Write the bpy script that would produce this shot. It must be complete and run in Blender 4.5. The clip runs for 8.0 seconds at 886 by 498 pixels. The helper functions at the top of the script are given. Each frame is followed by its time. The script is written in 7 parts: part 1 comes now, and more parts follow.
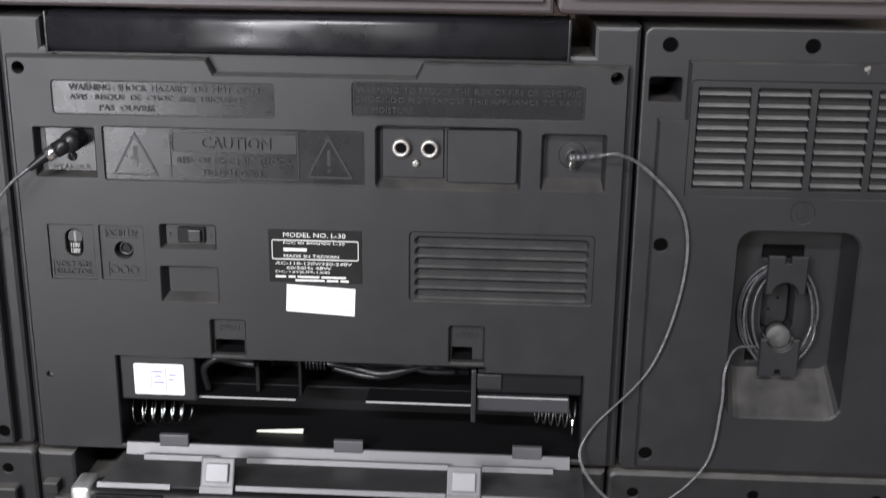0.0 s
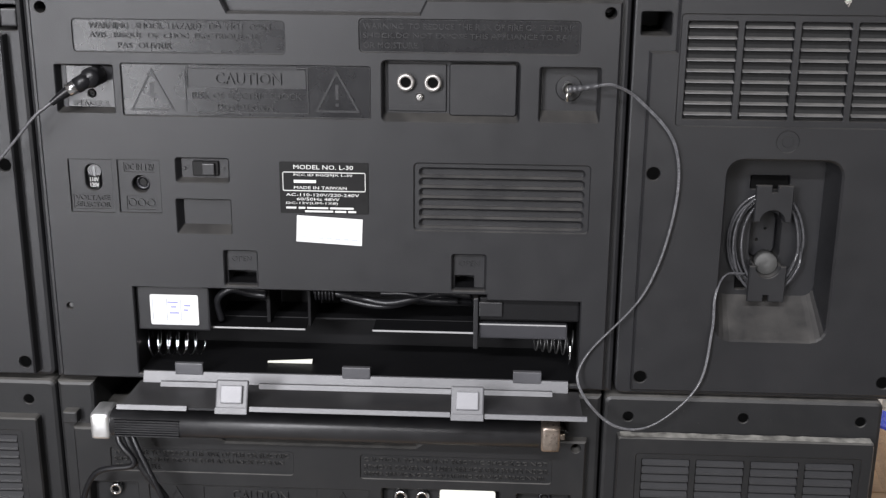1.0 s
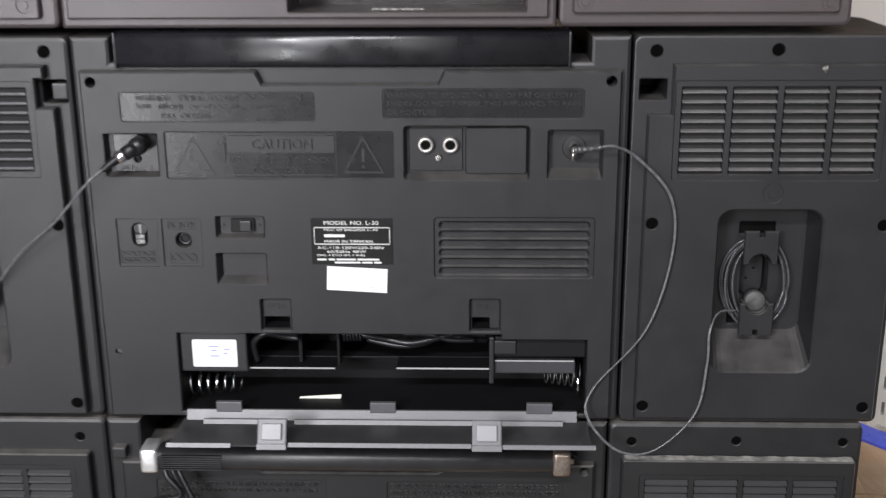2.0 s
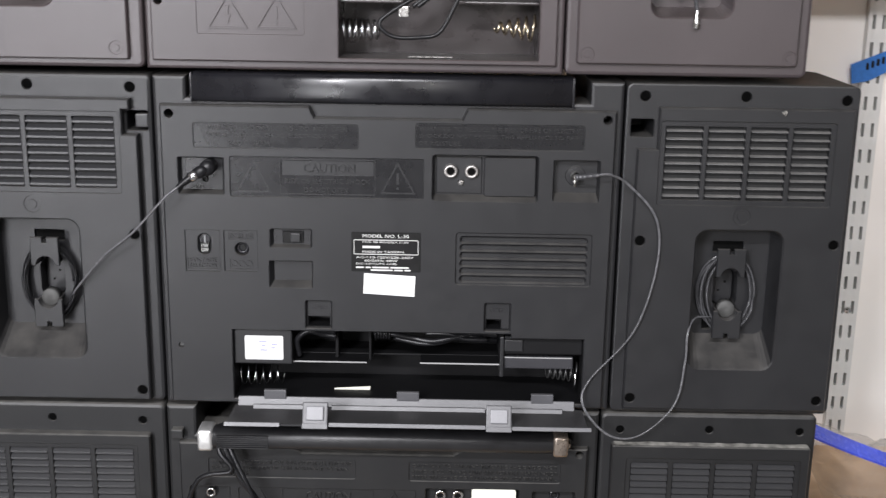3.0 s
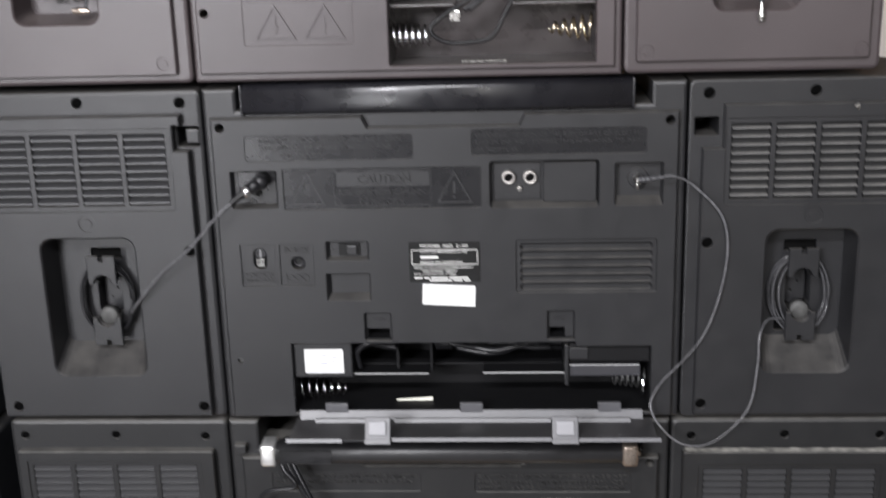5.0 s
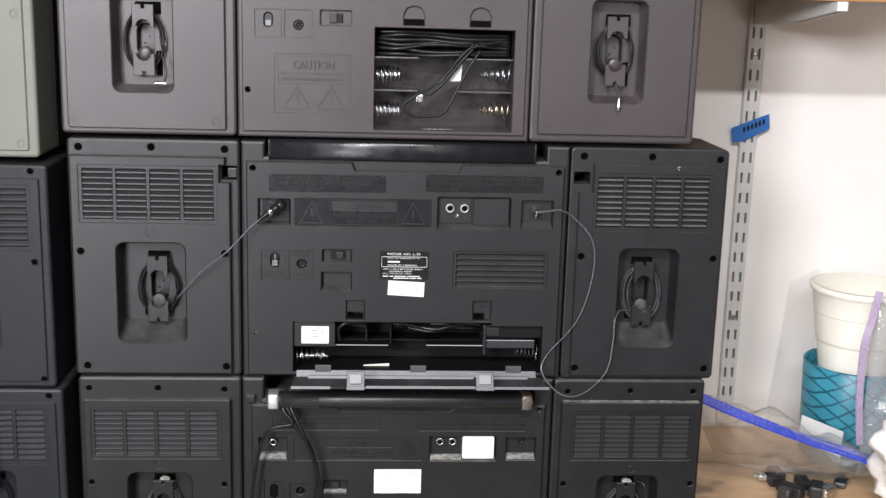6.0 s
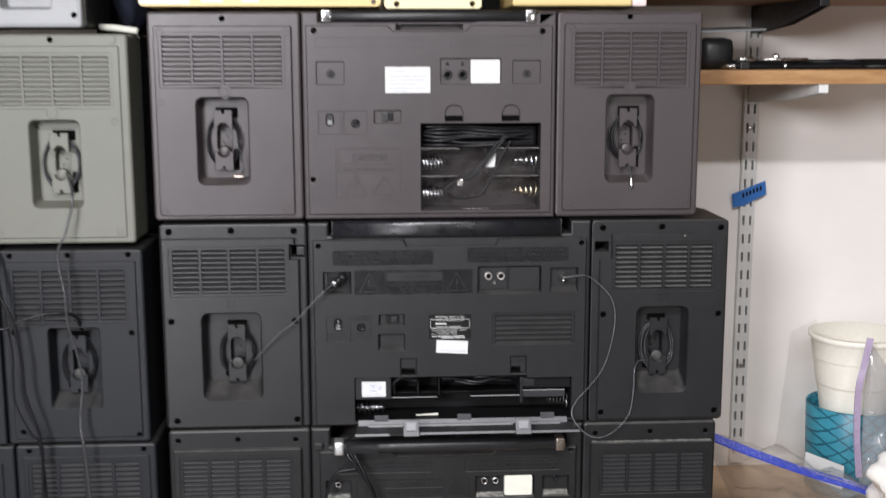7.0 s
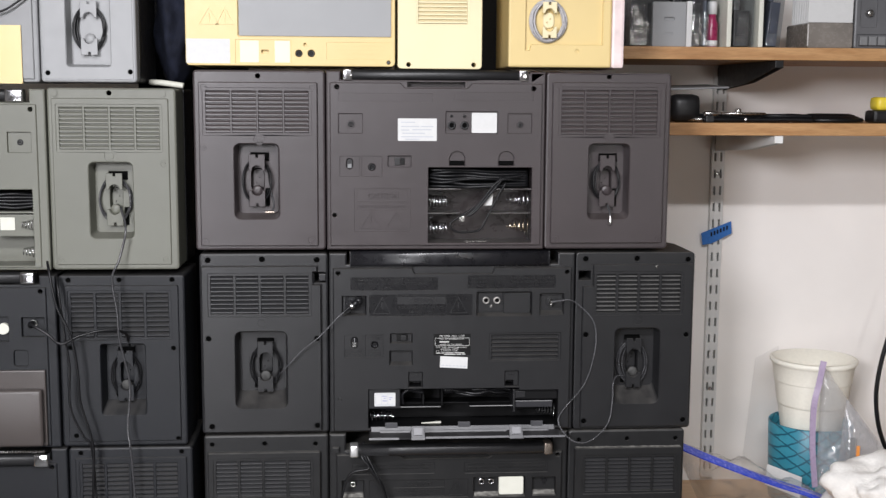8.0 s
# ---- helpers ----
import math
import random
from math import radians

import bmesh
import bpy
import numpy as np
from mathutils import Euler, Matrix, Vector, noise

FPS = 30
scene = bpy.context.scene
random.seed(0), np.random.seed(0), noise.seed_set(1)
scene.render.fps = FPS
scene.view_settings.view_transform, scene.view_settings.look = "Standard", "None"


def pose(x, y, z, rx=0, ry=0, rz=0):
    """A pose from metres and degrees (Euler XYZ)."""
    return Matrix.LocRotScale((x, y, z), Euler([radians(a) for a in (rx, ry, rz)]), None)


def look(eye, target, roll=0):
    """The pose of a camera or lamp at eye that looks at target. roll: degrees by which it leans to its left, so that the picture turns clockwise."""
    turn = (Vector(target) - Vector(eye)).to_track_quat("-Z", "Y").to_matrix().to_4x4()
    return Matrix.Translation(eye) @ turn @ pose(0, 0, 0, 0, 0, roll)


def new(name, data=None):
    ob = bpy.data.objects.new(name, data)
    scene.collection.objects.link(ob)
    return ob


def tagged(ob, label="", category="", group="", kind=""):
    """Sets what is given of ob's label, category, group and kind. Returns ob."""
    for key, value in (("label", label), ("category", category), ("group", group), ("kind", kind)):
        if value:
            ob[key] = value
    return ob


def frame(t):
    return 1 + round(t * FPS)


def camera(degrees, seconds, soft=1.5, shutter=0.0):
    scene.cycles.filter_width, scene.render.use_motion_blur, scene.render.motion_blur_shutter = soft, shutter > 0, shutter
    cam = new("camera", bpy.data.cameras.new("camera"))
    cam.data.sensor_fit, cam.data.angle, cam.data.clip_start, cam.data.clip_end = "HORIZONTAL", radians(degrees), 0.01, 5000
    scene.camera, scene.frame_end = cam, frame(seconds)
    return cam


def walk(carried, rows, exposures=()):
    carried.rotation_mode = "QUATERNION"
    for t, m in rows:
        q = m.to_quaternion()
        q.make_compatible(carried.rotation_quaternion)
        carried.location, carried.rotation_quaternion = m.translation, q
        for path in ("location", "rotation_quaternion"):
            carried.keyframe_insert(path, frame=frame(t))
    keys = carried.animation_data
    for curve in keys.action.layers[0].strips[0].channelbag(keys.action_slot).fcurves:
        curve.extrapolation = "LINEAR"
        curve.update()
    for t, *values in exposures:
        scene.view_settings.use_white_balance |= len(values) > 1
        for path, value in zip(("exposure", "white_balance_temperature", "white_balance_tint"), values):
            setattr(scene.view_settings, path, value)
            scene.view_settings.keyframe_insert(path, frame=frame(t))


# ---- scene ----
cam = camera(42.0, 8.0, soft=1.35, shutter=0.45)
PATH = [
    (0, look((0.1058, -0.6293, 0.6057), (0.0045, 1.2790, 0.0157), 0.69)),
    (0.5, look((0.1009, -0.6509, 0.5796), (0.0120, 1.2584, -0.0095), 0.66)),
    (1, look((0.1029, -0.6735, 0.5714), (0.0120, 1.2388, -0.0072), 0.45)),
    (1.5, look((0.0988, -0.6859, 0.5769), (0.0138, 1.2315, 0.0145), 0.10)),
    (1.7, look((0.0960, -0.6926, 0.6015), (0.0193, 1.2113, -0.0061), -0.14)),
    (2.8, look((0.0431, -0.8579, 0.6431), (0.0319, 1.0723, 0.1195), 0.10)),
    (3, look((0.0477, -0.8669, 0.6379), (0.0374, 1.0661, 0.1247), 0.93)),
    (3.2, look((0.0443, -0.8539, 0.6400), (-0.0048, 1.0722, 0.1034), 2.65)),
    (3.5, look((0.0017, -0.8601, 0.6400), (-0.0963, 1.0359, 0.0109), 1.48)),
    (3.8, look((-0.0302, -0.8833, 0.6100), (-0.0247, 0.9907, -0.0887), 0.79)),
    (4, look((-0.0309, -0.8824, 0.5903), (0.0600, 0.9855, -0.1186), 1.34)),
    (4.2, look((0.0042, -0.8690, 0.5983), (0.1133, 1.0072, -0.0858), 0.07)),
    (4.5, look((0.0684, -0.8337, 0.6061), (0.0385, 1.0757, 0.0116), -0.94)),
    (5, look((0.0500, -0.8367, 0.6612), (-0.0694, 1.0784, 0.0970), -1.68)),
    (5.2, look((-0.0248, -0.9204, 0.6665), (0.0175, 1.0167, 0.1708), -1.28)),
    (6.3, look((-0.0491, -1.3015, 0.7158), (0.0875, 0.6479, 0.2903), 1.68)),
    (6.5, look((-0.0554, -1.3352, 0.7241), (0.0694, 0.6183, 0.3138), 1.21)),
    (7, look((-0.0954, -1.4274, 0.7493), (0.0224, 0.5404, 0.4121), -0.10)),
    (7.5, look((-0.1560, -1.5623, 0.7530), (-0.0144, 0.4168, 0.5022), -0.23)),
    (8, look((-0.1385, -1.6415, 0.7592), (0.0098, 0.3362, 0.5006), 0.35)),
]
walk(cam, PATH, exposures=[(0.0, -0.08), (1.7, -0.08), (2.8, -0.02), (5.2, -0.02), (6.3, -0.20), (8.0, -0.60)])

# ---- light: ceiling lamps of a closed basement room ----
world = bpy.data.worlds.new("world")
scene.world = world
world.use_nodes = True
world.node_tree.nodes["Background"].inputs[0].default_value = (0.4, 0.4, 0.42, 1)
world.node_tree.nodes["Background"].inputs[1].default_value = 0.008


def area_lamp(name, x, y, z, sx, sy, watts, colour):
    d = bpy.data.lights.new(name, "AREA")
    d.shape, d.size, d.size_y, d.energy, d.color = "RECTANGLE", sx, sy, watts, colour
    ob = new(name, d)
    ob.matrix_world = pose(x, y, z)
    return ob


area_lamp("lamp_front", -0.15, -1.75, 1.60, 1.20, 0.14, 98.0, (0.965, 0.96, 1.0))
rear = area_lamp("lamp_rear", -1.00, -2.5, 1.20, 0.45, 0.45, 75.0, (0.955, 0.95, 1.0))
rear.matrix_world = look((-1.00, -2.5, 1.20), (-0.1, 0.0, 0.45))
# two small lamps whose mirror images show as sheen on the smooth plastic
side = area_lamp("lamp_side", -0.74, -1.45, 0.20, 0.30, 0.30, 7.0, (0.96, 0.96, 1.0))
side.matrix_world = look((-0.74, -1.45, 0.20), (-0.1, 0.0, 0.45))
far = area_lamp("lamp_far", 0.80, -2.80, 0.72, 0.22, 0.22, 7.0, (1.0, 0.97, 0.94))
far.matrix_world = look((0.80, -2.80, 0.72), (0.1, 0.0, 0.6))

# ---- materials ----
MATS = {}


def nodes_of(name):
    m = bpy.data.materials.new(name)
    m.use_nodes = True
    nt = m.node_tree
    b = nt.nodes["Principled BSDF"]
    return m, nt, b


def noise_tex(nt, co, scale, detail=3.0, rough=0.55):
    n = nt.nodes.new("ShaderNodeTexNoise")
    n.inputs["Scale"].default_value, n.inputs["Detail"].default_value, n.inputs["Roughness"].default_value = scale, detail, rough
    nt.links.new(co, n.inputs["Vector"])
    return n.outputs["Fac"]


def ramp(nt, fac, lo, hi, a=0.0, b=1.0):
    n = nt.nodes.new("ShaderNodeMapRange")
    n.inputs["From Min"].default_value, n.inputs["From Max"].default_value = lo, hi
    n.inputs["To Min"].default_value, n.inputs["To Max"].default_value = a, b
    nt.links.new(fac, n.inputs["Value"])
    return n.outputs["Result"]


def mixc(nt, fac, a, b):
    n = nt.nodes.new("ShaderNodeMix")
    n.data_type = "RGBA"
    for sock, v in ((n.inputs["Factor"], fac), (n.inputs["A"], a), (n.inputs["B"], b)):
        if isinstance(v, (tuple, list)):
            sock.default_value = (*v, 1)
        elif isinstance(v, float):
            sock.default_value = v
        else:
            nt.links.new(v, sock)
    return n.outputs["Result"]


def mathn(nt, op, a, b):
    n = nt.nodes.new("ShaderNodeMath")
    n.operation = op
    for sock, v in zip(n.inputs, (a, b)):
        if isinstance(v, float):
            sock.default_value = v
        else:
            nt.links.new(v, sock)
    return n.outputs[0]


def coords(nt):
    return nt.nodes.new("ShaderNodeTexCoord").outputs["Object"]


def plastic(name, colour, rough=0.45, dust=0.25, dust_colour=(0.23, 0.215, 0.19), grain=0.25, spec=0.5, wear=0.25):
    """Moulded plastic: fine spark-eroded grain, cloudy handling marks, thin dust that has settled on the ledges."""
    m, nt, b = nodes_of(name)
    co = coords(nt)
    big = noise_tex(nt, co, 9.0, 4.0)
    mid = noise_tex(nt, co, 60.0, 4.0)
    fine = noise_tex(nt, co, 1400.0, 2.0)
    c = mixc(nt, ramp(nt, big, 0.3, 0.7), tuple(v * (1 - 0.5 * wear) for v in colour), tuple(min(1, v * (1 + 0.5 * wear)) for v in colour))
    geo = nt.nodes.new("ShaderNodeNewGeometry")
    sep = nt.nodes.new("ShaderNodeSeparateXYZ")
    nt.links.new(geo.outputs["Normal"], sep.inputs[0])
    up = ramp(nt, sep.outputs["Z"], 0.25, 0.9)
    patch = ramp(nt, mid, 0.10, 0.80)
    settled = mathn(nt, "MULTIPLY", mathn(nt, "MULTIPLY", up, patch), float(dust * 2.2))
    film = mathn(nt, "MULTIPLY", ramp(nt, noise_tex(nt, co, 22.0, 6.0, 0.7), 0.5, 0.85), float(dust * 0.14))
    total = nt.nodes.new("ShaderNodeClamp")
    specks = mathn(nt, "MULTIPLY", ramp(nt, noise_tex(nt, co, 420.0, 1.0), 0.78, 0.83), float(min(0.25, dust * 1.2)))
    nt.links.new(mathn(nt, "ADD", mathn(nt, "ADD", settled, film), specks), total.inputs[0])
    c = mixc(nt, total.outputs[0], c, dust_colour)
    nt.links.new(c, b.inputs["Base Color"])
    r = ramp(nt, mid, 0.25, 0.75, rough - 0.035, rough + 0.045)
    r2 = mathn(nt, "ADD", r, mathn(nt, "MULTIPLY", total.outputs[0], 0.35))
    nt.links.new(r2, b.inputs["Roughness"])
    b.inputs["Specular IOR Level"].default_value = spec
    bump = nt.nodes.new("ShaderNodeBump")
    bump.inputs["Strength"].default_value, bump.inputs["Distance"].default_value = grain, 0.0003
    nt.links.new(fine, bump.inputs["Height"])
    nt.links.new(bump.outputs[0], b.inputs["Normal"])
    MATS[name] = m
    return m


def simple(name, colour, rough=0.5, metal=0.0, var=0.15, scale=40.0, spec=0.5, bumpy=0.0, trans=0.0):
    m, nt, b = nodes_of(name)
    co = coords(nt)
    n = noise_tex(nt, co, scale, 4.0)
    nt.links.new(mixc(nt, ramp(nt, n, 0.3, 0.7), tuple(v * (1 - var) for v in colour), tuple(min(1, v * (1 + var)) for v in colour)), b.inputs["Base Color"])
    nt.links.new(ramp(nt, noise_tex(nt, co, scale * 4), 0.3, 0.7, max(0.02, rough - 0.07), rough + 0.07), b.inputs["Roughness"])
    b.inputs["Metallic"].default_value = metal
    b.inputs["Specular IOR Level"].default_value = spec
    b.inputs["Transmission Weight"].default_value = trans
    if bumpy:
        bp = nt.nodes.new("ShaderNodeBump")
        bp.inputs["Strength"].default_value, bp.inputs["Distance"].default_value = bumpy, 0.002
        nt.links.new(noise_tex(nt, co, scale * 3, 5.0), bp.inputs["Height"])
        nt.links.new(bp.outputs[0], b.inputs["Normal"])
    MATS[name] = m
    return m


def clear_film(name, tint=(0.95, 0.95, 0.96), gloss=0.16, haze=0.05):
    m = bpy.data.materials.new(name)
    m.use_nodes = True
    nt = m.node_tree
    nt.nodes.clear()
    out = nt.nodes.new("ShaderNodeOutputMaterial")
    tr, gl, df = nt.nodes.new("ShaderNodeBsdfTransparent"), nt.nodes.new("ShaderNodeBsdfGlossy"), nt.nodes.new("ShaderNodeBsdfDiffuse")
    tr.inputs[0].default_value = (*tint, 1)
    gl.inputs["Roughness"].default_value = 0.12
    df.inputs[0].default_value = (0.8, 0.8, 0.8, 1)
    m1, m2 = nt.nodes.new("ShaderNodeMixShader"), nt.nodes.new("ShaderNodeMixShader")
    m1.inputs[0].default_value, m2.inputs[0].default_value = gloss, haze
    nt.links.new(tr.outputs[0], m1.inputs[1]), nt.links.new(gl.outputs[0], m1.inputs[2])
    nt.links.new(m1.outputs[0], m2.inputs[1]), nt.links.new(df.outputs[0], m2.inputs[2])
    nt.links.new(m2.outputs[0], out.inputs[0])
    co = coords(nt)
    bp = nt.nodes.new("ShaderNodeBump")
    bp.inputs["Strength"].default_value, bp.inputs["Distance"].default_value = 0.6, 0.006
    nt.links.new(noise_tex(nt, co, 30.0, 4.0), bp.inputs["Height"])
    nt.links.new(bp.outputs[0], gl.inputs["Normal"])
    MATS[name] = m
    return m


def wood(name, a, b_, along="X", scale=7.0, rough=0.5, knots=True):
    m, nt, b = nodes_of(name)
    co = coords(nt)
    mp = nt.nodes.new("ShaderNodeMapping")
    s = (0.12, 1, 1) if along == "X" else (1, 0.12, 1)
    mp.inputs["Scale"].default_value = s
    nt.links.new(co, mp.inputs[0])
    g = noise_tex(nt, mp.outputs[0], scale * 9, 6.0, 0.65)
    f = noise_tex(nt, mp.outputs[0], scale * 60, 3.0)
    c = mixc(nt, ramp(nt, g, 0.3, 0.7), a, b_)
    c = mixc(nt, ramp(nt, f, 0.45, 0.75, 0.0, 0.35), c, tuple(v * 0.6 for v in a))
    if knots:
        k = noise_tex(nt, co, 11.0, 2.0)
        c = mixc(nt, ramp(nt, k, 0.64, 0.72, 0.0, 0.8), c, tuple(v * 0.3 for v in a))
    nt.links.new(c, b.inputs["Base Color"])
    b.inputs["Roughness"].default_value = rough
    bp = nt.nodes.new("ShaderNodeBump")
    bp.inputs["Strength"].default_value, bp.inputs["Distance"].default_value = 0.2, 0.001
    nt.links.new(g, bp.inputs["Height"])
    nt.links.new(bp.outputs[0], b.inputs["Normal"])
    MATS[name] = m
    return m


BLACK = plastic("charcoal_plastic", (0.0095, 0.0096, 0.0108), 0.42, 0.10, spec=0.52)
SMOOTH = plastic("smooth_dark_plastic", (0.0098, 0.0099, 0.0112), 0.27, 0.02, grain=0.04, spec=0.5)
# dusty slats, their base also lightened for the light on their top edges
SLAT_LIT_DUSTY = plastic("lit_dusty_louvre_plastic", (0.046, 0.046, 0.047), 0.36, 0.28, (0.30, 0.29, 0.27), spec=0.55)
ORANGE = simple("orange_print", (0.75, 0.28, 0.06), 0.4, 0.0, 0.1)
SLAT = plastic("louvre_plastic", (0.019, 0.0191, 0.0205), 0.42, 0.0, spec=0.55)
BLACK_B = plastic("dusty_charcoal_plastic", (0.0086, 0.0087, 0.0093), 0.46, 0.19, (0.24, 0.23, 0.21), spec=0.40)
BLACK_C = plastic("slate_plastic", (0.0105, 0.0115, 0.0140), 0.48, 0.08, spec=0.32)
BROWN = plastic("brown_plastic", (0.041, 0.0325, 0.0340), 0.38, 0.08, (0.26, 0.22, 0.19), spec=0.6)
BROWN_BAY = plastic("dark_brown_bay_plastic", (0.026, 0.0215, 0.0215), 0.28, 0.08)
GREEN = plastic("grey_green_plastic", (0.132, 0.134, 0.109), 0.45, 0.05, wear=0.10)
SILVER = plastic("silver_plastic", (0.27, 0.274, 0.278), 0.45, 0.03, wear=0.08)
GREYP = plastic("grey_plastic", (0.20, 0.202, 0.205), 0.45, 0.05)
YELLOW = plastic("yellow_plastic", (0.66, 0.51, 0.23), 0.4, 0.02, wear=0.06)
PALE_YELLOW = plastic("pale_yellow_plastic", (0.74, 0.65, 0.41), 0.4, 0.02, wear=0.08)
# bay plastic set darker than the case to carry the shade inside
BAY = plastic("shaded_bay_plastic", (0.0045, 0.0045, 0.005), 0.55, 0.0, spec=0.18)
# door plastic lightened: the sheen of its raised strips is in the colour
FLAP = plastic("sheen_door_plastic", (0.058, 0.058, 0.063), 0.38, 0.03)
BUTTON = plastic("worn_grey_plastic", (0.15, 0.15, 0.16), 0.36, 0.03)
# pale plastic for thin strips that paint highlights along edges
LEDGE = plastic("edge_glint_plastic", (0.28, 0.28, 0.28), 0.3, 0.0)
GLOSSY = simple("glossy_black_plastic", (0.008, 0.008, 0.010), 0.30, 0.0, 0.3, 15.0)
SATIN = simple("satin_black_plastic", (0.011, 0.011, 0.012), 0.42, 0.0, 0.3, 25.0)
# near-black for inserts that stand for the shade in holes and slots
VOID = simple("hollow_shade_black", (0.003, 0.003, 0.003), 0.9, 0.0, 0.1, spec=0.05)
CHROME = simple("chrome", (0.75, 0.75, 0.77), 0.16, 1.0, 0.08, 60.0)
NICKEL = simple("dull_nickel", (0.42, 0.40, 0.38), 0.42, 0.8, 0.1, 90.0)
WORN_CHROME = simple("worn_chrome", (0.80, 0.80, 0.79), 0.42, 0.9, 0.08, 60.0)
STEEL = simple("steel", (0.55, 0.54, 0.52), 0.28, 1.0, 0.15, 90.0)
DARK_STEEL = simple("dark_screw_steel", (0.10, 0.10, 0.10), 0.4, 0.8, 0.3, 200.0)
BRASSY = simple("yellowed_chrome", (0.72, 0.62, 0.46), 0.22, 1.0, 0.2, 120.0)
# chrome whose tan reflection is put into the base colour
TAN_CHROME = simple("tan_tinted_chrome", (0.31, 0.26, 0.22), 0.32, 0.85, 0.35, 120.0)
PAPER = simple("white_paper", (0.60, 0.60, 0.59), 0.6, 0.0, 0.03, 120.0)
CREAM = simple("cream_paper", (0.64, 0.64, 0.56), 0.6, 0.0, 0.03, 120.0)
INK = simple("faint_grey_ink", (0.44, 0.46, 0.50), 0.7, 0.0, 0.1)
BLUE_INK = simple("blue_ink", (0.24, 0.25, 0.46), 0.7, 0.0, 0.1)
BLACK_INK = simple("black_ink", (0.02, 0.02, 0.02), 0.6, 0.0, 0.1)
WHITE_INK = simple("white_print", (0.58, 0.58, 0.56), 0.6, 0.0, 0.05)
PLATE = simple("black_plate", (0.006, 0.006, 0.006), 0.5, 0.0, 0.2, 40.0, 0.22)
CORD = simple("black_cord_vinyl", (0.008, 0.008, 0.009), 0.34, 0.0, 0.2, 300.0, 0.3)
GREY_CORD = simple("clear_grey_cord_vinyl", (0.048, 0.048, 0.051), 0.2, 0.0, 0.3, 400.0)
DUST = simple("caked_dust", (0.36, 0.35, 0.31), 0.9, 0.0, 0.35, 260.0)
DARK_PLUG = simple("dusty_plug_vinyl", (0.050, 0.048, 0.045), 0.42, 0.0, 0.6, 160.0)
LIP_DUST = simple("thick_grey_dust", (0.17, 0.165, 0.15), 0.85, 0.0, 0.6, 140.0)
PIVOT = simple("dust_grey_plastic", (0.050, 0.050, 0.048), 0.7, 0.0, 0.4, 150.0)
LEAD = simple("grey_lead_vinyl", (0.085, 0.085, 0.090), 0.25, 0.0, 0.3, 300.0)
BAY_CORD = simple("dusty_black_cord_vinyl", (0.028, 0.026, 0.023), 0.5, 0.0, 0.5, 180.0)
DUSTY_CORD = simple("dusty_clear_cord_vinyl", (0.036, 0.036, 0.034), 0.3, 0.0, 0.4, 300.0)
PALE_CORD = simple("pale_grey_cord_vinyl", (0.40, 0.39, 0.40), 0.3, 0.0, 0.2, 300.0)
# unseen walls and ceiling are dark only to hold back bounce light
DIM_WALL = simple("unseen_dark_wall", (0.11, 0.10, 0.09), 0.7, 0.0, 0.15, 3.0)
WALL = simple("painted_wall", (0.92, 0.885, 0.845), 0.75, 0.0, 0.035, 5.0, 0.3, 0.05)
WHITE_METAL = simple("white_enamel", (0.72, 0.72, 0.70), 0.4, 0.0, 0.05, 30.0)
TAPE = simple("blue_masking_tape", (0.03, 0.16, 0.50), 0.6, 0.0, 0.1, 200.0)
SHELF = wood("pine_shelf", (0.33, 0.155, 0.055), (0.58, 0.34, 0.155))
DESK = wood("pine_table", (0.53, 0.33, 0.175), (0.66, 0.455, 0.28), scale=5.0, rough=0.4)
FOAM = simple("cream_foam", (0.92, 0.89, 0.78), 0.6, 0.0, 0.03, 200.0)
FILM = clear_film("clear_bag_film", (0.97, 0.97, 0.975), 0.26, 0.06)
FAINT_FILM = clear_film("faint_bag_film", (0.985, 0.985, 0.985), 0.04, 0.02)
MILKY = clear_film("milky_bag_film", (0.95, 0.95, 0.96), 0.12, 0.14)
BLUE_ZIP = simple("blue_zip_plastic", (0.02, 0.06, 0.62), 0.25, 0.0, 0.1)
PURPLE_ZIP = simple("purple_zip_plastic", (0.40, 0.32, 0.45), 0.3, 0.0, 0.1)
CLOTH = simple("white_terry_cloth", (0.80, 0.78, 0.74), 0.95, 0.0, 0.06, 90.0, 0.2, 0.6)
RED = simple("red_plastic", (0.30, 0.015, 0.015), 0.3, 0.0, 0.1)
MAGENTA = simple("magenta_plastic", (0.26, 0.015, 0.07), 0.3, 0.0, 0.2)
RULER = simple("yellow_ruler_paint", (0.80, 0.62, 0.05), 0.4, 0.0, 0.1)
CLEAR = clear_film("clear_case_plastic", (0.82, 0.84, 0.86), 0.13, 0.02)
DULL_BLACK = simple("dull_black_cloth", (0.007, 0.007, 0.007), 0.9, 0.0, 0.3, 500.0)
# unseen floor, kept dark to lessen fill from below
FLOORING = simple("unseen_grey_floor", (0.11, 0.11, 0.105), 0.7, 0.0, 0.15, 4.0)


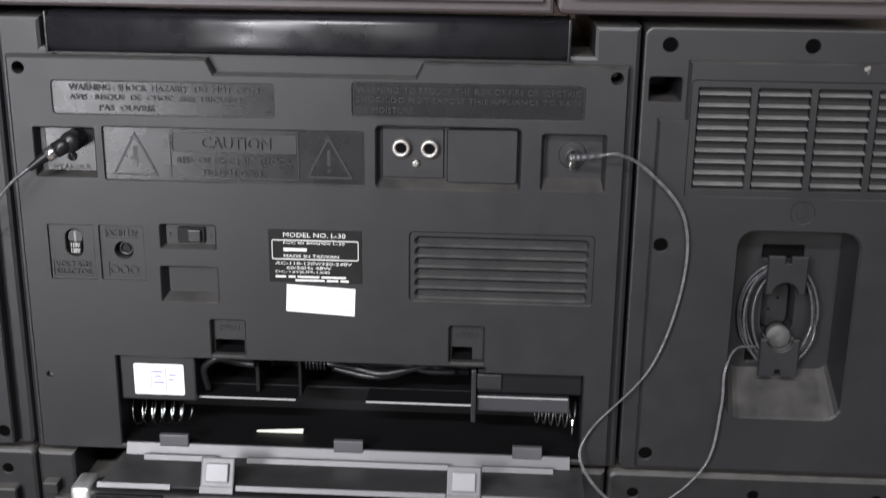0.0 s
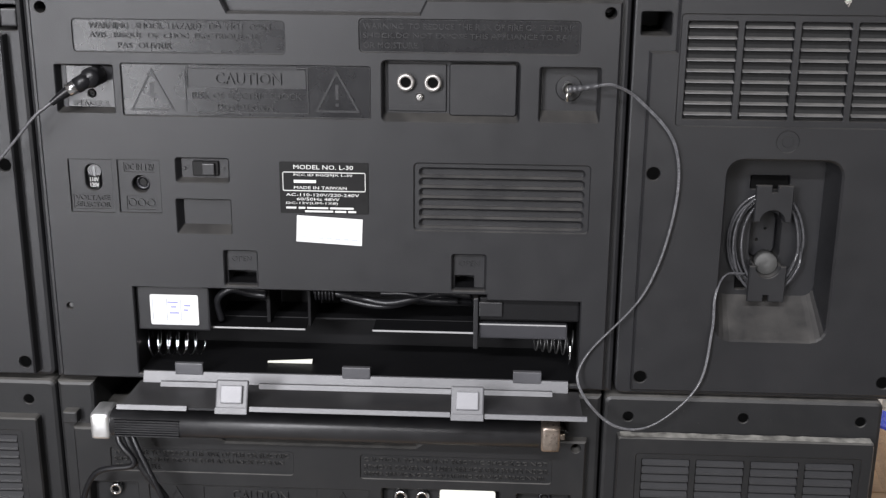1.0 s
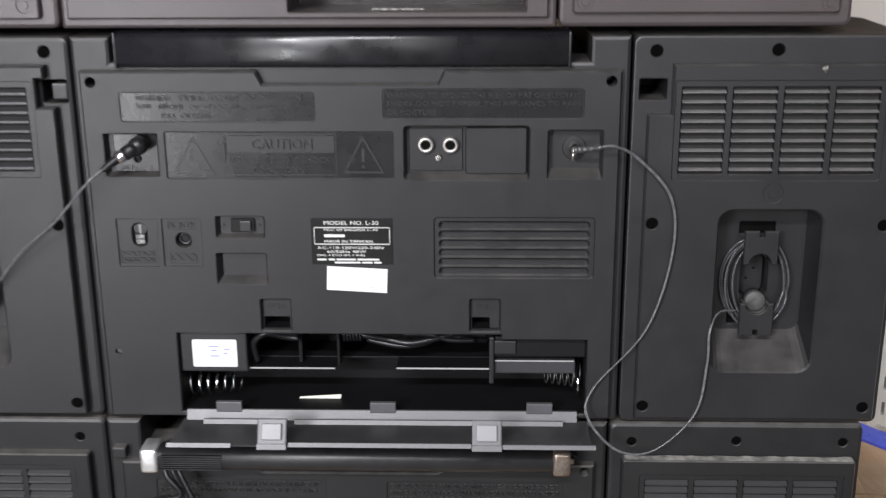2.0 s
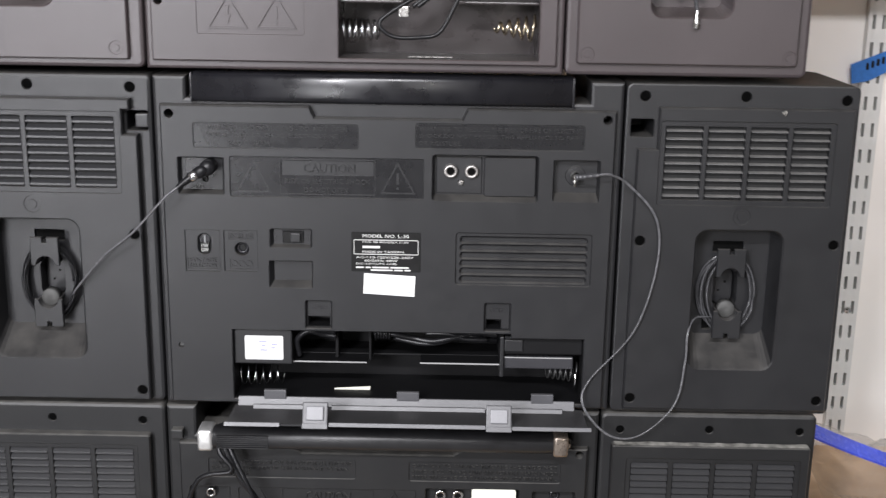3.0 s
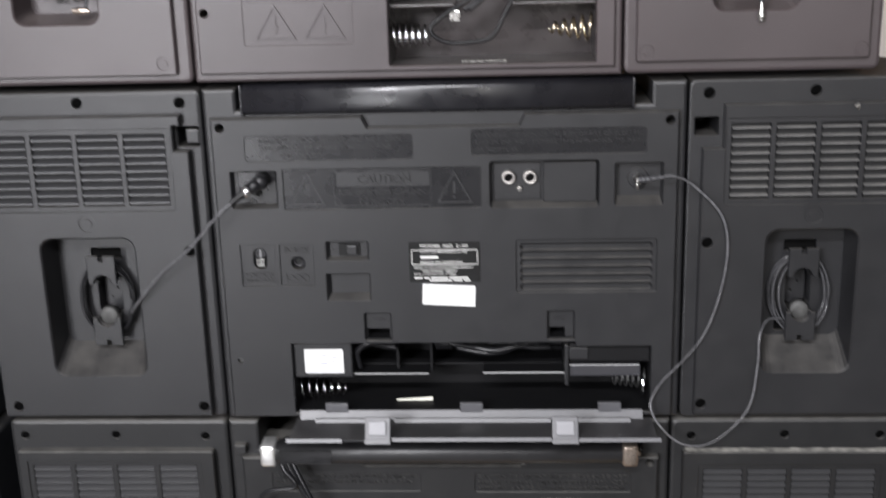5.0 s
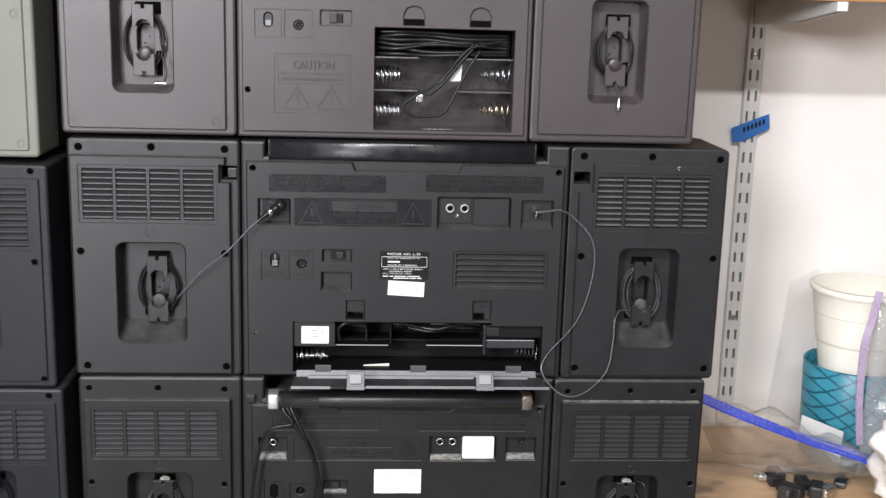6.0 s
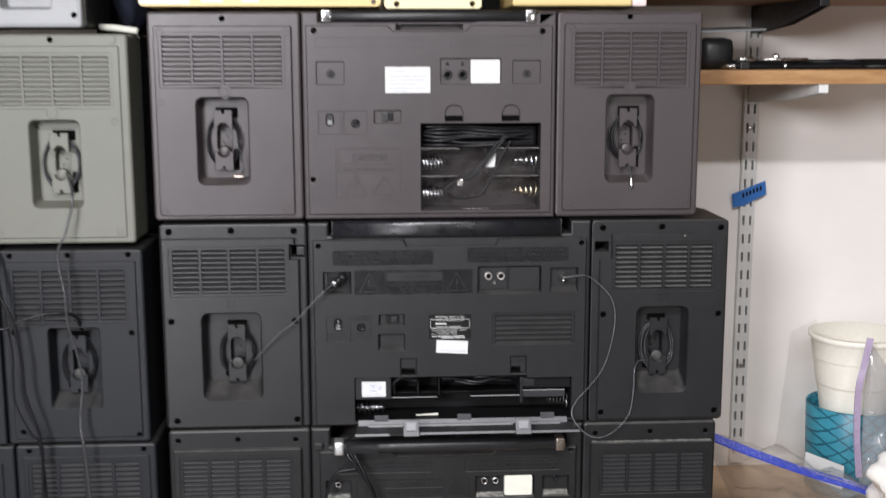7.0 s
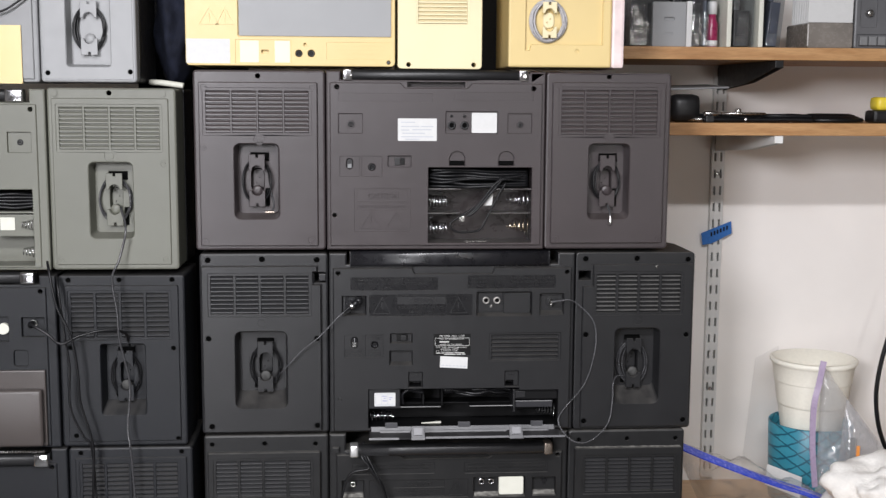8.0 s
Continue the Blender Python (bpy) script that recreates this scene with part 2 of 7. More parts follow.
def net_print():
    m, nt, b = nodes_of("teal_net_print")
    co = coords(nt)
    lines = []
    for tilt in (52, -52):
        mp = nt.nodes.new("ShaderNodeMapping")
        mp.inputs["Rotation"].default_value = (0, radians(tilt), 0)
        nt.links.new(co, mp.inputs[0])
        w = nt.nodes.new("ShaderNodeTexWave")
        w.bands_direction = "X"
        w.inputs["Scale"].default_value, w.inputs["Distortion"].default_value = 17.0, 0.7
        w.inputs["Detail Scale"].default_value = 6.0
        nt.links.new(mp.outputs[0], w.inputs["Vector"])
        lines.append(ramp(nt, w.outputs["Fac"], 0.91, 0.98))
    k = mathn(nt, "MAXIMUM", lines[0], lines[1])
    c = mixc(nt, ramp(nt, noise_tex(nt, co, 25.0), 0.3, 0.7), (0.03, 0.22, 0.31), (0.05, 0.29, 0.38))
    nt.links.new(mixc(nt, k, c, (0.012, 0.09, 0.14)), b.inputs["Base Color"])
    b.inputs["Roughness"].default_value = 0.4
    return m


NET = net_print()


# ---- building helpers ----
def thing(name, label, category, at, group="", kind=""):
    ob = new(name)
    ob.empty_display_size = 0.02
    ob.location = at
    return tagged(ob, label, category, group, kind)


def base_of(ob):
    v = Vector((0, 0, 0))
    while ob is not None:
        v = v + ob.location
        ob = ob.parent
    return v


def part(name, bm, material, parent=None, label="", smooth=False):
    """One mesh object from a bmesh in world metres, under a thing or under a part."""
    me = bpy.data.meshes.new(name)
    if parent is not None:
        bmesh.ops.translate(bm, verts=bm.verts, vec=-base_of(parent))
    bm.to_mesh(me)
    bm.free()
    for mt in (material if isinstance(material, (list, tuple)) else (material,)):
        me.materials.append(mt)
    if smooth:
        for p in me.polygons:
            p.use_smooth = True
    ob = new(name, me)
    ob.parent = parent
    if label:
        ob["label"] = label
    return ob


def piece(name, me, parent, x, y, z):
    ob = new(name, me)
    ob.parent = parent
    ob.location = Vector((x, y, z)) - base_of(parent)
    return ob


def mesh_only(name, bm, material, smooth=False):
    me = bpy.data.meshes.new(name)
    bm.to_mesh(me)
    bm.free()
    me.materials.append(material)
    if smooth:
        for p in me.polygons:
            p.use_smooth = True
    return me


def rr(x0, z0, x1, z1, r=0.002, n=4):
    return ("r", x0, z0, x1, z1, r, n)


def ci(x, z, r, n=14):
    return ("c", x, z, r, n)


def po(*pts):
    return ("p", pts)


def outline(s, g=0.0):
    """The points of a shape in the x, z plane, grown by g."""
    if s[0] == "r":
        _, x0, z0, x1, z1, r, n = s
        x0, z0, x1, z1 = x0 - g, z0 - g, x1 + g, z1 + g
        r = min(max(r + g, 0.00015), (x1 - x0) / 2.05, (z1 - z0) / 2.05)
        out = []
        for cx, cz, a0 in ((x1 - r, z1 - r, 0), (x0 + r, z1 - r, 90), (x0 + r, z0 + r, 180), (x1 - r, z0 + r, 270)):
            for i in range(n + 1):
                a = radians(a0 + 90 * i / n)
                out.append((cx + r * math.cos(a), cz + r * math.sin(a)))
        return out
    if s[0] == "c":
        _, x, z, r, n = s
        return [(x + (r + g) * math.cos(2 * math.pi * i / n), z + (r + g) * math.sin(2 * math.pi * i / n)) for i in range(n)]
    pts = s[1]
    area = sum(a[0] * b[1] - b[0] * a[1] for a, b in zip(pts, pts[1:] + pts[:1]))
    g = g if area > 0 else -g
    out = []
    for i, p in enumerate(pts):
        a, b = Vector(pts[i - 1]), Vector(pts[(i + 1) % len(pts)])
        p = Vector(p)
        d1, d2 = (p - a).normalized(), (b - p).normalized()
        n1, n2 = Vector((d1.y, -d1.x)), Vector((d2.y, -d2.x))
        k = (n1 + n2)
        k = k / max(0.3, k.dot(n1))
        out.append(tuple(p + k * g))
    return out


def ring(bm, pts, y):
    return [bm.verts.new((x, y, z)) for x, z in pts]


def bridge(bm, a, b):
    n = len(a)
    for i in range(n):
        bm.faces.new((a[i], a[(i + 1) % n], b[(i + 1) % n], b[i]))


def fill(bm, loops):
    edges = []
    for lp in loops:
        for i, v in enumerate(lp):
            w = lp[(i + 1) % len(lp)]
            edges.append(bm.edges.get((v, w)) or bm.edges.new((v, w)))
    got = bmesh.ops.triangle_fill(bm, edges=edges, use_beauty=True, use_dissolve=False, normal=(0, -1, 0))
    for f in got["geom"]:
        if isinstance(f, bmesh.types.BMFace) and f.normal.y > 0:
            f.normal_flip()


def H(shape, d, sub=(), floor=None, open_end=False, c=0.0007):
    """A recess (d > 0) or a raised field (d < 0) with a softened rim; floor: the shape of its bottom; sub: what lies in it."""
    return dict(shape=shape, d=d, sub=sub, floor=floor or shape, open_end=open_end, c=c)


def relief(bm, outer, holes, y):
    loops = [outer]
    for h in holes:
        c, d = min(h["c"], abs(h["d"]) * 0.45), h["d"]
        if d > 0:
            a = ring(bm, outline(h["shape"], c), y)
            b = ring(bm, outline(h["shape"]), y + c)
            e = ring(bm, outline(h["floor"], 0.0), y + d)
            bridge(bm, a, b), bridge(bm, b, e)
        else:
            a = ring(bm, outline(h["shape"], 0.0), y)
            b = ring(bm, outline(h["floor"], -c * 0.3), y + d + c)
            e = ring(bm, outline(h["floor"], -c * 1.3), y + d)
            bridge(bm, a, b), bridge(bm, b, e)
        loops.append(a)
        if not h["open_end"]:
            relief(bm, e, h["sub"], y + d)
    fill(bm, loops)


def shell(shape, y, depth, holes, edge=0.0025, taper=0.0):
    """A closed cabinet: a moulded back at y with rounded rim, and sides that run away from it."""
    bm = bmesh.new()
    rings = [ring(bm, outline(shape, -edge), y), ring(bm, outline(shape, -edge * 0.3), y + edge * 0.3), ring(bm, outline(shape), y + edge),
             ring(bm, outline(shape), y + depth * 0.55), ring(bm, outline(shape, -taper), y + depth - 0.004), ring(bm, outline(shape, -taper - 0.004), y + depth)]
    for a, b in zip(rings, rings[1:]):
        bridge(bm, a, b)
    relief(bm, rings[0], holes, y)
    fill(bm, [rings[-1]])
    return bm


def slab(shape, y0, y1, holes=(), edge=0.0005):
    """A flat piece between y0 (front) and y1, with softened front edges and holes through it."""
    bm = bmesh.new()
    a, b, c = ring(bm, outline(shape, -edge), y0), ring(bm, outline(shape), y0 + edge), ring(bm, outline(shape), y1)
    bridge(bm, a, b), bridge(bm, b, c)
    fr, bk = [a], [c]
    for h in holes:
        p, q = ring(bm, outline(h), y0), ring(bm, outline(h), y1)
        bridge(bm, p, q)
        fr.append(p), bk.append(q)
    fill(bm, fr), fill(bm, bk)
    return bm


def block(bm, x0, x1, y0, y1, z0, z1, e=0.0008):
    """Adds a box with chamfered edges."""
    g = bmesh.ops.create_cube(bm, size=1.0)
    for v in g["verts"]:
        v.co = Vector(((x0 + x1) / 2 + v.co.x * (x1 - x0), (y0 + y1) / 2 + v.co.y * (y1 - y0), (z0 + z1) / 2 + v.co.z * (z1 - z0)))
    if e > 0:
        ed = list({x for v in g["verts"] for x in v.link_edges})
        bmesh.ops.bevel(bm, geom=ed, offset=min(e, 0.3 * min(x1 - x0, y1 - y0, z1 - z0)), segments=2, affect="EDGES", profile=0.6)
    return bm


def boxm(x0, x1, y0, y1, z0, z1, e=0.0008):
    return block(bmesh.new(), x0, x1, y0, y1, z0, z1, e)


def spline(pts, per=10):
    """Points of a smooth curve through the given ones."""
    p = [Vector(v) for v in pts]
    p = [p[0] * 2 - p[1]] + p + [p[-1] * 2 - p[-2]]
    out = []
    for i in range(1, len(p) - 2):
        for k in range(per):
            t = k / per
            a, b, c, d = p[i - 1:i + 3]
            out.append(0.5 * ((2 * b) + (c - a) * t + (2 * a - 5 * b + 4 * c - d) * t * t + (3 * b - a - 3 * c + d) * t ** 3))
    out.append(p[-2])
    return out


def tube(bm, pts, r, n=8, closed=False):
    """Adds a round cord along the points."""
    rows = []
    m = len(pts)
    side = None
    for i, p in enumerate(pts):
        t = (pts[(i + 1) % m] - pts[i - 1]) if closed or 0 < i < m - 1 else (pts[1] - pts[0] if i == 0 else pts[-1] - pts[-2])
        t = t.normalized()
        if side is None:
            side = t.orthogonal().normalized()
        side = (side - t * side.dot(t)).normalized()
        up = t.cross(side)
        rad = r(i / (m - 1)) if callable(r) else r
        rows.append([bm.verts.new(p + (side * math.cos(2 * math.pi * k / n) + up * math.sin(2 * math.pi * k / n)) * rad) for k in range(n)])
    for a, b in zip(rows, rows[1:] + (rows[:1] if closed else [])):
        for k in range(n):
            bm.faces.new((a[k], a[(k + 1) % n], b[(k + 1) % n], b[k]))
    if not closed:
        bm.faces.new(list(reversed(rows[0])))
        bm.faces.new(rows[-1])
    return bm


def cord(name, pts, r, mat, parent=None, label="", twin=0.0):
    bm = bmesh.new()
    s = spline(pts)
    tube(bm, s, r)
    if twin:
        tube(bm, [v + Vector((twin * 0.7, -twin * 0.3, twin * 0.7)) for v in s], r)
    return part(name, bm, mat, parent, label, True)


def lathe(prof, cx, cy, cz, n=32, axis="Z"):
    """A turned shape: prof holds (radius, height)."""
    bm = bmesh.new()
    rows = []
    for r, h in prof:
        row = []
        for k in range(n):
            a = 2 * math.pi * k / n
            u, v = r * math.cos(a), r * math.sin(a)
            co = (cx + u, cy + v, cz + h) if axis == "Z" else ((cx + u, cy + h, cz + v) if axis == "Y" else (cx + h, cy + u, cz + v))
            row.append(bm.verts.new(co))
        rows.append(row)
    for a, b in zip(rows, rows[1:]):
        bridge(bm, a, b)
    bm.faces.new(rows[0]), bm.faces.new(rows[-1])
    bmesh.ops.recalc_face_normals(bm, faces=bm.faces)
    return bm


def lettering(parent, words, x0, x1, z0, z1, y, mat, depth=0.0003, name="lettering", label=""):
    """Words in the built-in font, fitted to a box on a back panel."""
    cu = bpy.data.curves.new(name, "FONT")
    cu.body, cu.extrude, cu.resolution_u = words, 0.02, 2
    tmp = bpy.data.objects.new(name, cu)
    scene.collection.objects.link(tmp)
    me = bpy.data.meshes.new_from_object(tmp.evaluated_get(bpy.context.evaluated_depsgraph_get()))
    bpy.data.objects.remove(tmp)
    bpy.data.curves.remove(cu)
    bm = bmesh.new()
    bm.from_mesh(me)
    bpy.data.meshes.remove(me)
    xs, ys = [v.co.x for v in bm.verts], [v.co.y for v in bm.verts]
    ax, bx, ay, by = min(xs), max(xs), min(ys), max(ys)
    for v in bm.verts:
        u, w, d = (v.co.x - ax) / (bx - ax), (v.co.y - ay) / (by - ay), v.co.z / 0.02
        v.co = (x0 + u * (x1 - x0), y - depth * 0.5 - depth * 0.5 * d, z0 + w * (z1 - z0))
    return part(name, bm, mat, parent, label)


def bars(parent, rows, y, mat, h=0.0014, name="print", label=""):
    """Writing too small to read, as plain bars: rows of (x0, x1, z)."""
    bm = bmesh.new()
    for x0, x1, z in rows:
        block(bm, x0, x1, y - 0.00035, y, z, z + h, 0)
    return part(name, bm, mat, parent, label)


def outline_frame(parent, shape, y, w, mat, name="line_frame"):
    """A thin raised line round a shape."""
    bm = bmesh.new()
    a, b = ring(bm, outline(shape), y - 0.0009), ring(bm, outline(shape, -w), y - 0.0009)
    c, d = ring(bm, outline(shape), y), ring(bm, outline(shape, -w), y)
    bridge(bm, a, b), bridge(bm, a, c), bridge(bm, b, d)
    return part(name, bm, mat, parent)


# one turned-in screw, shared
def screw_mesh(mat):
    bm = lathe([(0.0001, 0.0), (0.0018, 0.0002), (0.0026, 0.0010), (0.0026, 0.002)], 0, 0, 0, 12, "Y")
    block(bm, -0.0015, 0.0015, -0.0002, 0.0004, -0.0003, 0.0003, 0)
    block(bm, -0.0003, 0.0003, -0.0002, 0.0004, -0.0015, 0.0015, 0)
    return mesh_only("screw", bm, mat)


SCREW = screw_mesh(DARK_STEEL)
SCREW_BRIGHT = screw_mesh(STEEL)


def slat_mesh(w, h, d, mat):
    """One louvre: a small wedge with a flat lit top edge."""
    bm = bmesh.new()
    prof = [(0.0, -h / 2), (-d, -h / 2 + h * 0.05), (-d * 0.97, -h / 2 + h * 0.45), (-d * 0.35, h / 2), (0.0, h / 2)]
    l = [bm.verts.new((-w / 2, y, z)) for y, z in prof]
    r = [bm.verts.new((w / 2, y, z)) for y, z in prof]
    bridge(bm, l, r)
    bm.faces.new(l), bm.faces.new(list(reversed(r)))
    return mesh_only("slat", bm, mat)


def columns(x0, x1, n, gap):
    w = (x1 - x0 - gap * (n - 1)) / n
    return [(x0 + i * (w + gap), x0 + i * (w + gap) + w) for i in range(n)]


def vent_cells(x0, x1, z0, z1, n, gap, d):
    return [H(rr(a, z0, b, z1, 0.0008, 2), d, c=0.0004) for a, b in columns(x0, x1, n, gap)]


def vent_slats(parent, x0, x1, z0, z1, n, gap, rows, y, d, mat, ratio=0.5, proud=0.0):
    cols = columns(x0, x1, n, gap)
    pitch = (z1 - z0) / rows
    me = slat_mesh(cols[0][1] - cols[0][0] - 0.0006, pitch * ratio, d + proud, mat)
    for a, b in cols:
        for k in range(rows):
            piece("slat", me, parent, (a + b) / 2, y + d - 0.0002, z0 + pitch * (k + 0.5))


def coil(parent, cx, y, cz, a, b, turns, mat, r=0.0011, seed=1, label="cord wound round its hub"):
    """A cord wound in loose loops."""
    rnd = random.Random(seed)
    bm = bmesh.new()
    pts = []
    for t in range(turns):
        ka, kb, dy, dx = a * rnd.uniform(0.82, 1.08), b * rnd.uniform(0.88, 1.06), rnd.uniform(-0.004, 0.004), rnd.uniform(-0.0015, 0.0015)
        for k in range(18):
            w = 2 * math.pi * k / 18
            pts.append(Vector((cx + dx + ka * math.cos(w), y + dy + 0.0012 * math.sin(3 * w), cz + kb * math.sin(w))))
    tube(bm, spline(pts, 3), r, 6)
    return part("cord", bm, mat, parent, label, True)


def claw(cx, za, zb, w, y, mat, k):
    """One notched plate of a cord keeper; za is its outer end, zb the end with the round bite."""
    d = 1 if za > zb else -1
    x0, x1 = cx - w / 2, cx + w / 2
    n, r = 0.0017, w * 0.33
    pts = [(x0, zb), (x0, za), (cx - n, za), (cx - n * 0.9, za - d * 0.0042), (cx + n * 0.9, za - d * 0.0042), (cx + n, za), (x1, za), (x1, zb)]
    pts += [(cx + r * math.cos(a), zb + d * r * math.sin(a)) for a in [math.pi * i / 10 for i in range(11)]]
    pts = [p for i, p in enumerate(pts) if i == 0 or (Vector(p) - Vector(pts[i - 1])).length > 1e-5]
    if d > 0:
        pts = list(reversed(pts))
    part("claw", slab(po(*pts), y, y + 0.0026, (), 0.0005), mat, k)


def half_tube(cx, cz, r, d, y0, y1, th=0.0012, n=12):
    """The curved wall behind a claw's bite: half a tube running back from the plate; d: 1 above its centre, -1 below."""
    bm = bmesh.new()
    loops = []
    for rad, y in ((r, y0), (r + th, y0), (r + th, y1), (r, y1)):
        loops.append([bm.verts.new((cx + rad * math.cos(math.pi * k / n), y, cz + d * rad * math.sin(math.pi * k / n))) for k in range(n + 1)])
    for a, b in zip(loops, loops[1:] + loops[:1]):
        for k in range(n):
            bm.faces.new((a[k], a[k + 1], b[k + 1], b[k]))
    for k in (0, n):
        bm.faces.new([lp[k] for lp in loops])
    bmesh.ops.recalc_face_normals(bm, faces=bm.faces)
    return bm


def hub(parent, cx, cz, y, mat, cord_mat, w=0.0225, h=0.074, seed=1, loops=7, ca=0.021, cb=0.031, r=0.0011, sunk=0.0, dusty=False):
    """The cord keeper in a speaker's recess: two notched claws on half-round posts, with the cord wound behind them."""
    yp = y - 0.0150
    z0, z1 = cz - h / 2, cz + h / 2
    k = part("cord_hub", slab(rr(cx - w * 0.40, cz - h * 0.22, cx + w * 0.40, cz + h * 0.22, w * 0.36, 5), y - 0.0035 + sunk, y + 0.0005 + sunk, [ci(cx - w * 0.12, cz - h * 0.06, 0.0011, 8), ci(cx + w * 0.1, cz + h * 0.04, 0.0010, 8)], 0.0010), mat, parent, "base of the cord keeper")
    for za, zb, d in ((z1, z1 - h * 0.31, 1), (z0, z0 + h * 0.31, -1)):
        claw(cx, za, zb, w, yp, mat, k)
        part("post", half_tube(cx, zb, w * 0.33, d, yp + 0.0024, y + 0.0003), DUST if dusty and d < 0 else mat, k, "", True)
    if dusty:
        # dust caked on the upper claw and in the lower bite
        arc = [(math.cos(math.pi * i / 9), math.sin(math.pi * i / 9)) for i in range(10)]
        part("dust_cake", slab(po(*[(cx + 0.0015 + 0.0058 * a, z1 + 0.0002 + 0.0042 * b) for a, b in arc]), yp + 0.0004, yp + 0.0110, (), 0.0012), DUST, k, "pale dust caked on the claw", True)
        part("dust_cake", slab(po(*[(cx + w * 0.31 * a, z0 + h * 0.31 - w * 0.31 * b) for a, b in reversed(arc)]), yp + 0.0060, y - 0.0004, (), 0.0010), DUST, k, "pale dust caked in the bite", True)
    elif sunk:
        part("pivot", lathe([(w * 0.05, 0.0008), (w * 0.30, 0.0), (w * 0.31, 0.0010), (w * 0.31, 0.0080)], cx, yp + 0.0058, z0 + h * 0.31, 20, "Y"), PIVOT if mat in (BLACK, BLACK_C) else mat, k, "dust-grey end of the post", True)
    coil(parent, cx, y - 0.0062, cz - 0.001, ca, cb, loops, cord_mat, r, seed)
    return k


def screws(parent, pts, y, me=None):
    for x, z in pts:
        piece("screw", me or SCREW, parent, x, y, z)


def plug(parent, x, y, z, mat=CORD, bent=True):
    """A moulded jack plug with its metal collar, pushed into a socket."""
    bm = lathe([(0.0042, 0.0), (0.0048, -0.006), (0.0050, -0.014), (0.0036, -0.019), (0.0022, -0.022)], x, y, z, 16, "Y")
    p = part("plug", bm, mat, parent, "moulded jack plug", True)
    part("collar", lathe([(0.0052, -0.0005), (0.0056, -0.003), (0.0052, -0.005)], x, y, z, 16, "Y"), STEEL, p, "steel collar")
    return p


def socket(parent, x, y, z, r=0.0042, mat=CHROME, core=VOID):
    p = part("socket", lathe([(r, 0.0005), (r, -0.0035), (r * 0.86, -0.0042), (r * 0.62, -0.0042), (r * 0.60, 0.0003)], x, y, z, 20, "Y"), mat, parent, "", True)
    part("socket_core", lathe([(r * 0.58, 0.0), (r * 0.58, -0.0026), (r * 0.2, -0.0026)], x, y, z, 14, "Y"), core, p)
    return p


def jack_hole(parent, x, y, z, r=0.0038, mat=SATIN):
    p = part("socket", lathe([(r, 0.0005), (r, -0.0008), (r * 0.7, -0.0014), (r * 0.55, -0.0008), (r * 0.5, 0.0005)], x, y, z, 18, "Y"), mat, parent, "", True)
    part("pin", lathe([(r * 0.42, 0.0003), (r * 0.42, -0.0007)], x, y, z, 12, "Y"), PLATE, p)
    return p


def spring(parent, x0, x1, y, z, r, turns, mat=CHROME, wire=0.0007, cone=0.5):
    pts = []
    n = turns * 14
    for i in range(n + 1):
        u = i / n
        k = r * (1 - cone * u)
        w = 2 * math.pi * turns * u
        pts.append(Vector((x0 + (x1 - x0) * u, y + k * math.cos(w), z + k * math.sin(w))))
    bm = bmesh.new()
    tube(bm, pts, wire, 6)
    return part("battery_spring", bm, mat, parent, "coiled steel contact spring", True)


def triangle_sign(parent, xa, za, xl, xr, zb, y, mat, bolt=True):
    """A raised warning triangle with a bolt or a bar inside."""
    sh = po((xl, zb), (xr, zb), (xa, za))
    outline_frame(parent, sh, y, 0.0011, mat, "warning_triangle")
    c, hgt = xa, za - zb
    z0 = zb + hgt * 0.14
    if bolt:
        s = hgt * 0.06
        pts = [(c - s, zb + hgt * 0.66), (c + s, zb + hgt * 0.68), (c + s * 0.3, zb + hgt * 0.42), (c + s * 1.6, zb + hgt * 0.42), (c + s * 0.2, z0), (c + s * 0.2, zb + hgt * 0.36), (c - s * 1.2, zb + hgt * 0.36)]
        part("bolt_sign", slab(po(*reversed(pts)), y - 0.0005, y, (), 0.0001), mat, parent)
    else:
        bm = boxm(c - 0.0009, c + 0.0009, y - 0.0005, y, zb + hgt * 0.3, zb + hgt * 0.66, 0)
        block(bm, c - 0.0009, c + 0.0009, y - 0.0005, y, z0, z0 + 0.0018, 0)
        part("exclamation_sign", bm, mat, parent)


